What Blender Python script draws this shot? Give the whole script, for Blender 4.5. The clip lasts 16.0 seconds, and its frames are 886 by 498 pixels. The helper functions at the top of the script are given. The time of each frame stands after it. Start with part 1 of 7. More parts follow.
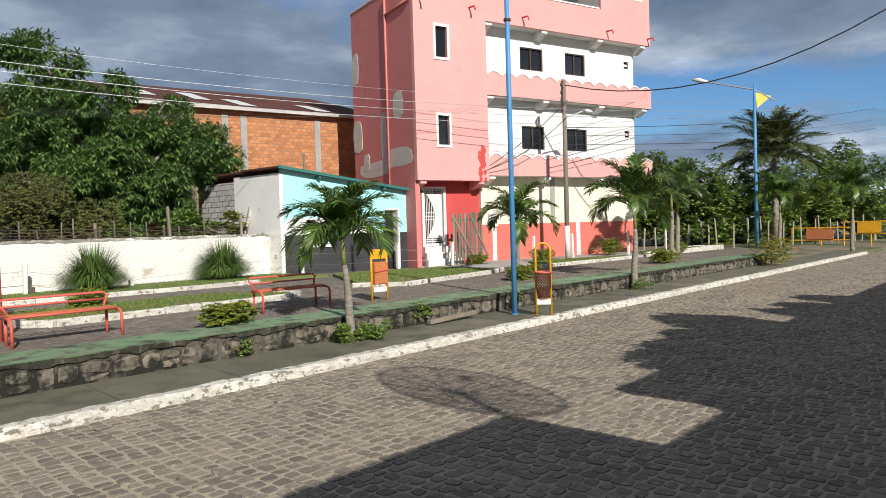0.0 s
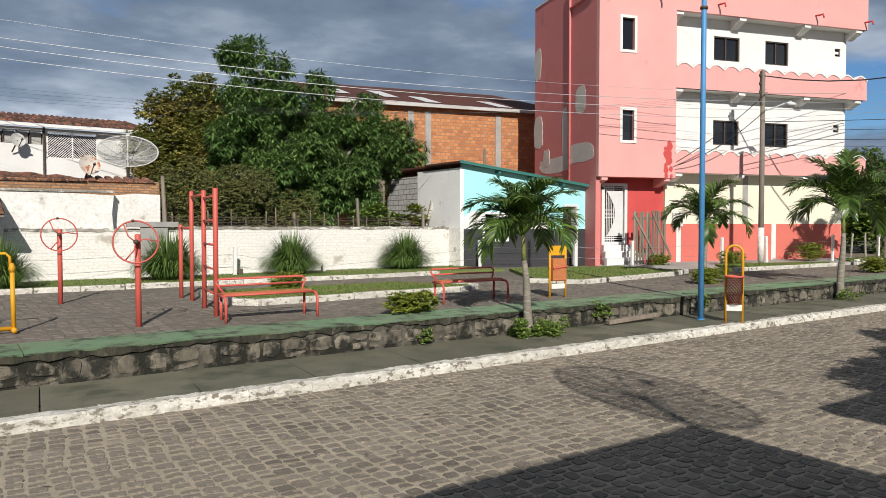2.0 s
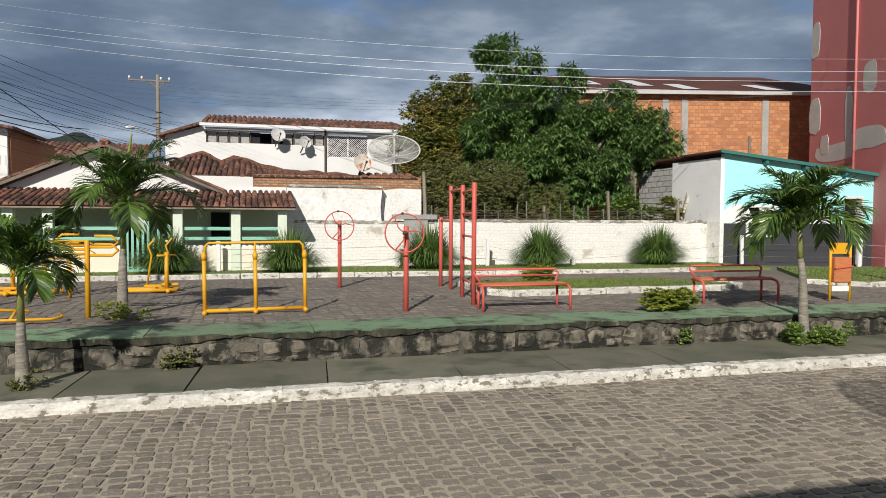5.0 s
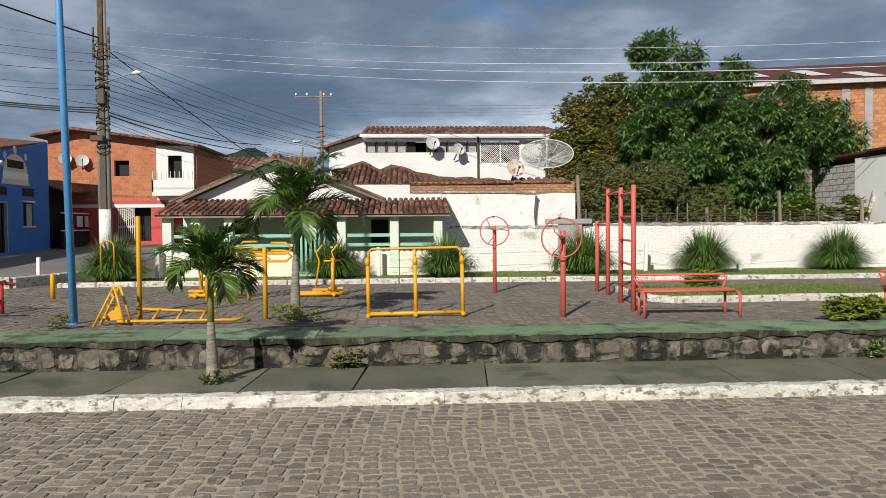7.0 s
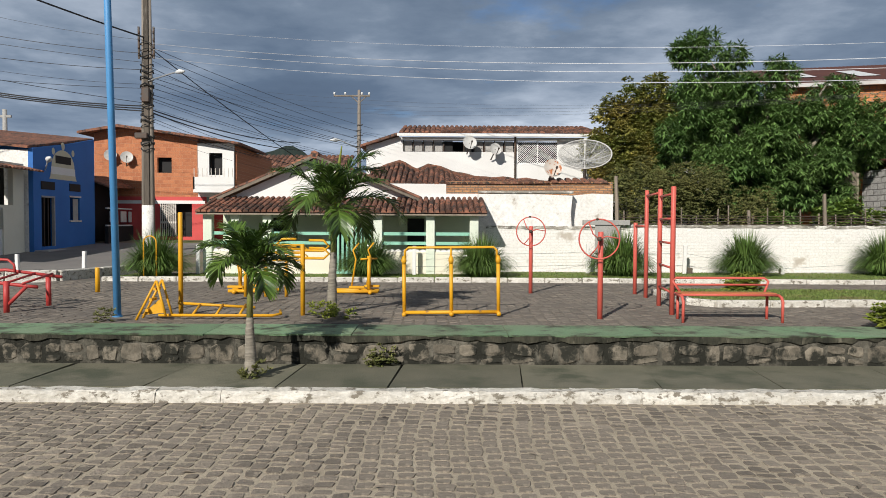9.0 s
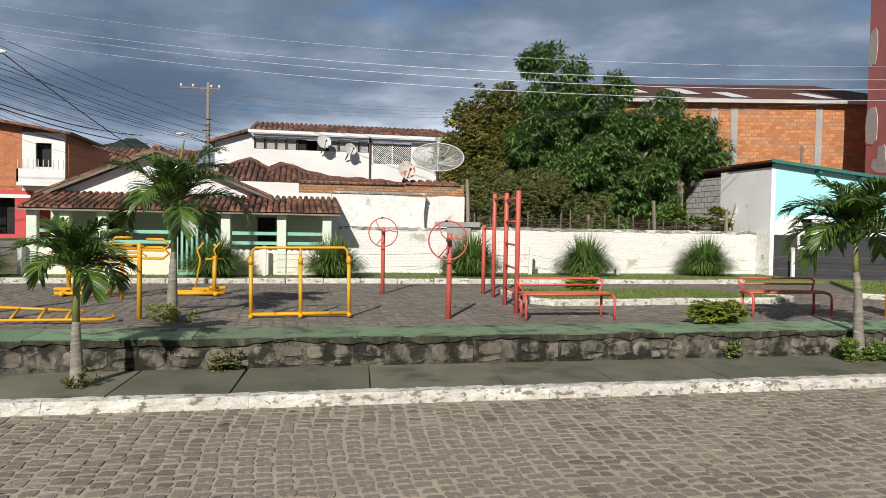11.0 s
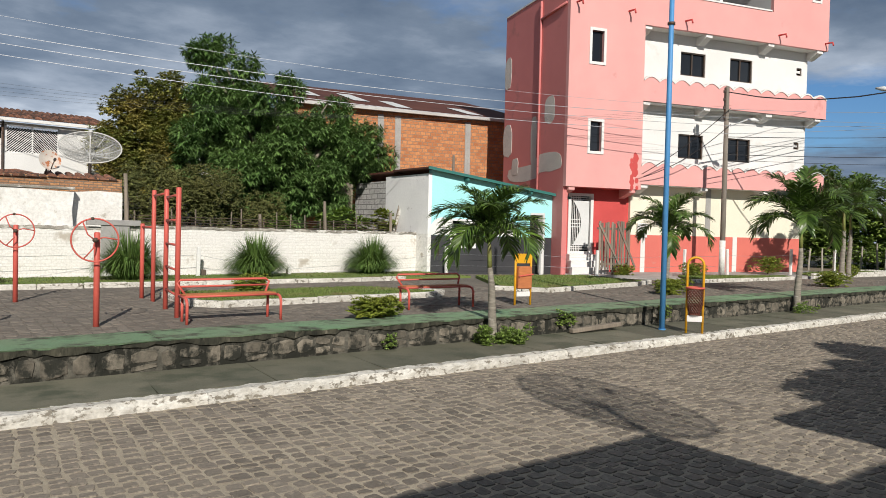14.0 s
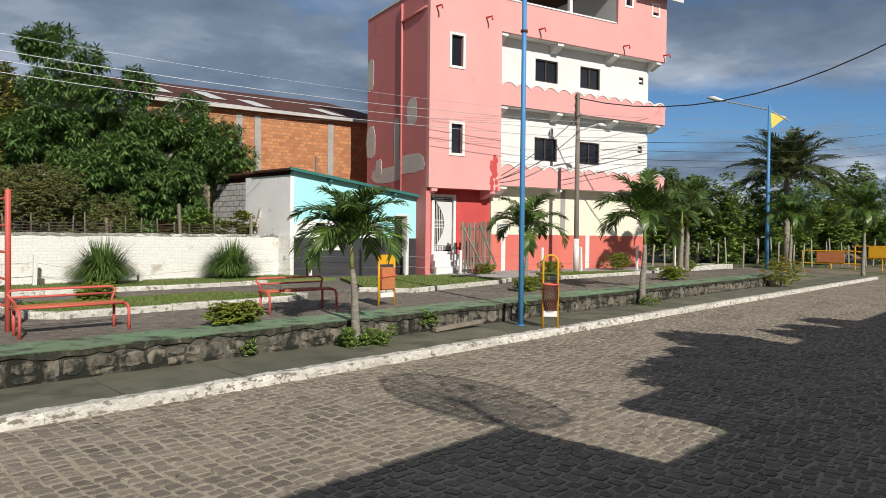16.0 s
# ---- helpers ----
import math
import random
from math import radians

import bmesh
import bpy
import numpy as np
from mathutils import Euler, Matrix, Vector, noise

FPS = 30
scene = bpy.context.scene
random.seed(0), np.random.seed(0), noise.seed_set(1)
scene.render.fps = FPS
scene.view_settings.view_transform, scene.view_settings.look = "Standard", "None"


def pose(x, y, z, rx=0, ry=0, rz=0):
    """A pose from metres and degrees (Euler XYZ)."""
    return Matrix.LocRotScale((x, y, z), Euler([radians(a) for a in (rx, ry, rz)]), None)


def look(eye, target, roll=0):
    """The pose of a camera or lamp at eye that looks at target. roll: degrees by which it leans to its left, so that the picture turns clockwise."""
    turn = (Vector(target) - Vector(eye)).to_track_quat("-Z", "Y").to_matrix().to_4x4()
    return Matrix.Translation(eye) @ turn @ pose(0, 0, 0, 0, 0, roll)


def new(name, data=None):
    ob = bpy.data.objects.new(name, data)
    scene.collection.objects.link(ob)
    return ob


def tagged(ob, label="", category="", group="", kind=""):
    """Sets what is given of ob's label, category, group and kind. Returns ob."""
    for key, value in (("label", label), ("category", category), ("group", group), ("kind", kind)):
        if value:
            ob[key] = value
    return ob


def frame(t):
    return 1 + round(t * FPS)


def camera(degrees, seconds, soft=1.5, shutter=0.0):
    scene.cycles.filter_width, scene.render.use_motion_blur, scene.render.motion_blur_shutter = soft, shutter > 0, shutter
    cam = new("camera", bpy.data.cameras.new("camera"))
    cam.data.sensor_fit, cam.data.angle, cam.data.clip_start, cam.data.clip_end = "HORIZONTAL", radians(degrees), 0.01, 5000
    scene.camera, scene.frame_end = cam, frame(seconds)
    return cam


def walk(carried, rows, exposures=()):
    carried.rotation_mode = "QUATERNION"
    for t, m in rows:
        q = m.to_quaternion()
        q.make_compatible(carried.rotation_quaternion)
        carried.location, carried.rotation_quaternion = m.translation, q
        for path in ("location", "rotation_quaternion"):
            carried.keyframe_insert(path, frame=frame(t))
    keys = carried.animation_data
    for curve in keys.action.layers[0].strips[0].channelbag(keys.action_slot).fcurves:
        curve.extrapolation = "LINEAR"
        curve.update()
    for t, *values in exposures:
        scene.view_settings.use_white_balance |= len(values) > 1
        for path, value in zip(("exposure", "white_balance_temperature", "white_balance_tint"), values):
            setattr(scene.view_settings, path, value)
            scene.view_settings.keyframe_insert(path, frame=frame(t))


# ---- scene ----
cam = camera(63.79, 16.0, 0.65)
EYE, ARM = 1.95, 0.45
# seconds, yaw, pitch, roll in degrees; the eye swings on an arm's length round the person who turns
ROWS = [
    (0.0, -48.56, -1.66, -1.68),
    (0.5, -46.13, -1.60, -1.44),
    (1.0, -42.75, -1.41, -1.18),
    (1.5, -38.79, -1.40, -0.57),
    (2.0, -34.64, -1.81, 0.00),
    (2.5, -31.00, -2.05, -0.00),
    (3.0, -28.36, -2.29, 0.39),
    (3.5, -25.39, -2.48, 0.41),
    (4.0, -22.26, -2.34, 0.17),
    (4.5, -18.54, -2.34, 0.36),
    (5.0, -15.15, -2.41, 0.32),
    (5.2, -13.78, -2.35, 0.48),
    (7.3, -2.05, -1.87, -0.38),
    (7.5, -1.51, -1.75, -0.19),
    (8.0, -0.25, -1.86, 0.32),
    (8.2, 0.01, -1.98, 0.23),
    (10.3, -5.28, -1.95, 1.16),
    (10.5, -6.98, -1.74, 1.29),
    (11.0, -11.79, -1.84, 1.03),
    (11.5, -18.74, -1.99, 1.30),
    (12.0, -24.83, -1.49, 1.29),
    (12.5, -26.72, -1.49, 1.02),
    (13.0, -30.35, -1.56, 1.03),
    (13.5, -34.29, -1.53, 1.35),
    (14.0, -37.25, -1.31, 1.38),
    (14.5, -40.31, -1.44, 1.27),
    (15.0, -42.43, -1.15, 0.70),
    (15.5, -45.04, -0.93, 0.56),
    (16.0, -47.91, -1.02, 0.60),
]


def stand(yaw, pitch, roll):
    a = radians(yaw)
    return pose(-ARM * math.sin(a), ARM * math.cos(a), EYE, 0, 0, yaw) @ pose(0, 0, 0, 90 + pitch) @ pose(0, 0, 0, 0, 0, roll)


walk(cam, [(t, stand(a, b, c)) for t, a, b, c in ROWS], [(0.0, 0.14), (1.5, 0.03), (3.0, -0.09), (5.0, -0.04), (8.0, -0.01), (11.0, 0.02), (13.5, -0.08), (16.0, -0.06)])

# ---- light ----
SUN_FROM = 245.0          # degrees from +x in which the sun stands
SUN_UP = 31.0
sun = new("sun", bpy.data.lights.new("sun", "SUN"))
sun.data.energy, sun.data.angle, sun.data.color = 5.0, radians(0.53), (1.0, 0.95, 0.875)
_d = Vector((math.cos(radians(SUN_FROM)) * math.cos(radians(SUN_UP)), math.sin(radians(SUN_FROM)) * math.cos(radians(SUN_UP)), math.sin(radians(SUN_UP))))
sun.matrix_world = look(_d * 60, (0, 0, 0))
scene.view_settings.exposure = 0.0

world = bpy.data.worlds.new("sky")
scene.world = world
world.use_nodes = True
wn, wl = world.node_tree.nodes, world.node_tree.links
wn.clear()


def wnode(kind, **kw):
    n = wn.new(kind)
    for k, v in kw.items():
        n.inputs[k].default_value = v
    return n


out = wnode("ShaderNodeOutputWorld")
bg = wnode("ShaderNodeBackground", Strength=1.0)
sky = wnode("ShaderNodeTexSky")
sky.sky_type, sky.sun_disc = "NISHITA", False
sky.sun_elevation, sky.sun_rotation = radians(SUN_UP), radians(90 - SUN_FROM)
sky.air_density, sky.dust_density, sky.ozone_density = 1.0, 0.05, 3.0
skyk = wnode("ShaderNodeVectorMath")
skyk.operation = "MULTIPLY"
skyk.inputs[1].default_value = (0.050, 0.070, 0.090)
wl.new(sky.outputs[0], skyk.inputs[0])
tc = wnode("ShaderNodeTexCoord")
sep = wnode("ShaderNodeSeparateXYZ")
wl.new(tc.outputs["Generated"], sep.inputs[0])


def wmath(op, a, b=None, clamp=False):
    n = wn.new("ShaderNodeMath")
    n.operation, n.use_clamp = op, clamp
    for i, v in enumerate((a, b)):
        if v is None:
            continue
        if isinstance(v, (int, float)):
            n.inputs[i].default_value = v
        else:
            wl.new(v, n.inputs[i])
    return n.outputs[0]


# clouds lie on a flat sheet overhead: the direction is projected on it
zz = wmath("MAXIMUM", wmath("ADD", sep.outputs[2], 0.10), 0.02)
cu = wmath("DIVIDE", sep.outputs[0], zz)
cv = wmath("DIVIDE", sep.outputs[1], zz)
comb = wnode("ShaderNodeCombineXYZ")
wl.new(cu, comb.inputs[0])
wl.new(cv, comb.inputs[1])


def wnoise(scale, detail, rough, w=0.0):
    n = wnode("ShaderNodeTexNoise", Scale=scale, Detail=detail, Roughness=rough)
    m = wnode("ShaderNodeMapping")
    m.inputs["Location"].default_value = (w, w * 0.7, w * 1.3)
    wl.new(comb.outputs[0], m.inputs[0])
    wl.new(m.outputs[0], n.inputs["Vector"])
    return n.outputs[0]


def wramp(v, stops):
    n = wn.new("ShaderNodeValToRGB")
    e = n.color_ramp.elements
    while len(e) < len(stops):
        e.new(0.5)
    for i, (p, c) in enumerate(stops):
        e[i].position, e[i].color = p, (*c, 1)
    wl.new(v, n.inputs[0])
    return n.outputs[0]


# the cloud deck is closed towards -x and opens towards +x
opening = wmath("MULTIPLY", wmath("SUBTRACT", sep.outputs[0], 0.56), 3.4, True)
under = wmath("MULTIPLY", wmath("SUBTRACT", 0.225, sep.outputs[2]), 14.0, True)
over = wmath("ADD", wmath("MULTIPLY", wmath("SUBTRACT", sep.outputs[2], 0.10), 14.0, True), 0.25, True)
low = wmath("MULTIPLY", wmath("MULTIPLY", under, over), wmath("MULTIPLY", opening, 0.27))
cover = wmath("SUBTRACT", wnoise(0.42, 8, 0.64, 3.1), low)
cover = wramp(cover, [(0.27, (0, 0, 0)), (0.40, (1, 1, 1))])
# a brighter bank of cloud stands low over the roofs towards +x and +y
bank = wmath("MULTIPLY", wmath("SUBTRACT", wmath("ADD", wmath("MULTIPLY", sep.outputs[0], 0.47), wmath("MULTIPLY", sep.outputs[1], 0.88)), 0.87), 8.0, True)
tone = wramp(wmath("ADD", wnoise(0.48, 8, 0.58, 7.7), wmath("MULTIPLY", bank, 0.04)), [(0.22, (0.082, 0.121, 0.190)), (0.40, (0.126, 0.180, 0.268)), (0.48, (0.209, 0.272, 0.369)), (0.56, (0.400, 0.470, 0.578)), (0.66, (0.818, 0.891, 0.995))])
mix = wn.new("ShaderNodeMix")
mix.data_type = "RGBA"
wl.new(cover, mix.inputs["Factor"])
wl.new(skyk.outputs[0], mix.inputs[6])
# the deck is brightened at the horizon and dimmed overhead, to deepen the street's shade
thick = wmath("SUBTRACT", 1.16, wmath("MULTIPLY", wmath("MAXIMUM", sep.outputs[2], 0.0), 0.78))
deck = wnode("ShaderNodeVectorMath")
deck.operation = "SCALE"
wl.new(tone, deck.inputs[0])
wl.new(thick, deck.inputs["Scale"])
wl.new(deck.outputs[0], mix.inputs[7])
wl.new(mix.outputs[2], bg.inputs["Color"])
wl.new(bg.outputs[0], out.inputs["Surface"])

# ---- materials ----


def material(name, colour, other=None, scale=3.0, rough=0.8, bump=0.3, grain=40.0, metal=0.0, spots=None, spot_scale=1.2, spot_at=0.58, spec=0.4, island=0.0, obj=0.0, stretch=(1, 1, 1), coords="Object", through_light=0.0, spot_soft=0.06):
    """A surface with two scales of variation: broad blotches and fine grain, with wear spots on top."""
    m = bpy.data.materials.new(name)
    m.use_nodes = True
    nt = m.node_tree
    n, l = nt.nodes, nt.links
    b = n["Principled BSDF"]
    b.inputs["Roughness"].default_value, b.inputs["Metallic"].default_value = rough, metal
    b.inputs["Specular IOR Level"].default_value = spec
    other = other or tuple(c * 0.7 for c in colour)
    t = n.new("ShaderNodeTexCoord")
    mp = n.new("ShaderNodeMapping")
    mp.inputs["Scale"].default_value = stretch
    l.new(n.new("ShaderNodeNewGeometry").outputs["Position"] if coords == "World" else t.outputs[coords], mp.inputs[0])

    def noisy(s, d=5.0):
        q = n.new("ShaderNodeTexNoise")
        q.inputs["Scale"].default_value, q.inputs["Detail"].default_value, q.inputs["Roughness"].default_value = s, d, 0.62
        l.new(mp.outputs[0], q.inputs["Vector"])
        return q.outputs[0]

    def ramp(v, lo, hi):
        q = n.new("ShaderNodeMapRange")
        q.inputs["From Min"].default_value, q.inputs["From Max"].default_value = lo, hi
        l.new(v, q.inputs["Value"])
        return q.outputs[0]

    def mixed(f, a, c, mode="MIX"):
        q = n.new("ShaderNodeMix")
        q.data_type, q.blend_type = "RGBA", mode
        for i, v in ((0, f), (6, a), (7, c)):
            if isinstance(v, tuple):
                q.inputs[i].default_value = (*v, 1)
            elif isinstance(v, float):
                q.inputs[i].default_value = v
            else:
                l.new(v, q.inputs[i])
        return q.outputs[2]

    fine = noisy(grain, 4.0)
    col = mixed(ramp(noisy(scale), 0.35, 0.65), colour, other)
    g = n.new("ShaderNodeMapRange")
    g.inputs["From Min"].default_value, g.inputs["From Max"].default_value = 0.3, 0.7
    g.inputs["To Min"].default_value, g.inputs["To Max"].default_value = (0.94, 1.04) if bump <= 0.16 else (0.82, 1.14)
    l.new(fine, g.inputs["Value"])
    hv = n.new("ShaderNodeHueSaturation")
    l.new(g.outputs[0], hv.inputs["Value"])
    l.new(col, hv.inputs["Color"])
    col = hv.outputs[0]
    for amount, node, socket in ((island, "ShaderNodeNewGeometry", "Random Per Island"), (obj, "ShaderNodeObjectInfo", "Random")):
        if amount:
            r = n.new(node)
            q = n.new("ShaderNodeMapRange")
            q.inputs["To Min"].default_value, q.inputs["To Max"].default_value = 1 - amount, 1 + amount
            l.new(r.outputs[socket], q.inputs["Value"])
            h2 = n.new("ShaderNodeHueSaturation")
            l.new(q.outputs[0], h2.inputs["Value"])
            l.new(col, h2.inputs["Color"])
            col = h2.outputs[0]
    if spots:
        col = mixed(ramp(noisy(spot_scale, 7.0), spot_at, spot_at + spot_soft), col, spots)
    l.new(col, b.inputs["Base Color"])
    if bump:
        bp = n.new("ShaderNodeBump")
        bp.inputs["Strength"].default_value, bp.inputs["Distance"].default_value = bump, 0.02
        l.new(fine, bp.inputs["Height"])
        l.new(bp.outputs[0], b.inputs["Normal"])
    if through_light:
        tr, ms = n.new("ShaderNodeBsdfTranslucent"), n.new("ShaderNodeMixShader")
        l.new(col, tr.inputs["Color"])
        ms.inputs[0].default_value = through_light
        l.new(b.outputs[0], ms.inputs[1])
        l.new(tr.outputs[0], ms.inputs[2])
        l.new(ms.outputs[0], n["Material Output"].inputs["Surface"])
    return m


def bricked(name, colour, other, mortar, width, height, gap=0.012, rough=0.9, bump=0.6, peel=None, peel_at=0.6, axis="XZ", mottle=(0.72, 1.2), peel_soft=0.05):
    """Masonry far off: courses in true size, each brick with its tone, and peeling or washed patches."""
    m = bpy.data.materials.new(name)
    m.use_nodes = True
    n, l = m.node_tree.nodes, m.node_tree.links
    b = n["Principled BSDF"]
    b.inputs["Roughness"].default_value = rough
    t = n.new("ShaderNodeTexCoord")
    s = n.new("ShaderNodeSeparateXYZ")
    c = n.new("ShaderNodeCombineXYZ")
    l.new(t.outputs["Object"], s.inputs[0])
    l.new(s.outputs["XYZ".index(axis[0])], c.inputs[0])
    l.new(s.outputs["XYZ".index(axis[1])], c.inputs[1])
    br = n.new("ShaderNodeTexBrick")
    for k, v in (("Color1", (*colour, 1)), ("Color2", (*other, 1)), ("Mortar", (*mortar, 1)), ("Scale", 1.0), ("Mortar Size", gap), ("Brick Width", width), ("Row Height", height), ("Mortar Smooth", 0.3)):
        br.inputs[k].default_value = v
    nz = n.new("ShaderNodeTexNoise")
    nz.inputs["Scale"].default_value, nz.inputs["Detail"].default_value = 1.6, 8
    l.new(t.outputs["Object"], nz.inputs["Vector"])
    fine = n.new("ShaderNodeTexNoise")
    fine.inputs["Scale"].default_value, fine.inputs["Detail"].default_value = 22, 5
    l.new(t.outputs["Object"], fine.inputs["Vector"])
    # wavering joints
    add = n.new("ShaderNodeVectorMath")
    add.operation = "MULTIPLY_ADD"
    add.inputs[1].default_value = (0.03, 0.03, 0.0)
    l.new(nz.outputs["Color"], add.inputs[0])
    l.new(c.outputs[0], add.inputs[2])
    l.new(add.outputs[0], br.inputs["Vector"])
    hv = n.new("ShaderNodeHueSaturation")
    mr = n.new("ShaderNodeMapRange")
    mr.inputs["From Min"].default_value, mr.inputs["From Max"].default_value = 0.3, 0.7
    mr.inputs["To Min"].default_value, mr.inputs["To Max"].default_value = mottle
    l.new(fine.outputs[0], mr.inputs["Value"])
    l.new(mr.outputs[0], hv.inputs["Value"])
    l.new(br.outputs[0], hv.inputs["Color"])
    col = hv.outputs[0]
    if peel:
        mx = n.new("ShaderNodeMix")
        mx.data_type = "RGBA"
        r = n.new("ShaderNodeMapRange")
        r.inputs["From Min"].default_value, r.inputs["From Max"].default_value = peel_at, peel_at + peel_soft
        l.new(nz.outputs[0], r.inputs["Value"])
        l.new(r.outputs[0], mx.inputs[0])
        l.new(col, mx.inputs[6])
        mx.inputs[7].default_value = (*peel, 1)
        col = mx.outputs[2]
    l.new(col, b.inputs["Base Color"])
    bp = n.new("ShaderNodeBump")
    bp.inputs["Strength"].default_value, bp.inputs["Distance"].default_value = bump, 0.02
    hm = n.new("ShaderNodeMath")
    hm.operation = "MULTIPLY_ADD"
    hm.inputs[1].default_value = -0.8
    l.new(br.outputs["Fac"], hm.inputs[0])
    l.new(fine.outputs[0], hm.inputs[2])
    l.new(hm.outputs[0], bp.inputs["Height"])
    l.new(bp.outputs[0], b.inputs["Normal"])
    return m


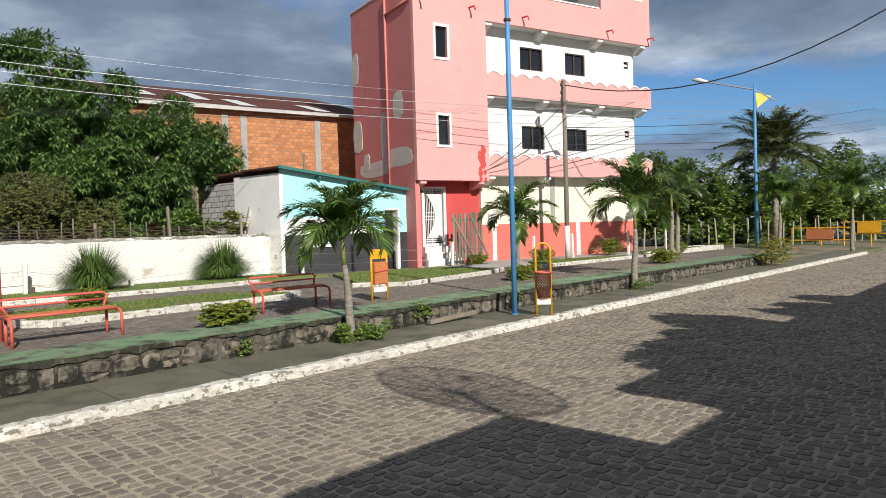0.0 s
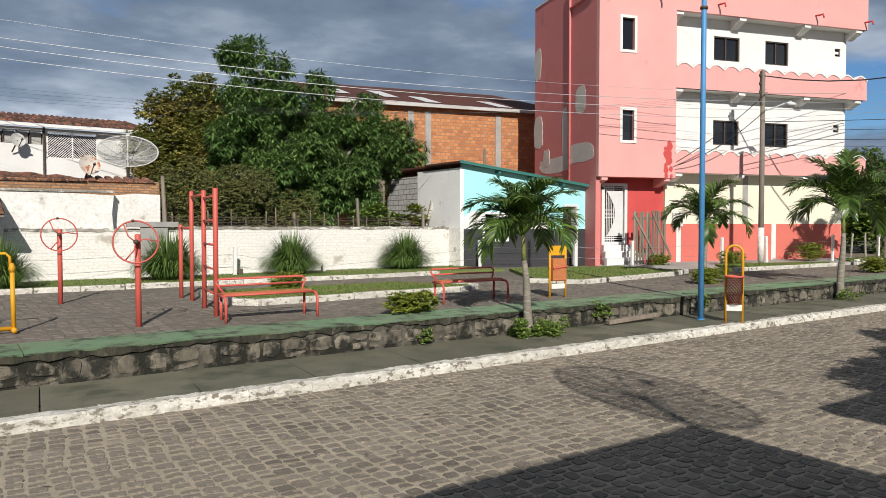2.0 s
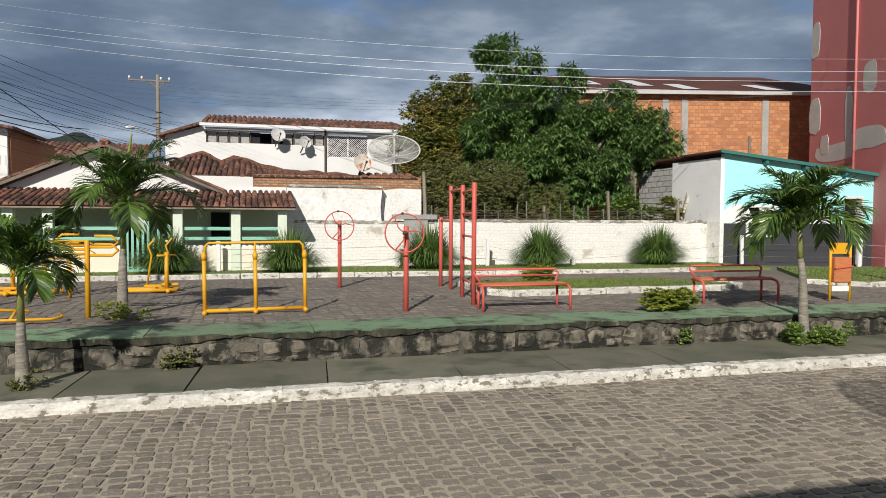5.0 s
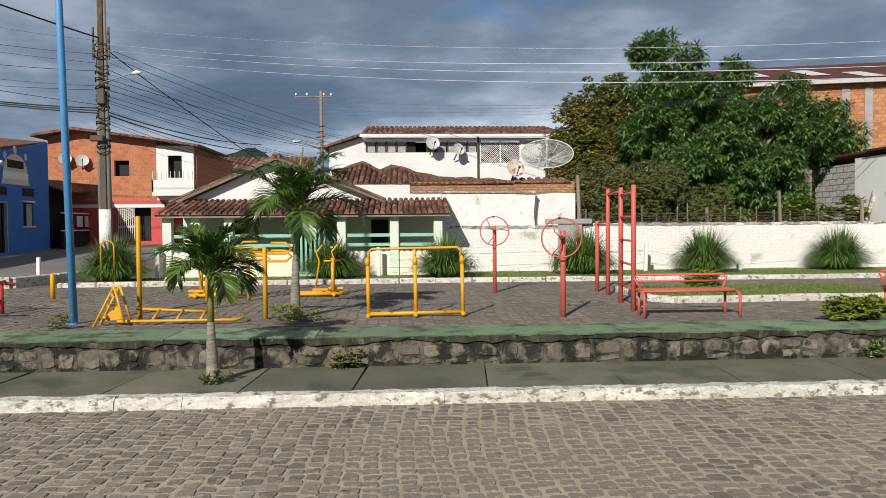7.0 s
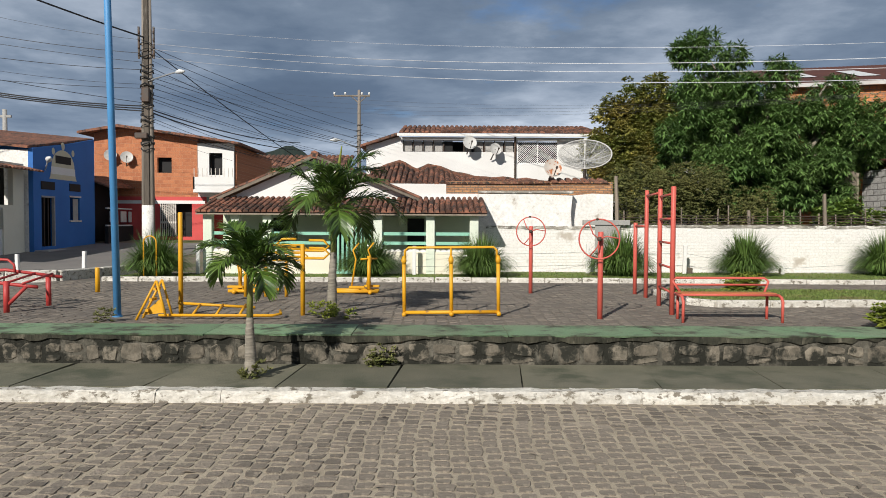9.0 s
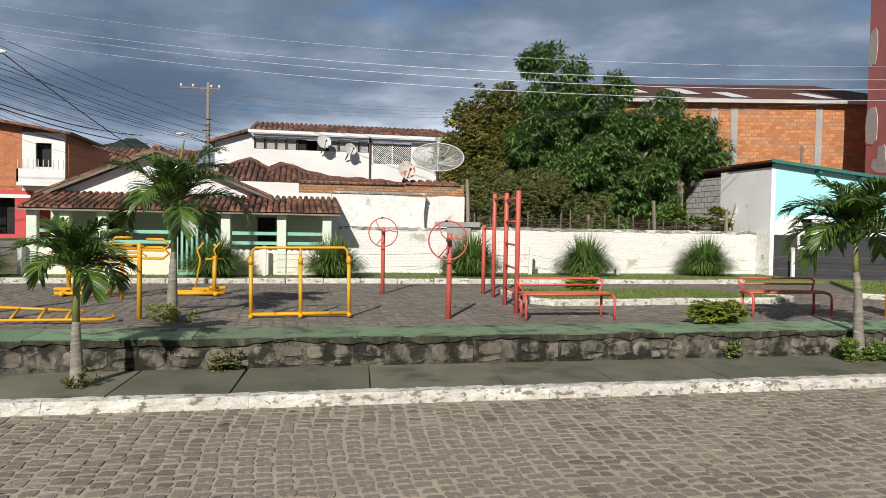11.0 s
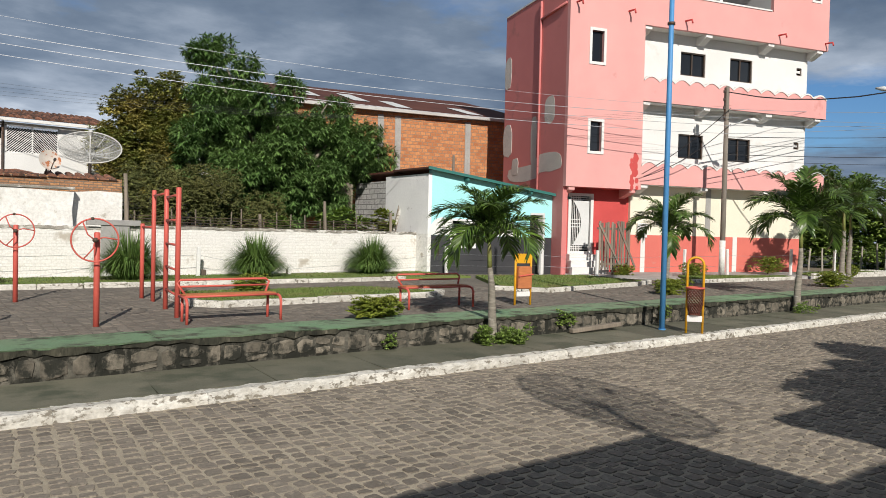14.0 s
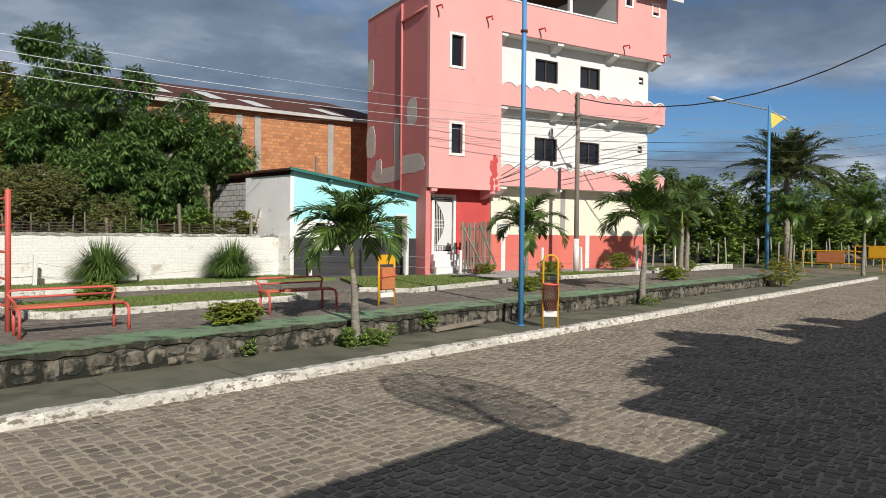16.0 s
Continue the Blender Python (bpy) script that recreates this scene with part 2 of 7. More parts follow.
M = dict(
    moss=material("mossy_blackened_mortar", (0.07, 0.066, 0.046), (0.016, 0.017, 0.012), 7.0, 0.95, 1.0, 30, spots=(0.17, 0.155, 0.115), spot_scale=6, spot_at=0.58, spot_soft=0.12, coords="World", stretch=(1, 1, 0.4)),
    oldpole=material("dark_weathered_pole", (0.12, 0.10, 0.08), (0.055, 0.048, 0.04), 2.2, 0.9, 0.6, 25, stretch=(1, 1, 0.12), spots=(0.22, 0.20, 0.17), spot_scale=3.0, spot_at=0.6),
    cobble=material("street_stone", (0.262, 0.223, 0.177), (0.19, 0.163, 0.132), 0.9, 0.85, 0.8, 30, island=0.26, spots=(0.38, 0.325, 0.25), spot_scale=9.0, spot_at=0.56, spot_soft=0.12),
    joint=material("sandy_joint", (0.44, 0.378, 0.288), (0.35, 0.30, 0.226), 1.4, 0.95, 0.6, 60),
    paver=material("plaza_stone", (0.20, 0.172, 0.140), (0.15, 0.13, 0.11), 0.7, 0.85, 0.5, 30, island=0.2, spots=(0.25, 0.22, 0.18), spot_scale=5, spot_at=0.57, spot_soft=0.12),
    paverj=material("plaza_joint", (0.185, 0.16, 0.130), (0.14, 0.122, 0.10), 0.8, 0.95, 0.5, 60),
    ground=material("earth", (0.24, 0.19, 0.14), (0.16, 0.14, 0.10), 0.25, 0.95, 0.6, 8, spots=(0.09, 0.12, 0.04), spot_scale=0.3, spot_at=0.5),
    limed=material("limewashed_kerb", (0.69, 0.665, 0.605), (0.50, 0.47, 0.41), 7.0, 0.9, 1.0, 30, spots=(0.21, 0.187, 0.148), spot_scale=11, spot_at=0.545, spot_soft=0.07, obj=0.10, coords="World", stretch=(0.75, 1, 1.2)),
    capdirt=material("blackened_limewash", (0.40, 0.37, 0.32), (0.13, 0.12, 0.10), 5.0, 0.95, 0.9, 30, spots=(0.70, 0.68, 0.63), spot_scale=7, spot_at=0.52, spot_soft=0.10, stretch=(0.5, 1, 1)),
    slab=material("walkway_concrete", (0.185, 0.173, 0.124), (0.12, 0.120, 0.084), 1.1, 0.8, 0.4, 60, spots=(0.082, 0.088, 0.058), spot_scale=1.6, spot_at=0.50, spot_soft=0.16, obj=0.13),
    stone=material("wall_stone", (0.215, 0.187, 0.145), (0.11, 0.098, 0.076), 7.0, 0.92, 1.0, 22, obj=0.30, spots=(0.024, 0.024, 0.018), spot_scale=4.2, spot_at=0.495, spot_soft=0.10, coords="World", stretch=(1, 1, 0.85)),
    mortar=material("dark_mortar", (0.16, 0.147, 0.118), (0.055, 0.052, 0.041), 5.0, 0.95, 1.0, 35, spots=(0.018, 0.018, 0.013), spot_scale=4.2, spot_at=0.455, spot_soft=0.09, coords="World", stretch=(1, 1, 0.85)),
    green=material("green_painted_concrete", (0.175, 0.30, 0.165), (0.20, 0.265, 0.165), 1.0, 0.75, 0.4, 50, spots=(0.07, 0.075, 0.05), spot_scale=3.0, spot_at=0.50, spot_soft=0.14, obj=0.14),
    white=material("white_paint", (0.76, 0.75, 0.725), (0.69, 0.68, 0.655), 0.6, 0.7, 0.12, 30, spots=(0.58, 0.56, 0.52), spot_scale=1.0, spot_at=0.60, spot_soft=0.14),
    pink=material("pink_paint", (0.75, 0.375, 0.35), (0.69, 0.335, 0.315), 0.5, 0.75, 0.12, 30, spots=(0.62, 0.27, 0.25), spot_scale=0.7, spot_at=0.62),
    pinkside=material("deep_pink_paint", (0.64, 0.215, 0.20), (0.59, 0.195, 0.185), 0.5, 0.75, 0.15, 25, spots=(0.50, 0.18, 0.165), spot_scale=0.8, spot_at=0.60),
    red=material("red_paint", (0.58, 0.078, 0.072), (0.50, 0.065, 0.06), 0.8, 0.7, 0.1, 30),
    coral=material("coral_dado_paint", (0.66, 0.17, 0.13), (0.60, 0.15, 0.12), 0.8, 0.7, 0.1, 30, spots=(0.55, 0.2, 0.16), spot_scale=1.2, spot_at=0.62),
    cream=material("cream_paint", (0.78, 0.735, 0.60), (0.73, 0.68, 0.545), 0.7, 0.75, 0.1, 30),
    sidewash=material("thin_grey_whitewash", (0.84, 0.83, 0.81), (0.79, 0.78, 0.765), 1.6, 0.9, 0.10, 18, spots=(0.50, 0.48, 0.46), spot_scale=3.0, spot_at=0.64),
    pennant=material("yellow_cloth", (0.78, 0.60, 0.13), (0.70, 0.53, 0.11), 2.0, 0.9, 0.1, 30),
    deepred=material("worn_red_enamel", (0.50, 0.055, 0.05), (0.40, 0.045, 0.042), 3.0, 0.5, 0.1, 40, spots=(0.20, 0.06, 0.045), spot_scale=7, spot_at=0.64),
    bun=material("pale_sign_paint", (0.62, 0.58, 0.42), (0.54, 0.51, 0.38), 1.5, 0.8, 0.1, 25),
    porchpost=material("pale_porch_paint", (0.70, 0.745, 0.63), (0.62, 0.68, 0.56), 0.9, 0.75, 0.06, 30),
    plaster=material("bare_plaster", (0.66, 0.61, 0.55), (0.58, 0.54, 0.49), 1.5, 0.9, 0.3, 25),
    concrete=material("grey_concrete", (0.40, 0.385, 0.36), (0.31, 0.30, 0.285), 1.2, 0.9, 0.4, 25),
    teal=material("aqua_paint", (0.39, 0.80, 0.79), (0.35, 0.74, 0.735), 0.8, 0.75, 0.12, 25),
    black=material("black_dado_paint", (0.03, 0.031, 0.035), (0.045, 0.045, 0.048), 0.8, 0.6, 0.1, 25),
    # near-black: the shade of rooms and openings put into colour, also plain black paint
    dark=material("shade_and_black_paint", (0.02, 0.02, 0.02), (0.013, 0.013, 0.013), 1.0, 0.8, 0.0),
    brick=bricked("orange_brick", (0.62, 0.265, 0.105), (0.42, 0.15, 0.06), (0.30, 0.20, 0.13), 0.24, 0.15, 0.017, peel=(0.50, 0.24, 0.12), peel_at=0.66, peel_soft=0.10),
    housebrick=bricked("terracotta_brick", (0.52, 0.20, 0.09), (0.40, 0.14, 0.065), (0.47, 0.23, 0.13), 0.29, 0.19, 0.010),
    limebrick=bricked("limewashed_brick", (0.80, 0.78, 0.74), (0.755, 0.73, 0.69), (0.70, 0.67, 0.62), 0.24, 0.085, 0.007, bump=0.45, peel=(0.48, 0.43, 0.365), peel_at=0.635, peel_soft=0.07, mottle=(0.86, 1.07)),
    limewall=material("whitewashed_block", (0.80, 0.785, 0.75), (0.70, 0.68, 0.635), 2.2, 0.9, 0.9, 12, spots=(0.42, 0.38, 0.32), spot_scale=3.0, spot_at=0.605, spot_soft=0.08),
    rawbrick=bricked("raw_brick_courses", (0.50, 0.25, 0.11), (0.30, 0.15, 0.08), (0.20, 0.15, 0.11), 0.24, 0.075, 0.014),
    block=bricked("concrete_block", (0.54, 0.525, 0.505), (0.45, 0.435, 0.42), (0.20, 0.19, 0.18), 0.40, 0.20, 0.017, axis="YZ"),
    tile=material("clay_tile", (0.26, 0.108, 0.064), (0.115, 0.062, 0.044), 2.0, 0.9, 0.7, 24, island=0.6, obj=0.2, spots=(0.040, 0.034, 0.029), spot_scale=6.5, spot_at=0.51, spot_soft=0.10, coords="World"),
    rust=material("brown_roof_sheet", (0.12, 0.045, 0.032), (0.085, 0.035, 0.027), 0.5, 0.7, 0.1, 12),
    sheet=material("pale_roof_sheet", (0.66, 0.67, 0.66), (0.58, 0.59, 0.58), 0.6, 0.5, 0.1, 20),
    gutter=material("grey_fascia", (0.55, 0.54, 0.52), (0.45, 0.44, 0.42), 1.0, 0.7, 0.1, 20),
    tealtrim=material("dark_green_fascia", (0.03, 0.16, 0.14), (0.025, 0.13, 0.115), 1.0, 0.6, 0.1, 20),
    bluepaint=material("blue_house_paint", (0.035, 0.165, 0.48), (0.03, 0.14, 0.42), 0.6, 0.75, 0.15, 25),
    bluepole=material("blue_pole_paint", (0.085, 0.285, 0.56), (0.07, 0.245, 0.50), 2.0, 0.5, 0.08, 30, spots=(0.24, 0.30, 0.36), spot_scale=6, spot_at=0.64),
    redmetal=material("faded_red_paint", (0.60, 0.115, 0.085), (0.53, 0.10, 0.075), 3.0, 0.5, 0.1, 40, spots=(0.30, 0.13, 0.09), spot_scale=7, spot_at=0.66),
    yellow=material("yellow_paint", (0.72, 0.37, 0.015), (0.64, 0.31, 0.014), 3.0, 0.5, 0.1, 40, spots=(0.28, 0.15, 0.05), spot_scale=7, spot_at=0.63),
    wood=material("weathered_wood", (0.27, 0.225, 0.175), (0.165, 0.138, 0.108), 2.0, 0.9, 0.6, 30, stretch=(1, 1, 0.12), obj=0.25),
    polewood=material("weathered_pole", (0.25, 0.215, 0.18), (0.16, 0.14, 0.115), 1.4, 0.9, 0.4, 25, stretch=(1, 1, 0.1)),
    trunk=material("palm_trunk", (0.35, 0.32, 0.265), (0.17, 0.15, 0.12), 2.6, 0.9, 0.8, 18, stretch=(0.5, 0.5, 3.4), spots=(0.55, 0.52, 0.45), spot_scale=2.6, spot_at=0.58),
    shaft=material("palm_crownshaft", (0.22, 0.27, 0.07), (0.19, 0.17, 0.06), 3.0, 0.5, 0.2, 25),
    limbbark=material("pale_limb_bark", (0.27, 0.235, 0.19), (0.17, 0.145, 0.115), 3.0, 0.95, 0.7, 18, stretch=(1, 1, 0.3)),
    bark=material("dark_bark", (0.14, 0.11, 0.085), (0.09, 0.07, 0.055), 3.0, 0.95, 0.9, 18, stretch=(1, 1, 0.3)),
    frond=material("palm_leaf", (0.11, 0.18, 0.031), (0.052, 0.105, 0.018), 3.0, 0.34, 0.0, island=0.55, spec=0.6, through_light=0.2),
    coco=material("coconut_leaf", (0.07, 0.11, 0.03), (0.10, 0.105, 0.035), 1.0, 0.5, 0.0, island=0.35, through_light=0.25),
    mango=material("mango_leaf", (0.165, 0.27, 0.078), (0.085, 0.165, 0.045), 0.8, 0.34, 0.0, island=0.5, spec=0.6, through_light=0.20),
    olive=material("yellowed_leaf", (0.36, 0.295, 0.08), (0.15, 0.195, 0.043), 0.7, 0.5, 0.0, island=0.55, through_light=0.2),
    scrub=material("scrub_leaf", (0.18, 0.178, 0.058), (0.11, 0.13, 0.04), 0.9, 0.6, 0.0, island=0.5, through_light=0.16),
    hedge=material("far_leaf", (0.185, 0.285, 0.062), (0.225, 0.30, 0.07), 0.35, 0.5, 0.0, island=0.55, through_light=0.22),
    reed=material("blade_leaf", (0.085, 0.155, 0.035), (0.12, 0.185, 0.045), 3.0, 0.45, 0.0, island=0.55, through_light=0.2),
    boxleaf=material("clipped_leaf", (0.27, 0.30, 0.045), (0.17, 0.225, 0.035), 4.0, 0.5, 0.0, island=0.45, through_light=0.28),
    grass=material("lawn", (0.115, 0.18, 0.038), (0.16, 0.185, 0.052), 1.2, 0.9, 0.5, 60, island=0.4, spots=(0.19, 0.165, 0.075), spot_scale=1.2, spot_at=0.58, spot_soft=0.12),
    wire=material("black_cable", (0.02, 0.02, 0.022), (0.03, 0.03, 0.03), 1.0, 0.6, 0.0),
    alu=material("bare_wire", (0.36, 0.37, 0.39), (0.30, 0.31, 0.325), 1.0, 0.5, 0.0, metal=0.4),
    iron=material("dark_iron", (0.06, 0.055, 0.05), (0.09, 0.05, 0.03), 3.0, 0.6, 0.1, 30),
    dish=material("grey_dish_paint", (0.62, 0.61, 0.58), (0.50, 0.49, 0.46), 2.0, 0.6, 0.1, 30),
    dishnet=material("pale_wire_net", (0.46, 0.46, 0.44), (0.36, 0.36, 0.345), 2.0, 0.6, 0.0),
    rustdish=material("rusty_dish_paint", (0.64, 0.59, 0.53), (0.55, 0.45, 0.38), 3.0, 0.7, 0.1, 30, spots=(0.42, 0.14, 0.05), spot_scale=5, spot_at=0.53),
    mint=material("mint_paint", (0.27, 0.55, 0.42), (0.24, 0.50, 0.38), 1.0, 0.7, 0.1, 30),
    palemint=material("pale_green_paint", (0.60, 0.66, 0.48), (0.54, 0.61, 0.44), 0.8, 0.75, 0.1, 30),
    hill=material("far_wood", (0.011, 0.021, 0.018), (0.02, 0.032, 0.025), 0.06, 0.95, 0.0, 0.3),
    asphalt=material("grey_asphalt", (0.22, 0.205, 0.19), (0.17, 0.16, 0.15), 0.5, 0.9, 0.4, 40),
)
glass = bpy.data.materials.new("dark_window_glass")
glass.use_nodes = True
_b = glass.node_tree.nodes["Principled BSDF"]
_b.inputs["Base Color"].default_value, _b.inputs["Roughness"].default_value = (0.012, 0.014, 0.017, 1), 0.08
M["glass"] = glass

# ---- mesh helpers ----


class Mesh:
    """Vertices and faces gathered piece by piece, linked as one mesh object."""

    def __init__(self):
        self.v, self.f = [], []

    def add(self, verts, faces):
        k = len(self.v)
        self.v += [tuple(p) for p in verts]
        self.f += [tuple(i + k for i in q) for q in faces]
        return self

    def box(self, x0, x1, y0, y1, z0, z1, c=0.0):
        """A box, with chamfered edges where c is given."""
        if not c:
            return self.add([(x, y, z) for x in (x0, x1) for y in (y0, y1) for z in (z0, z1)], [(0, 1, 3, 2), (4, 6, 7, 5), (0, 4, 5, 1), (2, 3, 7, 6), (0, 2, 6, 4), (1, 5, 7, 3)])
        bm = bmesh.new()
        bmesh.ops.create_cube(bm, size=1)
        for q in bm.verts:
            q.co = Vector(((x0 + x1) / 2 + q.co.x * (x1 - x0), (y0 + y1) / 2 + q.co.y * (y1 - y0), (z0 + z1) / 2 + q.co.z * (z1 - z0)))
        bmesh.ops.bevel(bm, geom=bm.edges[:], offset=c, segments=1, affect="EDGES")
        bm.verts.index_update()
        self.add([q.co[:] for q in bm.verts], [[q.index for q in p.verts] for p in bm.faces])
        bm.free()
        return self

    def tube(self, pts, r, n=8, cap=True):
        """A round bar along points; r is one radius or one for each point."""
        pts = [Vector(p) for p in pts]
        rs = r if isinstance(r, (list, tuple)) else [r] * len(pts)
        rings = []
        side = None
        for i, p in enumerate(pts):
            d = (pts[min(i + 1, len(pts) - 1)] - pts[max(i - 1, 0)]).normalized()
            if side is None:
                side = d.orthogonal().normalized()
            side = (side - d * side.dot(d)).normalized()
            up = d.cross(side)
            rings += [p + (side * math.cos(a) + up * math.sin(a)) * rs[i] for a in (2 * math.pi * k / n for k in range(n))]
        faces = [(i * n + k, i * n + (k + 1) % n, (i + 1) * n + (k + 1) % n, (i + 1) * n + k) for i in range(len(pts) - 1) for k in range(n)]
        if cap:
            faces += [tuple(range(n - 1, -1, -1)), tuple((len(pts) - 1) * n + k for k in range(n))]
        return self.add(rings, faces)

    def prism(self, outline, y0, y1):
        """An outline in x and z, drawn out along y."""
        n = len(outline)
        v = [(x, y0, z) for x, z in outline] + [(x, y1, z) for x, z in outline]
        return self.add(v, [tuple(range(n)), tuple(range(2 * n - 1, n - 1, -1))] + [(i, i + n, (i + 1) % n + n, (i + 1) % n) for i in range(n)])

    def quad(self, a, b, c, d):
        return self.add([a, b, c, d], [(0, 1, 2, 3)])

    def moved(self, m):
        self.v = [tuple(m @ Vector(p)) for p in self.v]
        return self

    def data(self, name, mat, smooth=False):
        me = bpy.data.meshes.new(name)
        me.from_pydata(self.v, [], self.f)
        me.materials.append(mat)
        if smooth:
            me.polygons.foreach_set("use_smooth", [True] * len(me.polygons))
        me.update()
        return me


def part(name, mesh, mat, parent=None, label="", smooth=False):
    ob = new(name, mesh.data(name, mat, smooth))
    ob.parent = parent
    if label:
        tagged(ob, label)
    return ob


def thing(name, label, category, m=None, group="", kind=""):
    ob = new(name)
    ob.empty_display_size = 0.2
    if m is not None:
        ob.matrix_basis = m
    return tagged(ob, label, category, group, kind)


def structure(name, mesh, mat, label, category, smooth=False):
    return tagged(part(name, mesh, mat, None, "", smooth), label, category, kind="structure")


def rnd(a, b):
    return random.uniform(a, b)


ZS, ZP = 0.12, 0.50       # heights of walkway and plaza
KERB, WALL = 8.12, 9.62   # their lines across the street

# ---- ground ----


def land(x, y):
    z = -0.06
    if y > 8.6:
        z = 0.06 if x > 34 else -0.02
    if y > 9.9 and x < 36:
        z = 0.44
    if y > 9.9 and x >= 36:
        z = 0.06 + min(1, max(0, (y - 9.9) / 10)) * 0.38
    if y > 24 and x < 4:
        z += min(1, (y - 24) / 18) * 0.75 * min(1, (4 - x) / 8)
    return z


xs = [-1500, -400, -150, -70, -45] + [-40 + 2 * i for i in range(38)] + [36.01, 40, 46, 55, 70, 100, 180, 400, 1500]
ys = [-1500, -300, -60, -20, -4, 0, 4, 8.59, 8.61, 9.89, 9.91, 12, 16, 20, 24, 27, 30, 34, 38, 42, 50, 60, 90, 150, 300, 700, 1500]
g = Mesh()
g.add([(x, y, land(x, y)) for y in ys for x in xs], [(j * len(xs) + i, j * len(xs) + i + 1, (j + 1) * len(xs) + i + 1, (j + 1) * len(xs) + i) for j in range(len(ys) - 1) for i in range(len(xs) - 1)])
structure("ground", g, M["ground"], "dry brown earth with thin weeds reaching to the horizon", "ground")

# ---- plaza and street surfaces ----
structure("road", Mesh().box(-70, 140, -0.35, KERB + 0.02, -0.05, -0.004), M["joint"], "sandy bed of the cobbled street", "road")
structure("pavement_bed", Mesh().box(-40, 42.5, KERB + 0.1, WALL + 0.3, -0.05, ZS - 0.03), M["mortar"], "dark bed under the concrete walkway", "pavement")
structure("plaza_floor", Mesh().box(-9.5, 36, WALL + 0.25, 21.3, 0.3, ZP - 0.002), M["paverj"], "dark stone paved plaza floor", "floor")
structure("side_street", Mesh().add([(-30, 12, 0.46), (-9.5, 12, 0.46), (-9.5, 22, 0.50), (-30, 22, 0.50), (-17.4, 26, 0.56), (-10, 26, 0.56), (-17.4, 45, 1.28), (-10, 45, 1.28)], [(0, 1, 2, 3), (3, 2, 5, 4), (4, 5, 7, 6)]), M["asphalt"], "worn grey side street beside the plaza", "road")


def pierced(mesh, x0, x1, z0, z1, y0, y1, holes):
    """One wall with openings that go through it: holes as (x0, x1, z0, z1)."""
    xs_ = sorted({x0, x1, *[h[0] for h in holes], *[h[1] for h in holes]})
    zs_ = sorted({z0, z1, *[h[2] for h in holes], *[h[3] for h in holes]})
    zs_ = [z for z in zs_ if z0 <= z <= z1]
    nx, nz = len(xs_), len(zs_)

    def solid(i, k):
        if not (0 <= i < nx - 1 and 0 <= k < nz - 1):
            return False
        x, z = (xs_[i] + xs_[i + 1]) / 2, (zs_[k] + zs_[k + 1]) / 2
        return not any(h[0] < x < h[1] and h[2] < z < h[3] for h in holes)

    verts = [(x, y, z) for y in (y0, y1) for z in zs_ for x in xs_]

    def at(i, k, back):
        return back * nx * nz + k * nx + i

    faces = []
    for i in range(nx - 1):
        for k in range(nz - 1):
            if not solid(i, k):
                continue
            faces += [(at(i, k, 0), at(i + 1, k, 0), at(i + 1, k + 1, 0), at(i, k + 1, 0)), (at(i, k, 1), at(i, k + 1, 1), at(i + 1, k + 1, 1), at(i + 1, k, 1))]
            for (di, dk), (p, q) in (((-1, 0), ((i, k), (i, k + 1))), ((1, 0), ((i + 1, k + 1), (i + 1, k))), ((0, -1), ((i + 1, k), (i, k))), ((0, 1), ((i, k + 1), (i + 1, k + 1)))):
                if not solid(i + di, k + dk):
                    faces.append((at(*p, 0), at(*q, 0), at(*q, 1), at(*p, 1)))
    return mesh.add(verts, faces)


def boxes(name, mat, parent, label, *sizes):
    """Boxes that are parts of their own."""
    for b in sizes:
        part(name, Mesh().box(*b), mat, parent, label)


# ---- pink building ----
PB = pose(19.27, 18.14, 0, 0, 0, -17)
pink_house = thing("apartment_building", "pink and white three-storey building with scalloped balconies and open roof terrace", "building", PB)
F1, F2, F3, TOP = 3.95, 7.07, 9.90, 11.15
FY = 0.62                 # the white front stands this far behind the balconies
nholes = [(0.94, 1.42, 5.06, 6.14), (0.92, 1.42, 8.30, 9.43)]
part("wall", pierced(Mesh(), 0, 3.2, 3.74, TOP, 0, 0.2, nholes), M["pink"], pink_house, "light pink rendered front of the stair tower")
part("wall", Mesh().box(0.0, 0.2, 0.2, 5.35, 0.4, TOP), M["pinkside"], pink_house, "deep pink side wall with bare plaster patches")
whole = [(5.33, 6.52, 5.11, 6.06), (7.77, 8.9, 5.11, 6.06), (5.33, 6.52, 8.36, 9.28), (7.75, 8.88, 8.36, 9.28), (11.22, 11.5, 5.82, 6.12), (11.24, 11.52, 8.92, 9.24)]
part("wall", pierced(Mesh(), 3.2, 11.70, F1, F3 + 0.4, FY, FY + 0.2, whole), M["white"], pink_house, "white rendered wall of the upper storeys")
part("wall", Mesh().box(3.2, 11.70, FY, FY + 0.2, 2.05, F1), M["cream"], pink_house, "cream ground-storey wall")
part("dado", Mesh().box(3.2, 11.71, FY - 0.015, FY + 0.2, 0.4, 2.05), M["coral"], pink_house, "coral red painted dado")
part("wall", pierced(Mesh(), 0.2, 3.2, 0.4, 3.74, 0.75, 0.95, [(0.55, 1.62, 1.28, 3.55)]), M["red"], pink_house, "red painted entrance wall")
part("wall", Mesh().box(11.70, 11.85, FY + 0.02, 5.35, 0.4, TOP), M["white"], pink_house)
part("wall", Mesh().box(0.2, 11.70, 5.15, 5.35, 0.4, TOP - 0.5), M["pinkside"], pink_house)
part("wall", Mesh().box(3.2, 3.35, 0.2, FY, F1, F3 + 0.3), M["pink"], pink_house)
part("soffit", Mesh().box(0.2, 3.2, 0.2, 0.95, 3.74, 3.9), M["red"], pink_house, "red painted soffit")
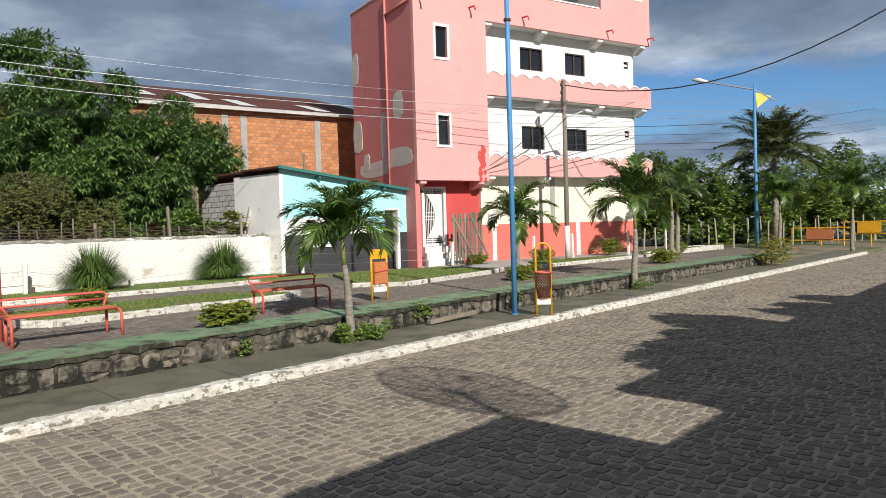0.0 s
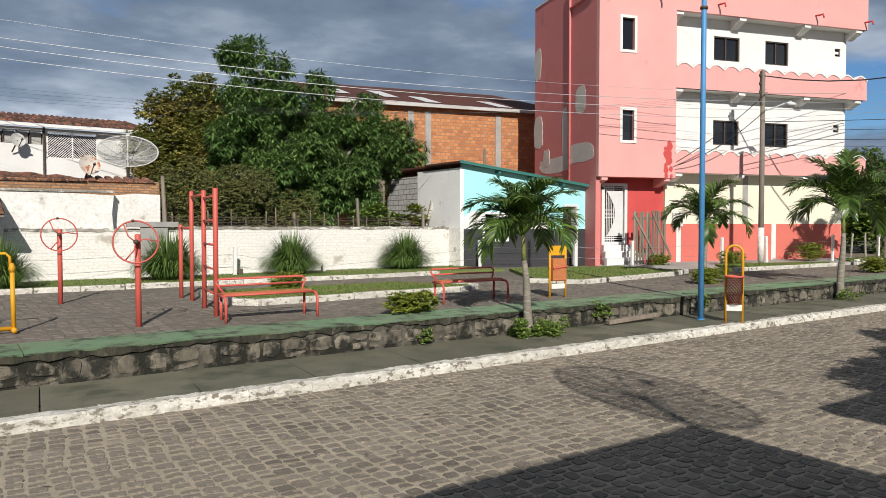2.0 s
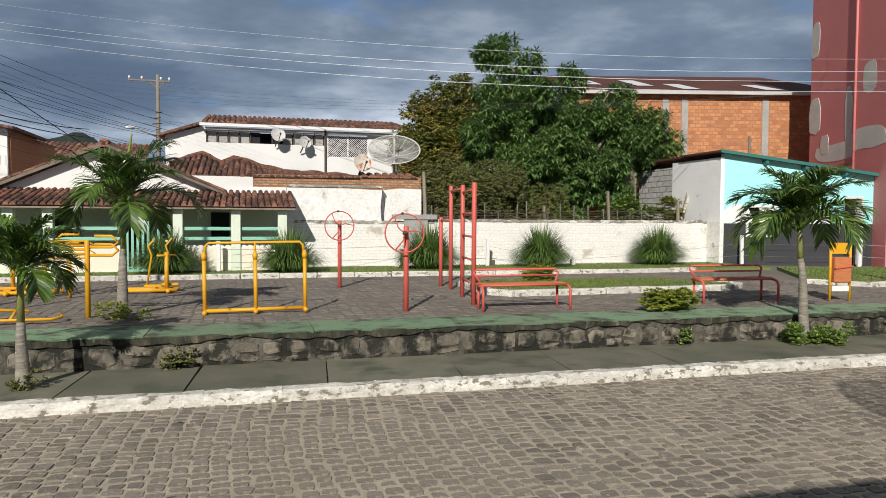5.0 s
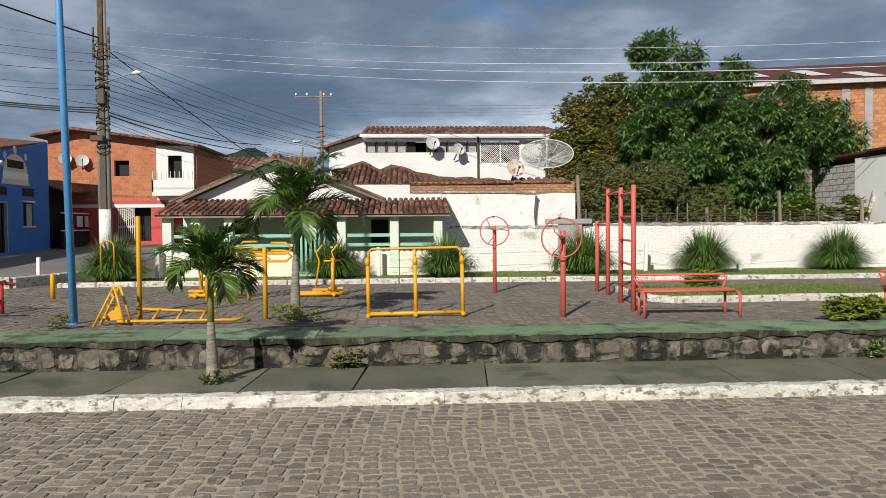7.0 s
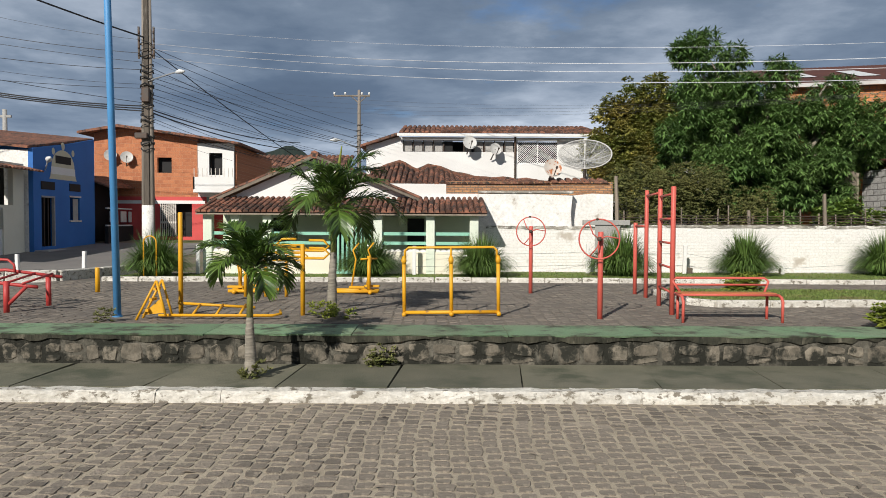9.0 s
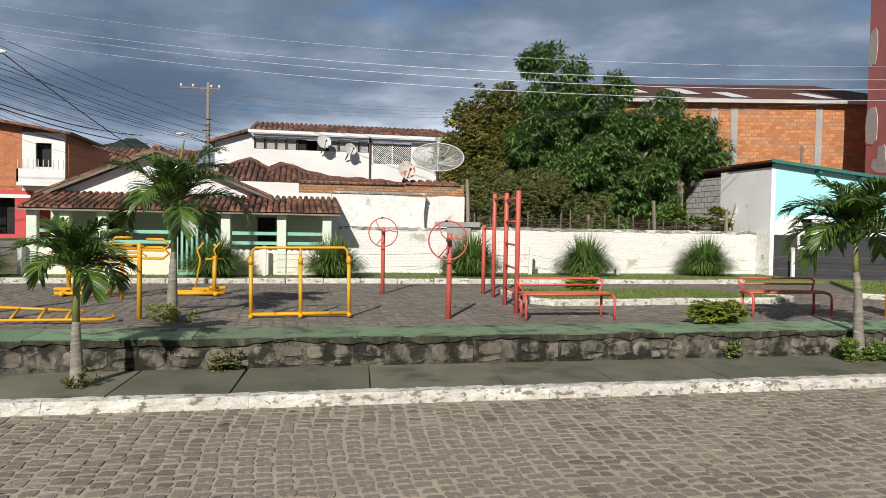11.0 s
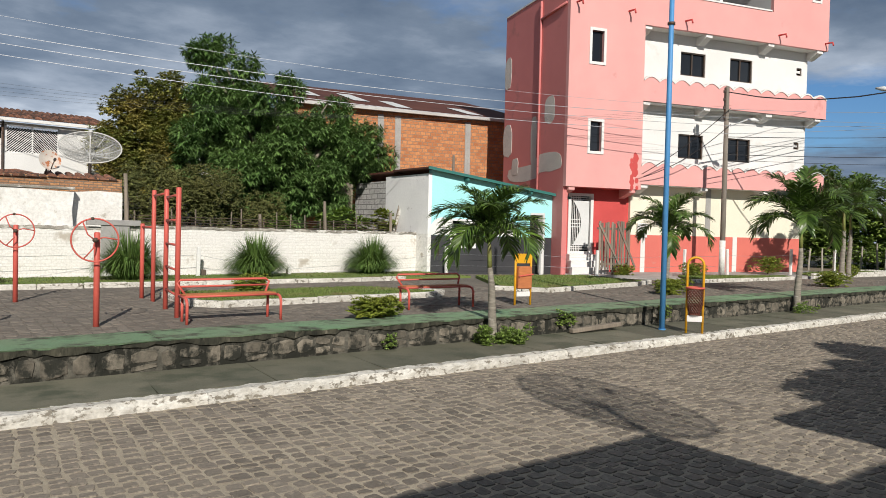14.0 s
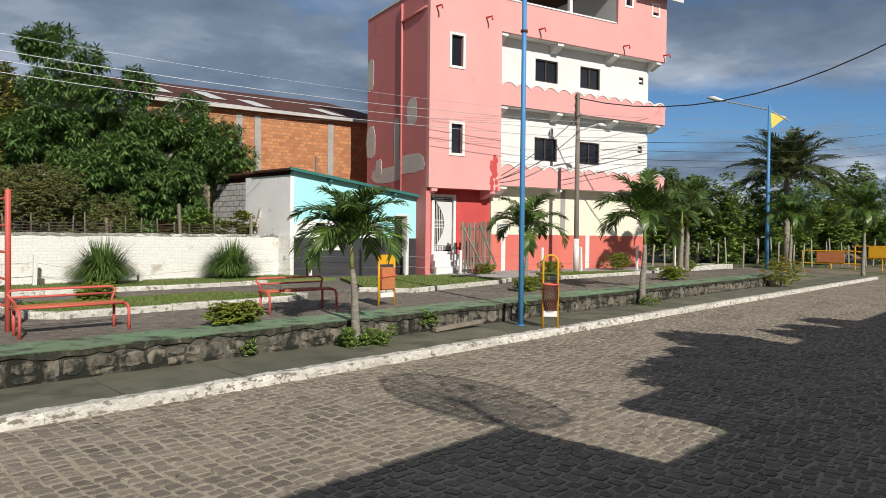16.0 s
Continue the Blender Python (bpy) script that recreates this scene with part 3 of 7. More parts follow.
# scalloped balconies
for z, top in ((F1, 4.62), (F2, 7.82)):
    part("balcony_slab", Mesh().box(3.2, 12.28, 0.02, FY, z, z + 0.14, 0.01), M["white"], pink_house)
    n = 13
    w = (12.28 - 3.2) / n
    prof = [(3.2 + w * (i + k / 6), top + 0.17 * math.sin(math.pi * k / 6)) for i in range(n) for k in range(6)] + [(12.28, top)]
    sc = Mesh().add([(x, y, z_) for x, t_ in prof for y, z_ in ((0.0, z), (0.0, t_), (0.12, t_), (0.12, z))], [(4 * i + j, 4 * i + (j + 1) % 4, 4 * i + 4 + (j + 1) % 4, 4 * i + 4 + j) for i in range(len(prof) - 1) for j in range(4)] + [(0, 3, 2, 1), tuple(4 * (len(prof) - 1) + j for j in range(4))])
    trim = Mesh().add([(x, y, t_ + d) for x, t_ in prof for y, d in ((-0.03, 0), (-0.03, 0.06), (0.15, 0.06), (0.15, 0))], [(4 * i + j, 4 * i + (j + 1) % 4, 4 * i + 4 + (j + 1) % 4, 4 * i + 4 + j) for i in range(len(prof) - 1) for j in range(4)])
    part("parapet", Mesh().box(12.16, 12.28, 0.12, FY, z, top + 0.05), M["pink"], pink_house, "pink balcony end wall")
    part("parapet", sc, M["pink"], pink_house, "pink scalloped balcony parapet")
    part("coping", trim, M["white"], pink_house, "white scalloped coping")
boxes("parapet", M["pink"], pink_house, "pink terrace parapet", (3.2, 12.28, 0.0, 0.14, F3, TOP), (12.14, 12.28, 0.14, 1.2, F3, TOP))
part("balcony_slab", Mesh().box(3.2, 12.14, 0.14, FY, F3, F3 + 0.12), M["white"], pink_house)
boxes("coping", M["white"], pink_house, "white terrace coping", (-0.03, 9.2, -0.03, 0.2, TOP, TOP + 0.06), (-0.03, 0.22, 0.2, 5.35, TOP, TOP + 0.06))
for z in (F1, F2, F3):
    for u in (3.25, 6.05, 9.15, 11.75):
        part("corbel", Mesh().prism([(0, 0), (0.56, 0), (0.56, -0.12), (0.12, -0.32), (0, -0.32)], 0, 0.3).moved(pose(u, FY, z, 0, 0, -90)), M["white"], pink_house, "white tapered balcony corbel")
for u in (0.15, 2.75):
    part("corbel", Mesh().prism([(0, 0), (0.70, 0), (0.70, -0.12), (0, -0.32)], 0, 0.25).moved(pose(u, 0.75, 3.74, 0, 0, -90)), M["pink"], pink_house)
# windows
for (a, b, c, d), frame_w, yy in [(h, 0.07, 0.0) for h in nholes] + [(h, 0.05, FY) for h in whole]:
    win = part("window", Mesh().box(a, b, yy + 0.12, yy + 0.14, c, d), M["glass"], pink_house, "dark tinted glass")
    slim = yy == 0.0
    fr = Mesh()
    o = 0.10 if slim else -0.002
    p0, p1 = yy - (0.03 if slim else -0.04), yy + (0.06 if slim else 0.10)
    fr.box(a - o, a + (0 if slim else 0.04), p0, p1, c - o, d + o).box(b - (0 if slim else 0.04), b + o, p0, p1, c - o, d + o)
    fr.box(a, b, p0, p1, d - (0 if slim else 0.04), d + o).box(a, b, p0, p1, c - o, c + (0 if slim else 0.04))
    part("window_frame", fr, M["white"] if slim else M["iron"], win)
    if not slim and b - a > 0.6:
        part("sash", Mesh().box((a + b) / 2 - 0.025, (a + b) / 2 + 0.025, yy + 0.07, yy + 0.11, c, d), M["iron"], win)
    elif not slim:
        part("sash", Mesh().box(a, b, yy + 0.05, yy + 0.10, (c + d) / 2 - 0.05, (c + d) / 2 + 0.05), M["white"], win)
# flat near-black panels give the windows their inner shade
boxes("room", M["dark"], pink_house, "near-black panel standing in for the unlit room", (3.4, 11.6, 1.3, 1.4, F1, F3), (0.3, 3.1, 0.6, 0.7, 4.8, 9.8))
# entrance door with steps
door = part("door", Mesh().box(0.65, 1.52, 0.86, 0.90, 1.30, 3.5), M["dark"], pink_house, "white barred entrance door")
part("frame", Mesh().box(0.55, 0.66, 0.70, 0.95, 1.28, 3.55).box(1.51, 1.62, 0.70, 0.95, 1.28, 3.55).box(0.66, 1.51, 0.70, 0.95, 3.45, 3.55).box(0.66, 1.51, 0.70, 0.95, 1.28, 1.38), M["white"], door)
bars = Mesh()
for i in range(6):
    bars.box(0.71 + i * 0.075, 0.732 + i * 0.075, 0.80, 0.82, 1.38, 3.45)
for z in (1.45, 1.53, 2.28, 2.40, 2.55, 3.30, 3.38):
    bars.box(0.66, 1.51, 0.796, 0.825, z, z + 0.028)
part("grille", bars, M["white"], door)
leaf = [(1.47, 1.60), (1.47, 3.27), (0.76, 3.27)] + [(0.72 + 0.42 * math.sin(math.pi * k / 12), 3.36 - 1.86 * k / 12) for k in range(1, 12)] + [(0.78, 1.60)]
part("panel", Mesh().prism(leaf, 0.765, 0.79), M["sheet"], door, "grey sheet with a curved cut")
boxes("step", M["white"], pink_house, "white painted step", (0.50, 1.75, 0.45, 0.75, 0.4, 1.27, 0.01), (0.42, 1.85, 0.2, 0.45, 0.4, 1.05, 0.01), (0.36, 1.92, 0.0, 0.2, 0.4, 0.82, 0.01))
part("meter_box", Mesh().box(3.5, 3.95, FY - 0.1, FY, 1.95, 2.5, 0.015), M["white"], pink_house)
for u, w in ((3.85, 0.20), (8.3, 0.22)):
    part("painted_strip", Mesh().box(u - 0.15, u - 0.15 + w, FY - 0.028, FY - 0.016, 0.5, 2.05), M["white"], pink_house, "white painted strip")
part("painted_strip", Mesh().box(6.75, 7.0, FY - 0.014, FY - 0.001, 2.06, F1), M["concrete"], pink_house, "grey unpainted strip")
# wall patches, pipe and spouts
for k, (v0, z0, w, h) in enumerate(((0.95, 6.15, 0.78, 1.05), (0.35, 4.35, 2.1, 0.72), (2.0, 4.1, 2.9, 0.62), (2.35, 4.6, 0.48, 2.0), (4.75, 8.1, 0.62, 1.3), (4.55, 5.2, 0.85, 1.35), (3.9, 4.4, 0.6, 0.7))):
    pts = []
    for i in range(18):
        a = 2 * math.pi * i / 18
        q = (abs(math.cos(a)) ** 4 + abs(math.sin(a)) ** 4) ** -0.25 * rnd(0.9, 1.05)
        pts.append((v0 + w / 2 + w / 2 * q * math.cos(a), z0 + h / 2 + h / 2 * q * math.sin(a)))
    part("plaster_patch", Mesh().prism(pts, -0.0045 - 0.002 * k, 0.002).moved(pose(0, 0, 0, 0, 0, 90) @ Matrix.Diagonal((1, -1, 1, 1)).to_4x4()), M["plaster"], pink_house, "bare grey plaster patch")
part("drain_pipe", Mesh().tube([(-0.05, 2.12, 0.6), (-0.05, 2.12, 8.5), (-0.05, 2.12, TOP - 0.2)], 0.045), M["pinkside"], pink_house, "pink painted drain pipe", True)
part("drain_pipe", Mesh().tube([(-0.05, 0.2, 10.35), (-0.05, 2.1, 10.25)], 0.045), M["pinkside"], pink_house, "pink painted drain pipe", True)
for u, z in ((0.25, 10.35), (2.45, 10.3), (5.0, F3 + 0.35), (9.6, F3 + 0.35), (12.1, F3 + 0.3)):
    part("spout", Mesh().tube([(u, 0.05, z), (u + 0.05, -0.32, z - 0.02), (u + 0.05, -0.36, z - 0.16)], 0.035), M["red"], pink_house, "red rain spout", True)
sp = Mesh()
for i in range(26):
    a, rr = rnd(0, 6.28), rnd(0, 0.32)
    u, z, s = 2.9 + rr * math.cos(a) * 0.8, 4.35 + rr * math.sin(a) * 2.2, rnd(0.05, 0.14)
    sp.prism([(u + s * math.cos(k * 1.047 + i), z + s * 1.3 * math.sin(k * 1.047 + i)) for k in range(6)], -0.004 - 0.0002 * i, 0.0)
part("paint_stain", sp, M["red"], pink_house, "bright red paint splash")
# open roof terrace
part("terrace_floor", Mesh().box(0.2, 12.3, 0.2, 5.1, F3 + 0.15, F3 + 0.3), M["concrete"], pink_house)
part("wall", pierced(Mesh(), 9.3, 12.28, TOP, 12.95, 0.0, 0.15, [(9.75, 10.1, 12.05, 12.5), (11.4, 11.75, 11.9, 12.03)]), M["pink"], pink_house, "pink attic wall")
part("wall", Mesh().box(9.3, 9.45, 0.15, 4.0, F3 + 0.3, 12.95), M["white"], pink_house)
for a, z in ((9.75, 12.05), (11.4, 11.9)):
    w_ = part("window", Mesh().box(a, a + 0.35, 0.1, 0.12, z, z + 0.45), M["glass"], pink_house, "dark tinted glass")
    part("window_frame", Mesh().box(a - 0.09, a, -0.02, 0.05, z - 0.09, z + 0.54).box(a + 0.35, a + 0.44, -0.02, 0.05, z - 0.09, z + 0.54).box(a, a + 0.35, -0.02, 0.05, z + 0.45, z + 0.54).box(a, a + 0.35, -0.02, 0.05, z - 0.09, z), M["white"], w_)
part("post", Mesh().box(6.6, 6.75, 0.02, 0.16, TOP + 0.06, 13.0), M["white"], pink_house, "white terrace post")
part("post", Mesh().box(0.05, 0.2, 0.02, 0.16, TOP + 0.06, 13.0), M["white"], pink_house, "white terrace post")


def corrugated(x0, n, step, rise, y0, z0, y1, z1):
    """Ribbed sheets as one folded surface."""
    pts = [(x0 + i * step / 2, rise * (i % 2)) for i in range(2 * n + 1)]
    k = len(pts)
    return Mesh().add([(x, y0, z0 + d) for x, d in pts] + [(x, y1, z1 + d) for x, d in pts], [(i, i + 1, k + i + 1, k + i) for i in range(k - 1)])


rf = corrugated(-0.4, 50, 0.265, 0.05, -0.4, 12.98, 5.6, 13.5)
part("roof", rf, M["rust"], pink_house, "dark metal terrace roof")
part("fascia", Mesh().box(10.3, 12.85, -0.46, -0.41, 12.55, 13.05), M["sheet"], pink_house, "pale corrugated fascia")

# ---- aqua house ----
aqua = thing("aqua_house", "small aqua house with black dado and sloping sheet roof", "house", pose(14.95, 20.37, 0))
AW = 6.1


def slope(x):
    return 4.12 - 0.125 * x


up_, low_ = Mesh(), Mesh()
pierced(low_, 0, AW, 0.42, 1.86, -0.006, 0.2, [(0.9, 1.95, 1.50, 1.86), (4.60, 5.30, 0.42, 1.86)])
pierced(up_, 0, AW, 1.86, 3.30, 0, 0.2, [(0.9, 1.95, 1.86, 2.42), (4.60, 5.30, 1.86, 2.72)])
up_.prism([(0, 3.30), (AW, 3.30), (AW, slope(AW)), (0, slope(0))], 0, 0.2)
part("wall", up_, M["teal"], aqua, "aqua painted wall")
part("dado", low_, M["black"], aqua, "black painted dado")
for c in (0.5, 3.3):
    part("painted_arch", Mesh().prism([(c + (0.62 if c < 1 else 0.8) * math.cos(a), 1.87 + 0.62 * math.sin(a)) for a in (math.pi * k / 16 for k in range(17))], -0.009, 0.0), M["white"], aqua, "white painted half arch")
part("wall", Mesh().box(-0.15, 0.0, 0.004, 2.75, 1.9, 4.0), M["sidewash"], aqua, "greyish whitewashed side wall")
part("wall", Mesh().box(-0.152, 0.0, 2.75, 5.0, 1.9, 3.85), M["block"], aqua, "bare concrete block side wall")
part("wall", Mesh().box(-0.148, 0.0, 0.0, 5.0, 0.42, 1.9), M["limewall"], aqua, "whitewashed foot of the side wall")
boxes("wall", M["concrete"], aqua, "", (AW - 0.15, AW, 0.2, 5.0, 0.42, 3.3), (0, AW - 0.15, 4.8, 5.0, 0.42, 3.3))
part("roof", Mesh().prism([(-0.35, slope(-0.35)), (AW + 0.2, slope(AW + 0.2)), (AW + 0.2, slope(AW + 0.2) + 0.05), (-0.35, slope(-0.35) + 0.05)], -0.25, 2.0).prism([(-0.22, slope(-0.22) - 0.02), (AW + 0.1, slope(AW + 0.1) - 0.02), (AW + 0.1, slope(AW + 0.1) + 0.04), (-0.22, slope(-0.22) + 0.04)], 2.0, 5.3), M["rust"], aqua, "dark sheet roof")
part("fascia", Mesh().prism([(-0.36, slope(-0.36) - 0.03), (AW + 0.22, slope(AW + 0.22) - 0.03), (AW + 0.22, slope(AW + 0.22) + 0.07), (-0.36, slope(-0.36) + 0.07)], -0.28, -0.25), M["tealtrim"], aqua, "dark green roof edge")
for u in (1.4, 2.9, 4.4, 5.7):
    part("rafter_end", Mesh().box(u, u + 0.1, -0.22, 0.0, slope(u) - 0.14, slope(u) - 0.03), M["tealtrim"], aqua)
win = part("window", Mesh().box(1.0, 1.38, 0.14, 0.16, 1.55, 2.37), M["dark"], aqua, "dark open window")
part("shutter", Mesh().box(1.36, 1.92, -0.02, 0.03, 1.56, 2.36, 0.006), M["white"], win, "white window shutter")
part("frame", Mesh().box(0.84, 0.93, -0.03, 0.14, 1.44, 2.46).box(1.92, 2.0, -0.03, 0.14, 1.44, 2.46).box(0.93, 1.92, -0.03, 0.14, 2.38, 2.46).box(0.84, 2.0, -0.05, 0.14, 1.42, 1.52), M["white"], win)
dr = part("door", Mesh().box(4.62, 5.28, 0.16, 0.18, 0.5, 2.70), M["dark"], aqua, "half open grey door")
part("leaf", Mesh().box(0, 0.32, 0, 0.04, 0.52, 2.68, 0.006).moved(pose(5.27, 0.02, 0, 0, 0, 120)), M["concrete"], dr, "grey door leaf")
part("frame", Mesh().box(5.22, 5.30, -0.03, 0.16, 0.5, 2.76).box(4.60, 5.22, -0.03, 0.16, 2.68, 2.76), M["sheet"], dr)

# the front runs askew, nearly in line with the pink house
SKEW = Matrix(((0.81, 0, 0, 0), (-0.232, 1, 0, 0), (0, 0, 1, 0), (0, 0, 0, 1)))
for ob in aqua.children_recursive:
    ob.data.transform(SKEW)

# ---- brick warehouse ----
ware = thing("warehouse", "orange hollow-brick warehouse with concrete columns and brown sheet roof", "warehouse", pose(8.11, 29.09, 0, 0, 0, -14))
part("wall", Mesh().box(4.9, 16.9, 0, 0.2, 0.4, 7.2), M["brick"], ware, "unrendered orange brick wall")
for u in (6.3, 8.9, 9.7, 13.1, 15.8):
    part("column", Mesh().box(u, u + 0.27, -0.03, 0.0, 0.4, 7.05), M["concrete"], ware, "grey concrete column")
part("fascia", Mesh().box(4.6, 17.1, -0.35, -0.2, 7.16, 7.30), M["gutter"], ware, "pale roof gutter")
rf = corrugated(4.6, 70, 0.179, 0.05, -0.3, 7.26, 9, 9.70)
part("roof", rf, M["rust"], ware, "brown ribbed roof sheets")
for a, y0, y1 in ((8.4, 2.0, 5.4), (9.9, 0.4, 3.2), (13.4, 0.3, 3.0), (6.2, 2.5, 5.0)):
    part("skylight", Mesh().add([(a, y0, 7.40 + y0 * 0.263), (a + 0.75, y0, 7.40 + y0 * 0.263), (a + 0.75, y1, 7.40 + y1 * 0.263), (a, y1, 7.40 + y1 * 0.263)], [(0, 1, 2, 3)]), M["sheet"], ware, "pale translucent roof sheet")
boxes("wall", M["brick"], ware, "", (16.7, 16.9, 0.2, 9, 0.4, 7.2), (4.9, 5.1, 0.2, 9, 0.4, 7.2))

# ---- whitewashed garden wall ----
wtop = [(1.35 + 0.26 * i, 1.92 + rnd(-0.022, 0.022) - (0.05 if i < 16 else 0)) for i in range(53)]
ww = Mesh().prism([(1.35, 0.42), (15.0, 0.42)] + [(min(x, 15.0), z) for x, z in reversed(wtop)], 21.1, 21.27)
structure("wall_garden", ww, M["limebrick"], "whitewashed brick garden wall, stained at its foot", "wall")
top_course = [(1.35 + 0.13 * i, rnd(-0.018, 0.022)) for i in range(106)]
structure("trim_wall_top", Mesh().prism([(x, 1.86 + d - (0.05 if x < 5.5 else 0)) for x, d in top_course] + [(x, 1.945 + 0.6 * d - (0.05 if x < 5.5 else 0)) for x, d in reversed(top_course)], 21.085, 21.285), M["capdirt"], "blackened crumbling top course of the garden wall", "trim")
structure("trim_wall_foot", Mesh().box(1.3, 15.1, 20.93, 21.12, 0.42, 0.56, 0.02), M["concrete"], "dirty plinth along the garden wall", "trim")
structure("wall_patched", Mesh().prism([(1.15, 0.42), (3.92, 0.42), (3.98, 1.2), (3.9, 2.3), (3.95, 2.8), (2.4, 2.86), (1.15, 2.84)], 21.62, 21.85), M["limewall"], "roughly whitewashed higher wall behind", "wall")
structure("wall_patched_low", Mesh().prism([(3.8, 0.42), (5.25, 0.42), (5.25, 2.86), (4.6, 2.88), (3.8, 2.8)], 22.0, 22.2), M["limewall"], "whitewashed wall end, set back and cracked", "wall")
structure("trim_wall_cap", Mesh().box(1.15, 3.97, 21.58, 21.9, 2.86, 2.93, 0.01), M["capdirt"], "crumbling cap on the whitewashed wall", "trim")
structure("wall_brick_courses", Mesh().box(0.2, 5.3, 22.3, 22.5, 0.6, 3.25), M["rawbrick"], "bare brick courses along an old roof edge", "wall")

# ---- porch house ----


def tiled(mesh, x0, x1, y0, z0, y1, z1, w=0.16, run=0.32, sag=0.0):
    """Barrel tiles laid over a slope that rises from (y0, z0) to (y1, z1)."""
    rows = max(1, int(math.hypot(y1 - y0, z1 - z0) / run))
    cols = int((x1 - x0) / w)
    for j in range(rows):
        for i in range(cols):
            a = x0 + i * (x1 - x0) / cols + rnd(-0.012, 0.012)
            for (t0, t1, lift, s) in ((j / rows, (j + 1.12) / rows, 0.035 + rnd(-0.008, 0.012), 1),):
                dip = sag * math.sin(math.pi * (i + 0.5) / cols)
                pts = []
                for t, k in ((t0, 1.0), (t1, 0.85)):
                    for q in range(5):
                        an = math.pi * q / 4
                        pts.append((a + w * 0.5 - w * 0.46 * k * math.cos(an), y0 + (y1 - y0) * t, z0 + (z1 - z0) * t + lift * (1.6 - k) + 0.075 * k * math.sin(an) - dip))
                mesh.add(pts, [(q, q + 1, q + 6, q + 5) for q in range(4)] + [(0, 1, 2, 3, 4)])
    mesh.add([(x0, y0, z0 - sag * 0.5 + 0.01), (x1, y0, z0 - sag * 0.5 + 0.01), (x1, y1, z1 - sag * 0.5 + 0.01), (x0, y1, z1 - sag * 0.5 + 0.01)], [(0, 1, 2, 3)])
    return mesh


porch = thing("porch_house", "white gabled house with clay tile roof and mint green porch", "house")
gab = [(-6.4, 0.42), (1.15, 0.42), (1.15, 2.62), (-0.85, 2.74), (-3.66, 3.86), (-6.4, 2.62)]
part("wall", Mesh().prism(gab, 21.6, 21.8), M["white"], porch, "white gable wall")
part("wall", Mesh().box(-6.4, 1.15, 21.56, 21.6, 0.42, 2.25), M["palemint"], porch, "pale green porch wall")
# the wall is whole here; openings are panels with their shade in the colour
for a, b in ((-5.2, -4.5), (-0.95, -0.45), (-3.2, -2.5)):
    part("window", Mesh().box(a, b, 21.52, 21.56, 0.6 if a == -3.2 else 1.25, 2.1), M["dark"], porch, "near-black panel standing in for a shaded porch opening")
part("roof", tiled(Mesh(), -6.62, 1.3, 19.72, 2.22, 21.62, 2.66), M["tile"], porch, "dark clay porch tiles")
part("roof_board", Mesh().add([(-6.6, 19.75, 2.17), (1.28, 19.75, 2.17), (1.28, 21.6, 2.60), (-6.6, 21.6, 2.60), (-6.6, 19.75, 2.21), (1.28, 19.75, 2.21), (1.28, 21.6, 2.64), (-6.6, 21.6, 2.64)], [(0, 3, 2, 1), (4, 5, 6, 7), (0, 1, 5, 4), (1, 2, 6, 5), (2, 3, 7, 6), (3, 0, 4, 7)]), M["wood"], porch)
for x in (-6.35, -5.6, -4.72, -1.69, -0.25, 0.95):
    part("post", Mesh().box(x - 0.12, x + 0.12, 19.95, 20.19, 0.45, 2.2, 0.01), M["porchpost"], porch, "pale green porch post")
for a, b in ((-6.25, -5.72), (-5.48, -4.84), (-4.6, -3.0), (-1.57, -0.37), (-0.13, 0.83)):
    part("half_wall", Mesh().box(a, b, 20.0, 20.15, 0.45, 1.18, 0.006), M["cream"], porch, "cream porch parapet")
    sc = Mesh()
    k = max(2, int((b - a) / 0.16))
    for i in range(k):
        c = a + (b - a) * (i + 0.5) / k
        sc.prism([(c + (b - a) / k / 2 * math.cos(t), 1.18 + 0.06 * math.sin(t)) for t in (math.pi * q / 6 for q in range(7))], 20.03, 20.12)
    part("scalloped_edge", sc, M["white"], porch, "white scalloped edge")
    for z in (1.36, 1.62):
        part("rail", Mesh().box(a, b, 20.04, 20.10, z, z + 0.09, 0.005), M["mint"], porch, "mint green rail")
gate = part("gate", Mesh().box(-2.95, -1.85, 20.04, 20.08, 0.55, 0.62), M["mint"], porch, "mint green slatted gate")
for i in range(9):
    part("slat", Mesh().box(-2.94 + i * 0.124, -2.88 + i * 0.124, 20.02, 20.05, 0.5, 1.85), M["mint"], gate)
part("floor", Mesh().box(-6.4, 1.15, 19.9, 21.6, 0.42, 0.56, 0.01), M["concrete"], porch)
# main roof, ridge running back
for s, x0, z0 in ((1, -0.62, 2.66), (-1, -6.75, 2.60)):
    r_ = tiled(Mesh(), 0, 6.4, 0, z0, (3.1 if s > 0 else 3.1), 3.94, 0.18, 0.34, 0.05)
    if s > 0:
        r_.moved(pose(x0 + 0.06, 21.35, 0, 0, 0, 90))
    else:
        r_.moved(pose(x0, 27.75, 0, 0, 0, -90))
    part("roof", r_, M["tile"], porch, "old dark clay roof tiles")
part("ridge", Mesh().tube([(-3.66, 21.3, 3.95), (-3.66, 27.8, 3.93)], 0.12, 8), M["tile"], porch)
part("bargeboard", Mesh().prism([(-6.75, 2.50), (-3.66, 3.86), (-0.55, 2.58), (-0.55, 2.66), (-3.66, 3.95), (-6.75, 2.59)], 21.3, 21.36), M["wood"], porch)
low = thing("lean_to_roof", "sagging old clay tile roof over a low annexe", "roof")
HUMPS = ((-2.6, 3.60), (-1.43, 4.05), (-0.75, 3.74), (-0.3, 3.95), (0.5, 3.66), (1.4, 3.50), (3.5, 3.42))


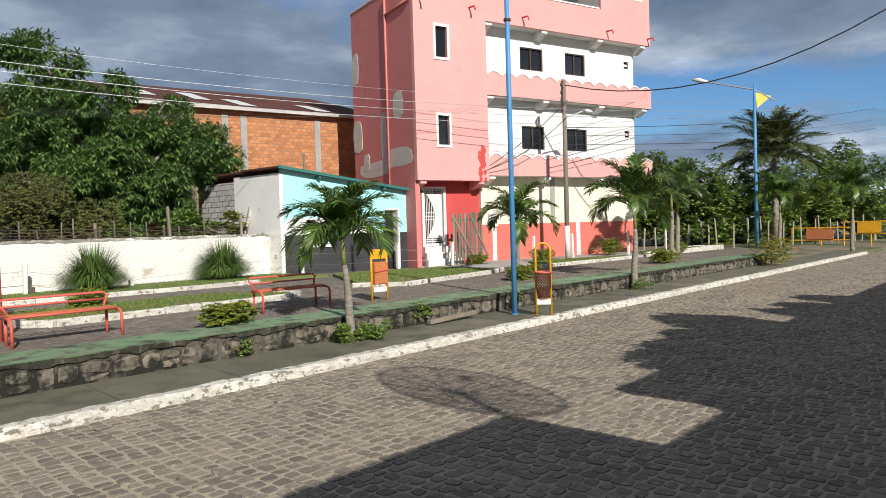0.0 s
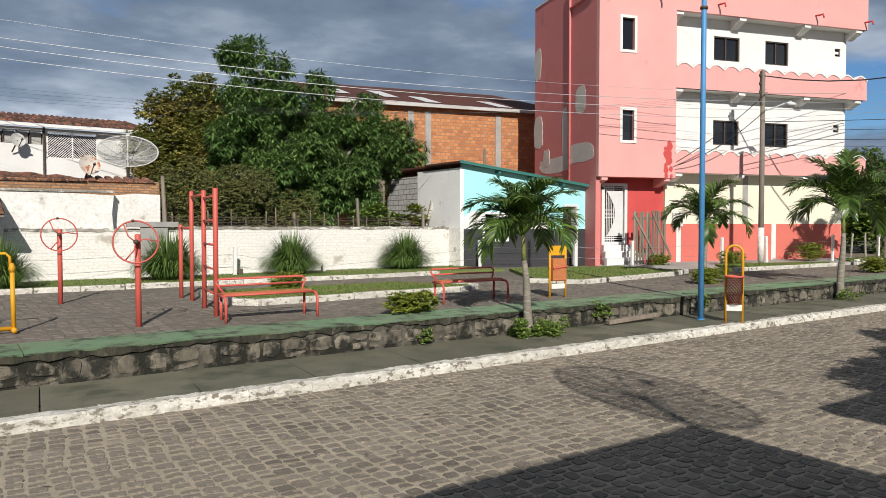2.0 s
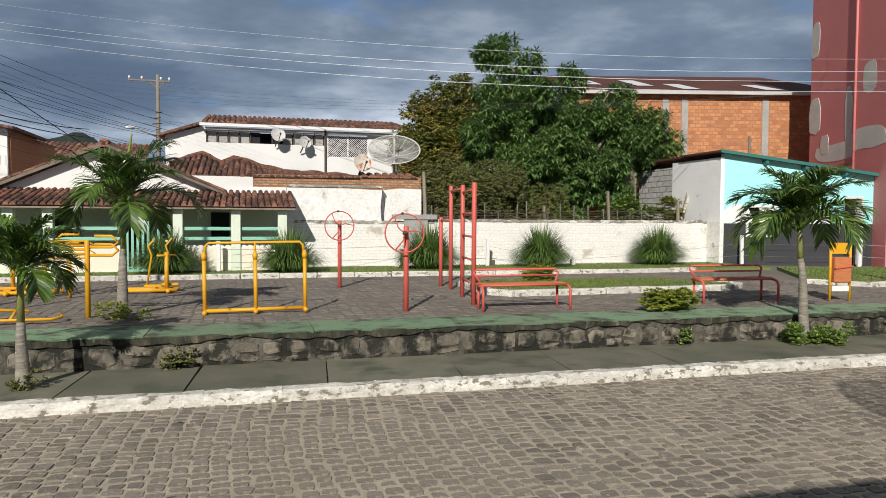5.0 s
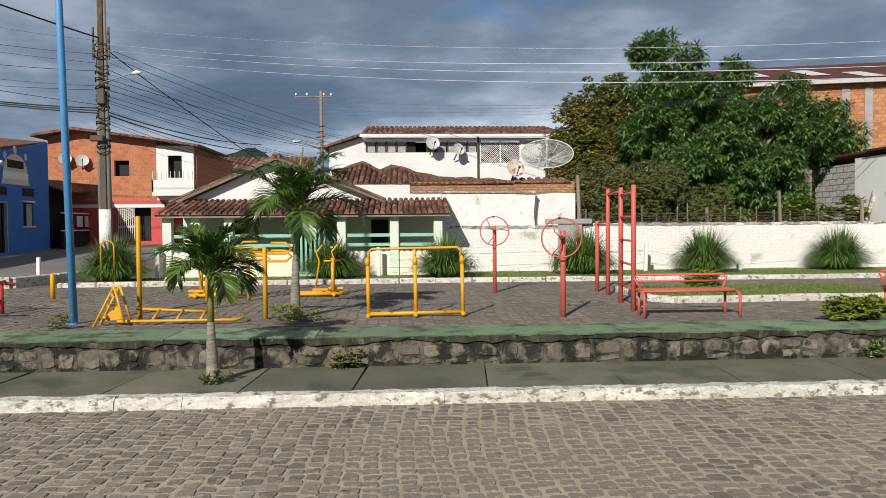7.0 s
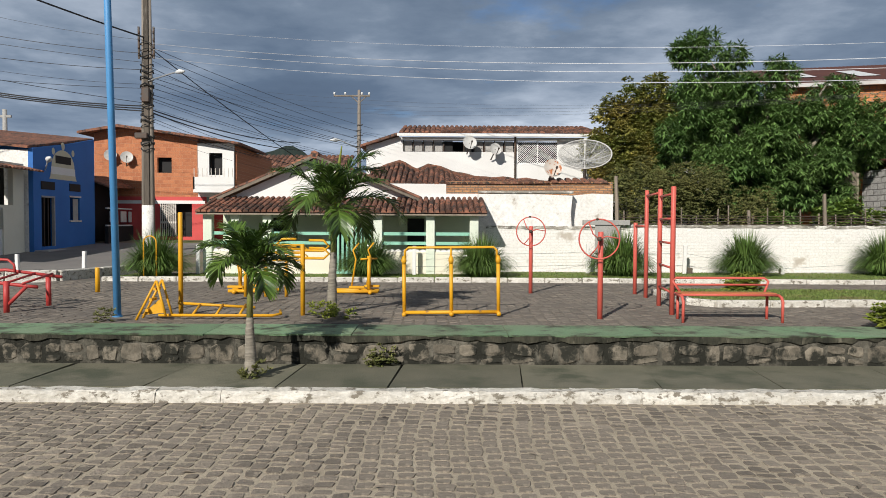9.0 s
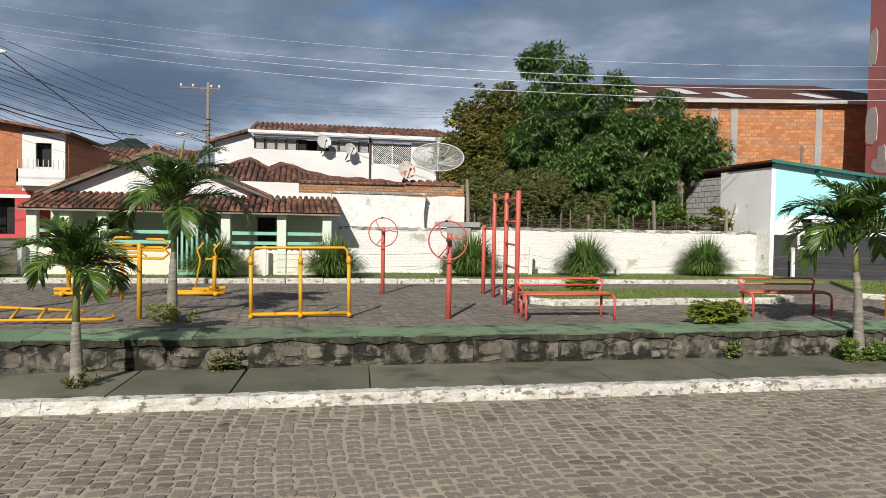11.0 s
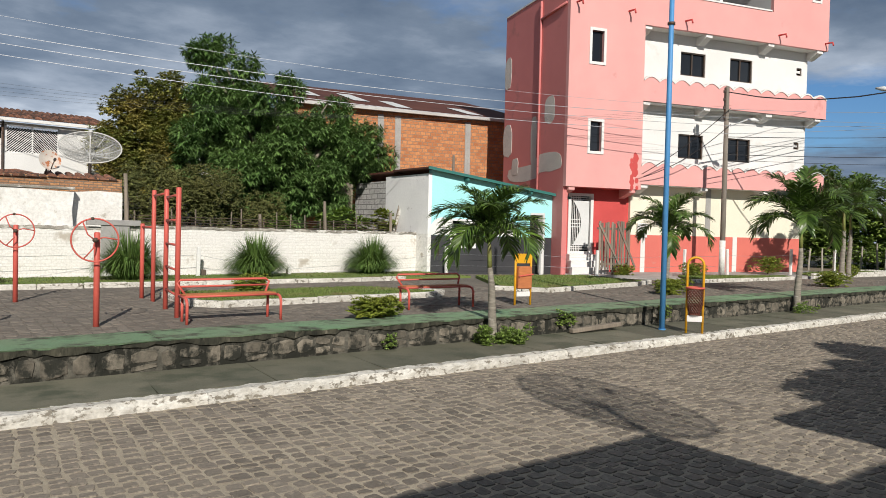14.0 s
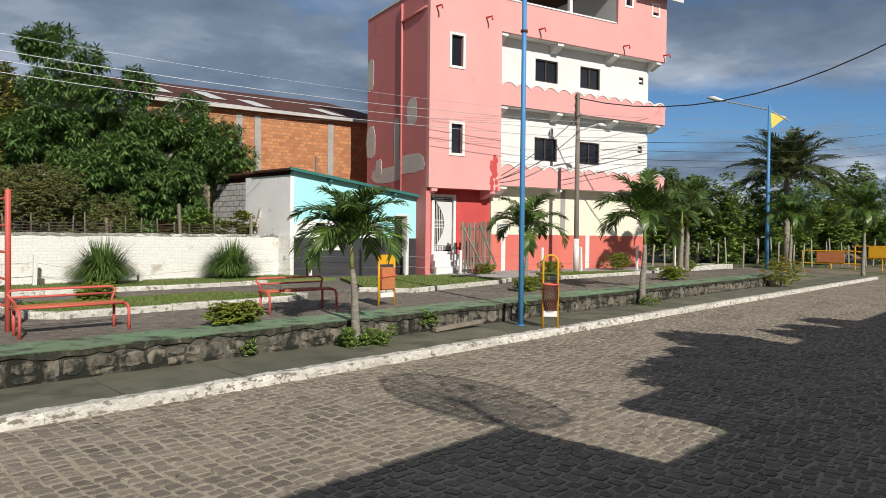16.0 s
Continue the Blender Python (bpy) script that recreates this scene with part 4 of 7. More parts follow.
def hump(x):
    for (x0, z0), (x1, z1) in zip(HUMPS, HUMPS[1:]):
        if x0 <= x <= x1:
            return z0 + (z1 - z0) * (x - x0) / (x1 - x0) + 0.02 * math.sin(9 * x)
    return HUMPS[-1][1]


worn = tiled(Mesh(), -2.4, 3.4, 22.25, 3.18, 25.3, 3.18, 0.17, 0.32, 0.04)
worn.v = [(x, y, z + (hump(x) - 3.18) * min(1, max(0, (y - 22.25) / 3.05))) for x, y, z in worn.v]
bx_ = [-2.4 + 0.1 * i for i in range(59)]
worn.add([(x, 22.25, 3.17) for x in bx_] + [(x, 25.3, hump(x) - 0.01) for x in bx_], [(i, i + 1, 60 + i, 59 + i) for i in range(58)])
part("tiles", worn, M["tile"], low)
part("ridge", Mesh().tube([(-2.4 + 0.2 * i, 25.3, hump(-2.4 + 0.2 * i) + 0.03 + rnd(-0.02, 0.02)) for i in range(30)], 0.085, 6), M["tile"], low, "broken ridge tiles")
part("tiles", tiled(Mesh(), 3.4, 5.2, 22.25, 3.20, 23.0, 3.34, 0.24, 0.42, 0.02), M["tile"], low)
part("wall", Mesh().box(-0.6, 1.15, 22.0, 22.15, 0.42, 2.86), M["white"], low)

# ---- white house behind ----
wh = thing("white_house", "white two-storey house with louvred window strip and clay tile roof", "house", pose(0.12, 0, 0))
part("wall", pierced(Mesh(), -1.75, 5.9, 0.6, 5.28, 28.0, 28.2, [(-1.55, 2.75, 4.72, 5.16), (2.85, 4.45, 4.28, 5.2)]), M["white"], wh, "white rendered wall")
part("wall", Mesh().prism([(-2.95, 0.6), (-1.75, 0.6), (-1.75, 5.28), (-2.95, 4.92)], 28.0, 28.2), M["white"], wh)
boxes("wall", M["white"], wh, "", (-2.95, -2.8, 28.2, 36, 0.6, 4.95), (5.75, 5.9, 28.2, 36, 0.6, 5.2))
part("room", Mesh().box(-2.7, 5.7, 28.9, 29.0, 1, 5.2), M["dark"], wh)
part("roof", tiled(Mesh(), -1.7, 6.1, 27.7, 5.39, 31.5, 6.13, 0.20, 0.42), M["tile"], wh, "clay roof tiles")
part("eaves_board", Mesh().box(-1.75, 6.1, 27.62, 27.72, 5.28, 5.38), M["white"], wh)
part("roof", Mesh().prism([(-3.15, 4.86), (-1.75, 5.32), (-1.75, 5.42), (-3.15, 4.95)], 27.7, 33), M["tile"], wh)
for i in range(11):
    a = -1.55 + i * 0.39
    if i == 5:
        continue
    lv = part("window", Mesh().box(a + 0.03, a + 0.36, 28.1, 28.12, 4.74, 5.14), M["concrete"] if i not in (4, 6) else M["dark"], wh, "frosted louvre pane")
    part("frame", Mesh().box(a, a + 0.035, 28.02, 28.14, 4.72, 5.16), M["iron"], lv)
gr = Mesh()
for i in range(22):
    for s in (0, 1):
        a = 2.85 + s * 0.8
        t = i * 0.082
        p, q = (a + max(0, t - 0.92), 5.2 - min(0.92, t)), (a + min(0.8, t), 5.2 - max(0, t - 0.8))
        if p[0] < a + 0.8 and q[1] > 4.28:
            if s:
                p, q = (2 * a + 0.8 - p[0], p[1]), (2 * a + 0.8 - q[0], q[1])
            gr.tube([(p[0], 28.04, p[1]), (q[0], 28.04, q[1])], 0.018, 4)
gr.box(2.85, 2.9, 28.02, 28.07, 4.28, 5.2).box(4.4, 4.45, 28.02, 28.07, 4.28, 5.2).box(2.85, 4.45, 28.02, 28.07, 4.26, 4.31).box(2.85, 4.45, 28.02, 28.07, 5.17, 5.22).box(3.63, 3.67, 28.02, 28.07, 4.28, 5.2)
part("grille", gr, M["white"], wh, "white diagonal window grille")
part("drain_pipe", Mesh().tube([(2.78, 27.95, 3.3), (2.78, 27.95, 5.3)], 0.04), M["iron"], wh)

rear = thing("rear_house", "plain white rendered house glimpsed behind the mango tree", "house")
part("wall", Mesh().box(6.2, 12.9, 31.0, 31.2, 0.4, 5.25), M["white"], rear, "white rendered wall")
boxes("wall", M["white"], rear, "", (6.2, 6.4, 31.2, 36, 0.4, 5.25), (12.7, 12.9, 31.2, 36, 0.4, 5.25))
part("roof", Mesh().prism([(6.0, 5.25), (13.1, 5.25), (13.1, 5.33), (6.0, 5.33)], 30.8, 36.2), M["rust"], rear, "dark sheet roof")

# ---- red and brick house ----
rh = thing("brick_house", "two-storey house, bare brick above a red ground storey", "house", pose(0.28, 0, 0))
part("wall", pierced(Mesh(), -18.4, -13.0, 3.3, 6.3, 38.0, 38.2, [(-15.1, -14.35, 4.55, 5.35)]), M["housebrick"], rh, "bare terracotta brick wall")
part("wall", Mesh().prism([(-18.4, 6.3), (-13.0, 6.3), (-13.0, 6.36), (-16.9, 6.86), (-18.4, 6.6)], 38.0, 38.2), M["housebrick"], rh)
part("wall", pierced(Mesh(), -18.4, -12.6, 0.9, 3.3, 37.98, 38.2, [(-15.0, -13.3, 1.2, 2.95)]), M["red"], rh, "bright red ground-storey wall")
part("painted_band", Mesh().box(-18.4, -12.6, 37.95, 37.98, 2.93, 3.10), M["white"], rh, "white painted band")
boxes("room", M["dark"], rh, "", (-15.2, -13.1, 38.6, 38.7, 1.0, 3.2), (-15.2, -14.2, 38.3, 38.4, 4.4, 5.5))
gd = part("gate", Mesh().box(-15.0, -14.13, 38.032, 38.05, 1.9, 2.0), M["plaster"], rh, "barred metal gate")
for i in range(9):
    part("bar", Mesh().box(-14.98 + i * 0.1, -14.94 + i * 0.1, 38.0, 38.03, 1.22, 2.95), M["plaster"], gd)
for i in range(8):
    part("bar", Mesh().tube([(-14.98, 38.02, 2.1 + i * 0.1), (-14.15, 38.02, 2.5 + i * 0.06)], 0.018, 4), M["plaster"], gd)
part("wall", pierced(Mesh(), -13.0, -11.1, 3.3, 6.1, 38.02, 38.2, [(-12.4, -11.7, 4.45, 5.6)]), M["white"], rh)
part("wall", Mesh().box(-12.6, -11.1, 39.2, 39.4, 0.9, 3.3), M["red"], rh)
boxes("wall", M["housebrick"], rh, "", (-11.2, -11.0, 38.2, 46, 0.9, 6.0), (-18.4, -18.2, 38.2, 46, 0.9, 6.4))
part("balcony", Mesh().box(-13.0, -10.9, 37.3, 38.0, 3.5, 3.68, 0.01).box(-13.0, -12.92, 37.3, 38.0, 3.68, 4.3).box(-13.0, -10.9, 37.3, 37.38, 3.68, 4.3), M["white"], rh, "white balcony")
for i in range(10):
    part("baluster", Mesh().tube([(-12.95 + i * 0.22, 37.34, 4.3), (-12.95 + i * 0.22, 37.34, 4.75)], 0.02, 5), M["plaster"], rh)
part("room", Mesh().box(-12.5, -11.6, 38.4, 38.5, 4.3, 5.7), M["dark"], rh)
part("roof", Mesh().prism([(-19.0, 6.52), (-16.9, 6.86), (-12.9, 6.34), (-10.6, 5.98), (-10.6, 6.10), (-12.9, 6.46), (-16.9, 7.0), (-19.0, 6.64)], 37.4, 43.0), M["tile"], rh, "dark clay tile roof edge")

# ---- blue snack house ----
bl = thing("blue_house", "deep blue snack bar house with painted sign, in shade", "house", pose(-16.7, 26.45, 0, 0, 0, 90))
# local x runs along the side street, local y into the house
bz = 0.55
BW = 8.6
front = pierced(Mesh(), 3.4, BW, bz, 4.6, 0, 0.2, [(3.98, 5.02, bz + 0.35, 3.05), (6.3, 7.15, 2.0, 3.1)])
front.prism([(3.4, 4.6), (BW, 4.6), (BW, 5.92), (6.0, 5.4), (3.4, 4.98)], 0, 0.2)
part("wall", front, M["bluepaint"], bl, "deep blue painted front")
part("wall", Mesh().box(BW - 0.2, BW, 0.2, 7, bz, 5.8), M["bluepaint"], bl)
part("wall", Mesh().box(3.4, 3.6, 0.2, 7, bz, 4.9), M["limewall"], bl, "stained white side wall")
part("roof", Mesh().add([(3.2, 0.1, 4.95), (BW + 0.1, 0.1, 5.88), (BW + 0.1, 7, 6.5), (3.2, 7, 5.6), (3.2, 0.1, 5.05), (BW + 0.1, 0.1, 5.98), (BW + 0.1, 7, 6.6), (3.2, 7, 5.7)], [(0, 3, 2, 1), (4, 5, 6, 7), (0, 1, 5, 4), (1, 2, 6, 5), (2, 3, 7, 6), (3, 0, 4, 7)]), M["tile"], bl)
part("room", Mesh().box(3.8, 7.3, 0.5, 0.6, bz, 3.4), M["dark"], bl)
boxes("vent", M["dark"], bl, "dark vent panel", (3.95, 5.0, -0.03, 0.0, 3.32, 3.66), (6.25, 7.2, -0.03, 0.0, 3.34, 3.68))
part("door_frame", Mesh().box(4.95, 5.02, -0.02, 0.1, bz + 0.35, 3.05).box(3.98, 4.95, -0.02, 0.1, 2.98, 3.05), M["concrete"], bl)
part("grille", Mesh().box(4.3, 4.34, 0.06, 0.09, bz + 0.35, 2.98).box(4.6, 4.64, 0.06, 0.09, bz + 0.35, 2.98), M["iron"], bl)
wd = part("window", Mesh().box(6.66, 7.1, 0.05, 0.07, 2.02, 3.0), M["concrete"], bl, "half open pale window")
part("frame", Mesh().box(6.22, 7.22, -0.06, 0.02, 1.95, 2.02).box(6.22, 7.22, -0.05, 0.02, 3.06, 3.13), M["plaster"], wd)
part("step", Mesh().box(3.4, BW, -0.6, 0.0, bz - 0.1, bz + 0.22, 0.02), M["concrete"], bl)
sign = part("sign", Mesh().prism([(5.75 + 0.95 * math.cos(t), 4.36 + 0.75 * math.sin(t)) for t in (math.pi * k / 16 for k in range(17))] + [(4.70, 3.95), (4.62, 3.80), (6.88, 3.80), (6.80, 3.95)], -0.012, 0.0), M["bun"], bl, "painted pale bun-shaped sign")
# a trade mark stands here as plain shapes in its colours
part("mark", Mesh().box(5.10, 6.40, -0.02, -0.013, 4.50, 4.84, 0.003), M["dark"], sign, "dark plain bar for a trade mark")
part("mark", Mesh().box(4.75, 6.75, -0.02, -0.013, 4.02, 4.34, 0.003), M["white"], sign, "white plain bar for a word")
for x_, z_, r_ in ((4.95, 5.0, 0.12), (5.75, 5.28, 0.14), (6.6, 5.05, 0.12)):
    part("mark", Mesh().prism([(x_ + r_ * math.cos(k * 0.785), z_ + 1.3 * r_ * math.sin(k * 0.785)) for k in range(8)], -0.010, 0.0), M["bun"], sign, "pale painted tuft")
# shopfront as one plain box, its deep shade painted in as near-black
part("side_shop", Mesh().box(BW + 0.3, 12.4, 0.6, 0.8, 0.7, 4.0), M["dark"], bl, "shopfront with its deep shade put into a near-black colour")
part("awning", Mesh().add([(BW + 0.05, -0.7, 3.6), (12.4, -0.7, 3.75), (12.4, 0.8, 4.3), (BW + 0.05, 0.8, 4.15), (BW + 0.05, -0.7, 3.68), (12.4, -0.7, 3.83), (12.4, 0.8, 4.38), (BW + 0.05, 0.8, 4.23)], [(0, 3, 2, 1), (4, 5, 6, 7), (0, 1, 5, 4), (1, 2, 6, 5), (2, 3, 7, 6), (3, 0, 4, 7)]), M["tile"], bl, "clay tile awning")
part("railing", Mesh().box(BW + 0.1, 12.2, -0.55, -0.45, 1.75, 1.82).box(BW + 0.1, 12.2, -0.55, -0.45, 2.6, 2.66), M["sheet"], bl, "pale rail of the shop terrace")
boxes("terrace_panel", M["sheet"], bl, "pale perforated terrace panel", (BW + 0.5, BW + 1.1, -0.52, -0.48, 1.95, 2.5), (BW + 1.7, BW + 2.3, -0.52, -0.48, 1.95, 2.5), (BW + 2.6, BW + 3.2, -0.52, -0.48, 1.95, 2.5))
part("terrace_wall", Mesh().box(BW + 0.1, 12.2, -0.6, -0.42, 0.6, 1.75, 0.01), M["dark"], bl, "black terrace wall")
wlamp = part("wall_lamp", Mesh().tube([(4.3, 0.0, 4.15), (3.6, -0.5, 4.45)], 0.035, 6), M["sheet"], bl, "pale street lamp on a short arm")
part("lamp_head", Mesh().tube([(3.65, -0.47, 4.43), (3.45, -0.62, 4.52), (3.15, -0.85, 4.56)], [0.05, 0.13, 0.05], 8), M["sheet"], wlamp, smooth=True)
gh = thing("garage_house", "low tan house with white barred gate and tile canopy", "house", pose(-16.75, 20.2, 0, 0, 0, 90))
part("wall", pierced(Mesh(), 0, 9.5, 0.45, 4.3, 0.25, 0.45, [(5.2, 8.75, 2.6, 4.05), (4.2, 8.1, 0.5, 2.5)]), M["cream"], gh, "tan rendered wall")
part("room", Mesh().box(0.2, 9.4, 1.0, 1.1, 0.5, 4.2), M["dark"], gh)
gg = part("gate", Mesh().box(4.2, 8.1, 0.3, 0.34, 0.55, 1.65).box(4.2, 8.1, 0.3, 0.34, 2.42, 2.5), M["sheet"], gh, "white sheet gate with slanting bars")
for i in range(17):
    part("bar", Mesh().tube([(4.2 + 0.21 * i, 0.32, 1.65), (4.5 + 0.21 * i, 0.32, 2.43)], 0.022, 4), M["sheet"], gg)
part("roof", tiled(Mesh(), -0.2, 9.5, -0.6, 3.95, 2.2, 4.55, 0.24, 0.45), M["tile"], gh, "orange clay canopy tiles")
far_houses = thing("far_house", "distant brick house with clay roof", "house", pose(-17.0, 60, 2.3))
part("wall", Mesh().box(0, 9, 0, 0.3, -1.6, 4.2), M["housebrick"], far_houses)
part("roof", tiled(Mesh(), -0.4, 9.4, -0.4, 4.1, 4, 5.6, 0.4, 0.8), M["tile"], far_houses)
hl = Mesh()
hx_ = [-190 + i * 6 for i in range(28)]
hl.add([(x, 420, 0) for x in hx_] + [(x, 420 + 20 * math.sin(x * 0.1), 40 * math.exp(-(abs(x + 92) / 38) ** 3) + 14 * math.exp(-((x + 150) / 50) ** 2) + 1.5 * math.sin(x * 0.9) + 2) for x in hx_] + [(x, 520, 0) for x in hx_], [(r * 28 + i, r * 28 + i + 1, (r + 1) * 28 + i + 1, (r + 1) * 28 + i) for r in range(2) for i in range(27)])
structure("backdrop_hill", hl, M["hill"], "dark wooded hill in the distance", "hill", True)

# ---- houses behind the camera, which shade the street ----
back = thing("roadside_house", "plain rendered house across the street", "house")
part("wall", Mesh().box(-14, 3.45, -9, -1.0, 0, 3.22), M["concrete"], back)
part("roof", Mesh().box(-14.3, 3.85, -9.3, -0.42, 3.22, 3.40, 0.02), M["concrete"], back)
structure("wall_between_houses", Mesh().box(3.45, 5.65, -2.1, -1.85, 0, 3.2), M["concrete"], "plain wall joining the houses across the street", "wall")
structure("pavement_near", Mesh().box(-40, 40, -1.0, -0.3, -0.05, 0.14, 0.02), M["concrete"], "concrete pavement along the houses", "pavement")
back2 = thing("roadside_house", "plain rendered house further along the street", "house")
part("wall", Mesh().box(5.65, 40, -10, -1.25, 0, 3.4), M["concrete"], back2)
part("roof", Mesh().box(5.35, 40.3, -10.3, -1.05, 3.4, 3.6, 0.02), M["concrete"], back2)

# ---- plaza furniture ----


def arc(cx, cz, r, a0, a1, n=8, y=0.0):
    return [(cx + r * math.cos(radians(a0 + (a1 - a0) * k / n)), y, cz + r * math.sin(radians(a0 + (a1 - a0) * k / n))) for k in range(n + 1)]


def bench(m):
    b = thing("park_bench", "faded red tubular steel bench with wooden seat slats on the plaza", "bench", m, "benches on the plaza")
    for s in (-0.74, 0.74):
        part("leg", Mesh().tube([(s, 0.02, 0.0), (s, 0.02, 0.31), (s, 0.06, 0.37), (s, 0.13, 0.39), (s, 0.40, 0.39)], 0.023), M["redmetal"], b, smooth=True)
        part("leg", Mesh().tube([(s * 0.93, 0.42, 0.0), (s * 0.93, 0.42, 0.38)], 0.023), M["redmetal"], b, smooth=True)
    part("seat_frame", Mesh().tube([(-0.74, 0.14, 0.40), (0.74, 0.14, 0.40)], 0.018).tube([(-0.74, 0.42, 0.40), (0.74, 0.42, 0.40)], 0.018), M["redmetal"], b, smooth=True)
    for i in range(3):
        part("slat", Mesh().box(-0.72, 0.72, 0.16 + i * 0.085, 0.235 + i * 0.085, 0.405, 0.43, 0.006), M["slat"], b, "orange painted wooden slat")
    part("backrest", Mesh().tube([(-0.64, 0.42, 0.40), (-0.74, 0.50, 0.58), (-0.69, 0.52, 0.63), (0.69, 0.52, 0.63), (0.74, 0.50, 0.58), (0.64, 0.42, 0.40)], 0.019).tube([(-0.70, 0.47, 0.53), (0.70, 0.47, 0.53)], 0.016), M["redmetal"], b, smooth=True)
    return b


M["slat"] = material("orange_slat", (0.50, 0.17, 0.06), (0.40, 0.14, 0.06), 2.0, 0.7, 0.2, 30, stretch=(0.2, 1, 1))
bench(pose(4.36, 10.93, ZP))
bench(pose(8.50, 11.15, ZP, 0, 0, -3))

ladder = thing("climbing_ladder", "faded red steel pull-up bars with ladder rungs", "exercise bars")
for (x, y, h) in ((3.76, 11.89, 2.06), (3.94, 13.16, 2.08), (4.10, 14.53, 2.12), (4.08, 15.25, 1.48)):
    part("post", Mesh().tube([(x, y, ZP - 0.05), (x, y, ZP + h), (x, y, ZP + h + 0.01)], [0.041, 0.041, 0.03], 12), M["redmetal"], ladder, smooth=True)
for i in range(5):
    z = ZP + 0.35 + i * 0.40
    part("rung", Mesh().tube([(3.76, 11.89, z), (3.94, 13.16, z)], 0.02), M["redmetal"], ladder, smooth=True)
part("rung", Mesh().tube([(3.94, 13.16, ZP + 2.02), (4.10, 14.53, ZP + 2.02)], 0.022), M["redmetal"], ladder, smooth=True)
part("rung", Mesh().tube([(4.10, 14.53, ZP + 1.42), (4.08, 15.25, ZP + 1.42)], 0.022), M["redmetal"], ladder, smooth=True)


def shoulder_wheel(m, h, label):
    w = thing("shoulder_wheel", label, "exercise wheel", m, "exercise wheels")
    part("post", Mesh().tube([(0, 0, -0.05), (0, 0, h), (0, 0, h + 0.01)], [0.042, 0.042, 0.03], 12), M["redmetal"], w, smooth=True)
    hub = (-0.02, -0.14, h - 0.10)
    rim = part("wheel", Mesh().tube([(hub[0] + 0.30 * math.cos(a), hub[1], hub[2] + 0.30 * math.sin(a)) for a in (2 * math.pi * k / 32 for k in range(33))], 0.012, 6, False), M["redmetal"], w, "thin red wheel rim", True)
    part("axle", Mesh().tube([(hub[0], hub[1] - 0.02, hub[2]), (0, 0.02, h - 0.10)], 0.035), M["iron"], rim, smooth=True)
    for a in (20, 140, 260):
        part("spoke", Mesh().tube([hub, (hub[0] + 0.12 * math.cos(radians(a)), hub[1] - 0.03, hub[2] + 0.12 * math.sin(radians(a))), (hub[0] + 0.29 * math.cos(radians(a - 18)), hub[1], hub[2] + 0.29 * math.sin(radians(a - 18)))], 0.010, 6), M["redmetal"], rim, smooth=True)
    part("handle", Mesh().tube([(hub[0] - 0.03, hub[1] - 0.10, hub[2] + 0.30), (hub[0] - 0.03, hub[1], hub[2] + 0.30)], 0.022), M["iron"], rim, smooth=True)
    return w


shoulder_wheel(pose(1.92, 15.37, ZP), 1.40, "red post with a thin turning wheel near the wall")
shoulder_wheel(pose(2.47, 11.33, ZP, 0, 0, -14), 1.33, "red post with a thin turning wheel at the plaza edge")

frame_y = thing("parallel_frame", "yellow tubular exercise frame with worn paint", "exercise frame", pose(0.195, 11.60, ZP, 0, -0.7, 0))
part("base_bar", Mesh().tube([(-0.74, 0.0, 0.06), (0.74, 0.0, 0.06)], 0.030, 10), M["yellow"], frame_y, smooth=True)
for x in (-0.74, 0.0, 0.74):
    part("post", Mesh().tube([(x, 0, 0.0), (x, 0, 0.86)], 0.030, 10), M["yellow"], frame_y, smooth=True)
    part("foot", Mesh().tube([(x, -0.12, 0.04), (x, 0.12, 0.04)], 0.034, 10), M["yellow"], frame_y, smooth=True)
    part("bracket", Mesh().tube([(x, 0, 0.82), (x, 0, 0.88), (x, 0, 0.95)], [0.03, 0.045, 0.02], 10), M["yellow"], frame_y, "rusty bracket", True)
part("top_rail", Mesh().tube([(-0.72, 0.02, 0.90), (-0.72, 0.02, 1.03), (-0.67, 0.02, 1.08), (0.67, 0.02, 1.08), (0.72, 0.02, 1.03), (0.72, 0.02, 0.90)], 0.020), M["yellow"], frame_y, smooth=True)
part("upright", Mesh().tube([(0, 0.02, 0.9), (0, 0.02, 1.07)], 0.018), M["yellow"], frame_y, smooth=True)

seesaw = thing("leg_press", "yellow post with low tubular foot frame and wedge", "exercise frame", pose(-4.05, 11.6, ZP))
part("post", Mesh().tube([(0, 0, 0), (0, 0, 1.60), (0, 0, 1.61)], [0.036, 0.036, 0.028], 12), M["yellow"], seesaw, smooth=True)
part("rail", Mesh().tube([(-0.15, -0.5, 0.06), (1.55, -0.5, 0.06), (1.66, -0.42, 0.08), (1.6, -0.2, 0.1)], 0.022), M["yellow"], seesaw, smooth=True)
part("rail", Mesh().tube([(0.0, -0.12, 0.20), (1.2, -0.15, 0.14)], 0.022), M["yellow"], seesaw, smooth=True)
for x in (0.35, 0.7, 1.05):
    part("strut", Mesh().tube([(x, -0.5, 0.06), (x, -0.13, 0.18)], 0.02), M["yellow"], seesaw, smooth=True)
for y in (-0.62, -0.38):
    part("wedge_bar", Mesh().tube([(-0.44, y, 0.0), (-0.16, y * 0.9, 0.58)], 0.019).tube([(-0.16, y * 0.9, 0.58), (0.0, y, 0.06)], 0.019), M["yellow"], seesaw, smooth=True)
part("wedge_plate", Mesh().prism([(-0.40, 0.06), (-0.05, 0.10), (-0.13, 0.30)], -0.52, -0.48), M["yellow"], seesaw, "folded yellow plate")
for z in (0.12, 0.28, 0.44):
    part("strut", Mesh().box(-0.36 + z * 0.38, -0.32 + z * 0.38, -0.6, -0.4, z, z + 0.04), M["yellow"], seesaw)

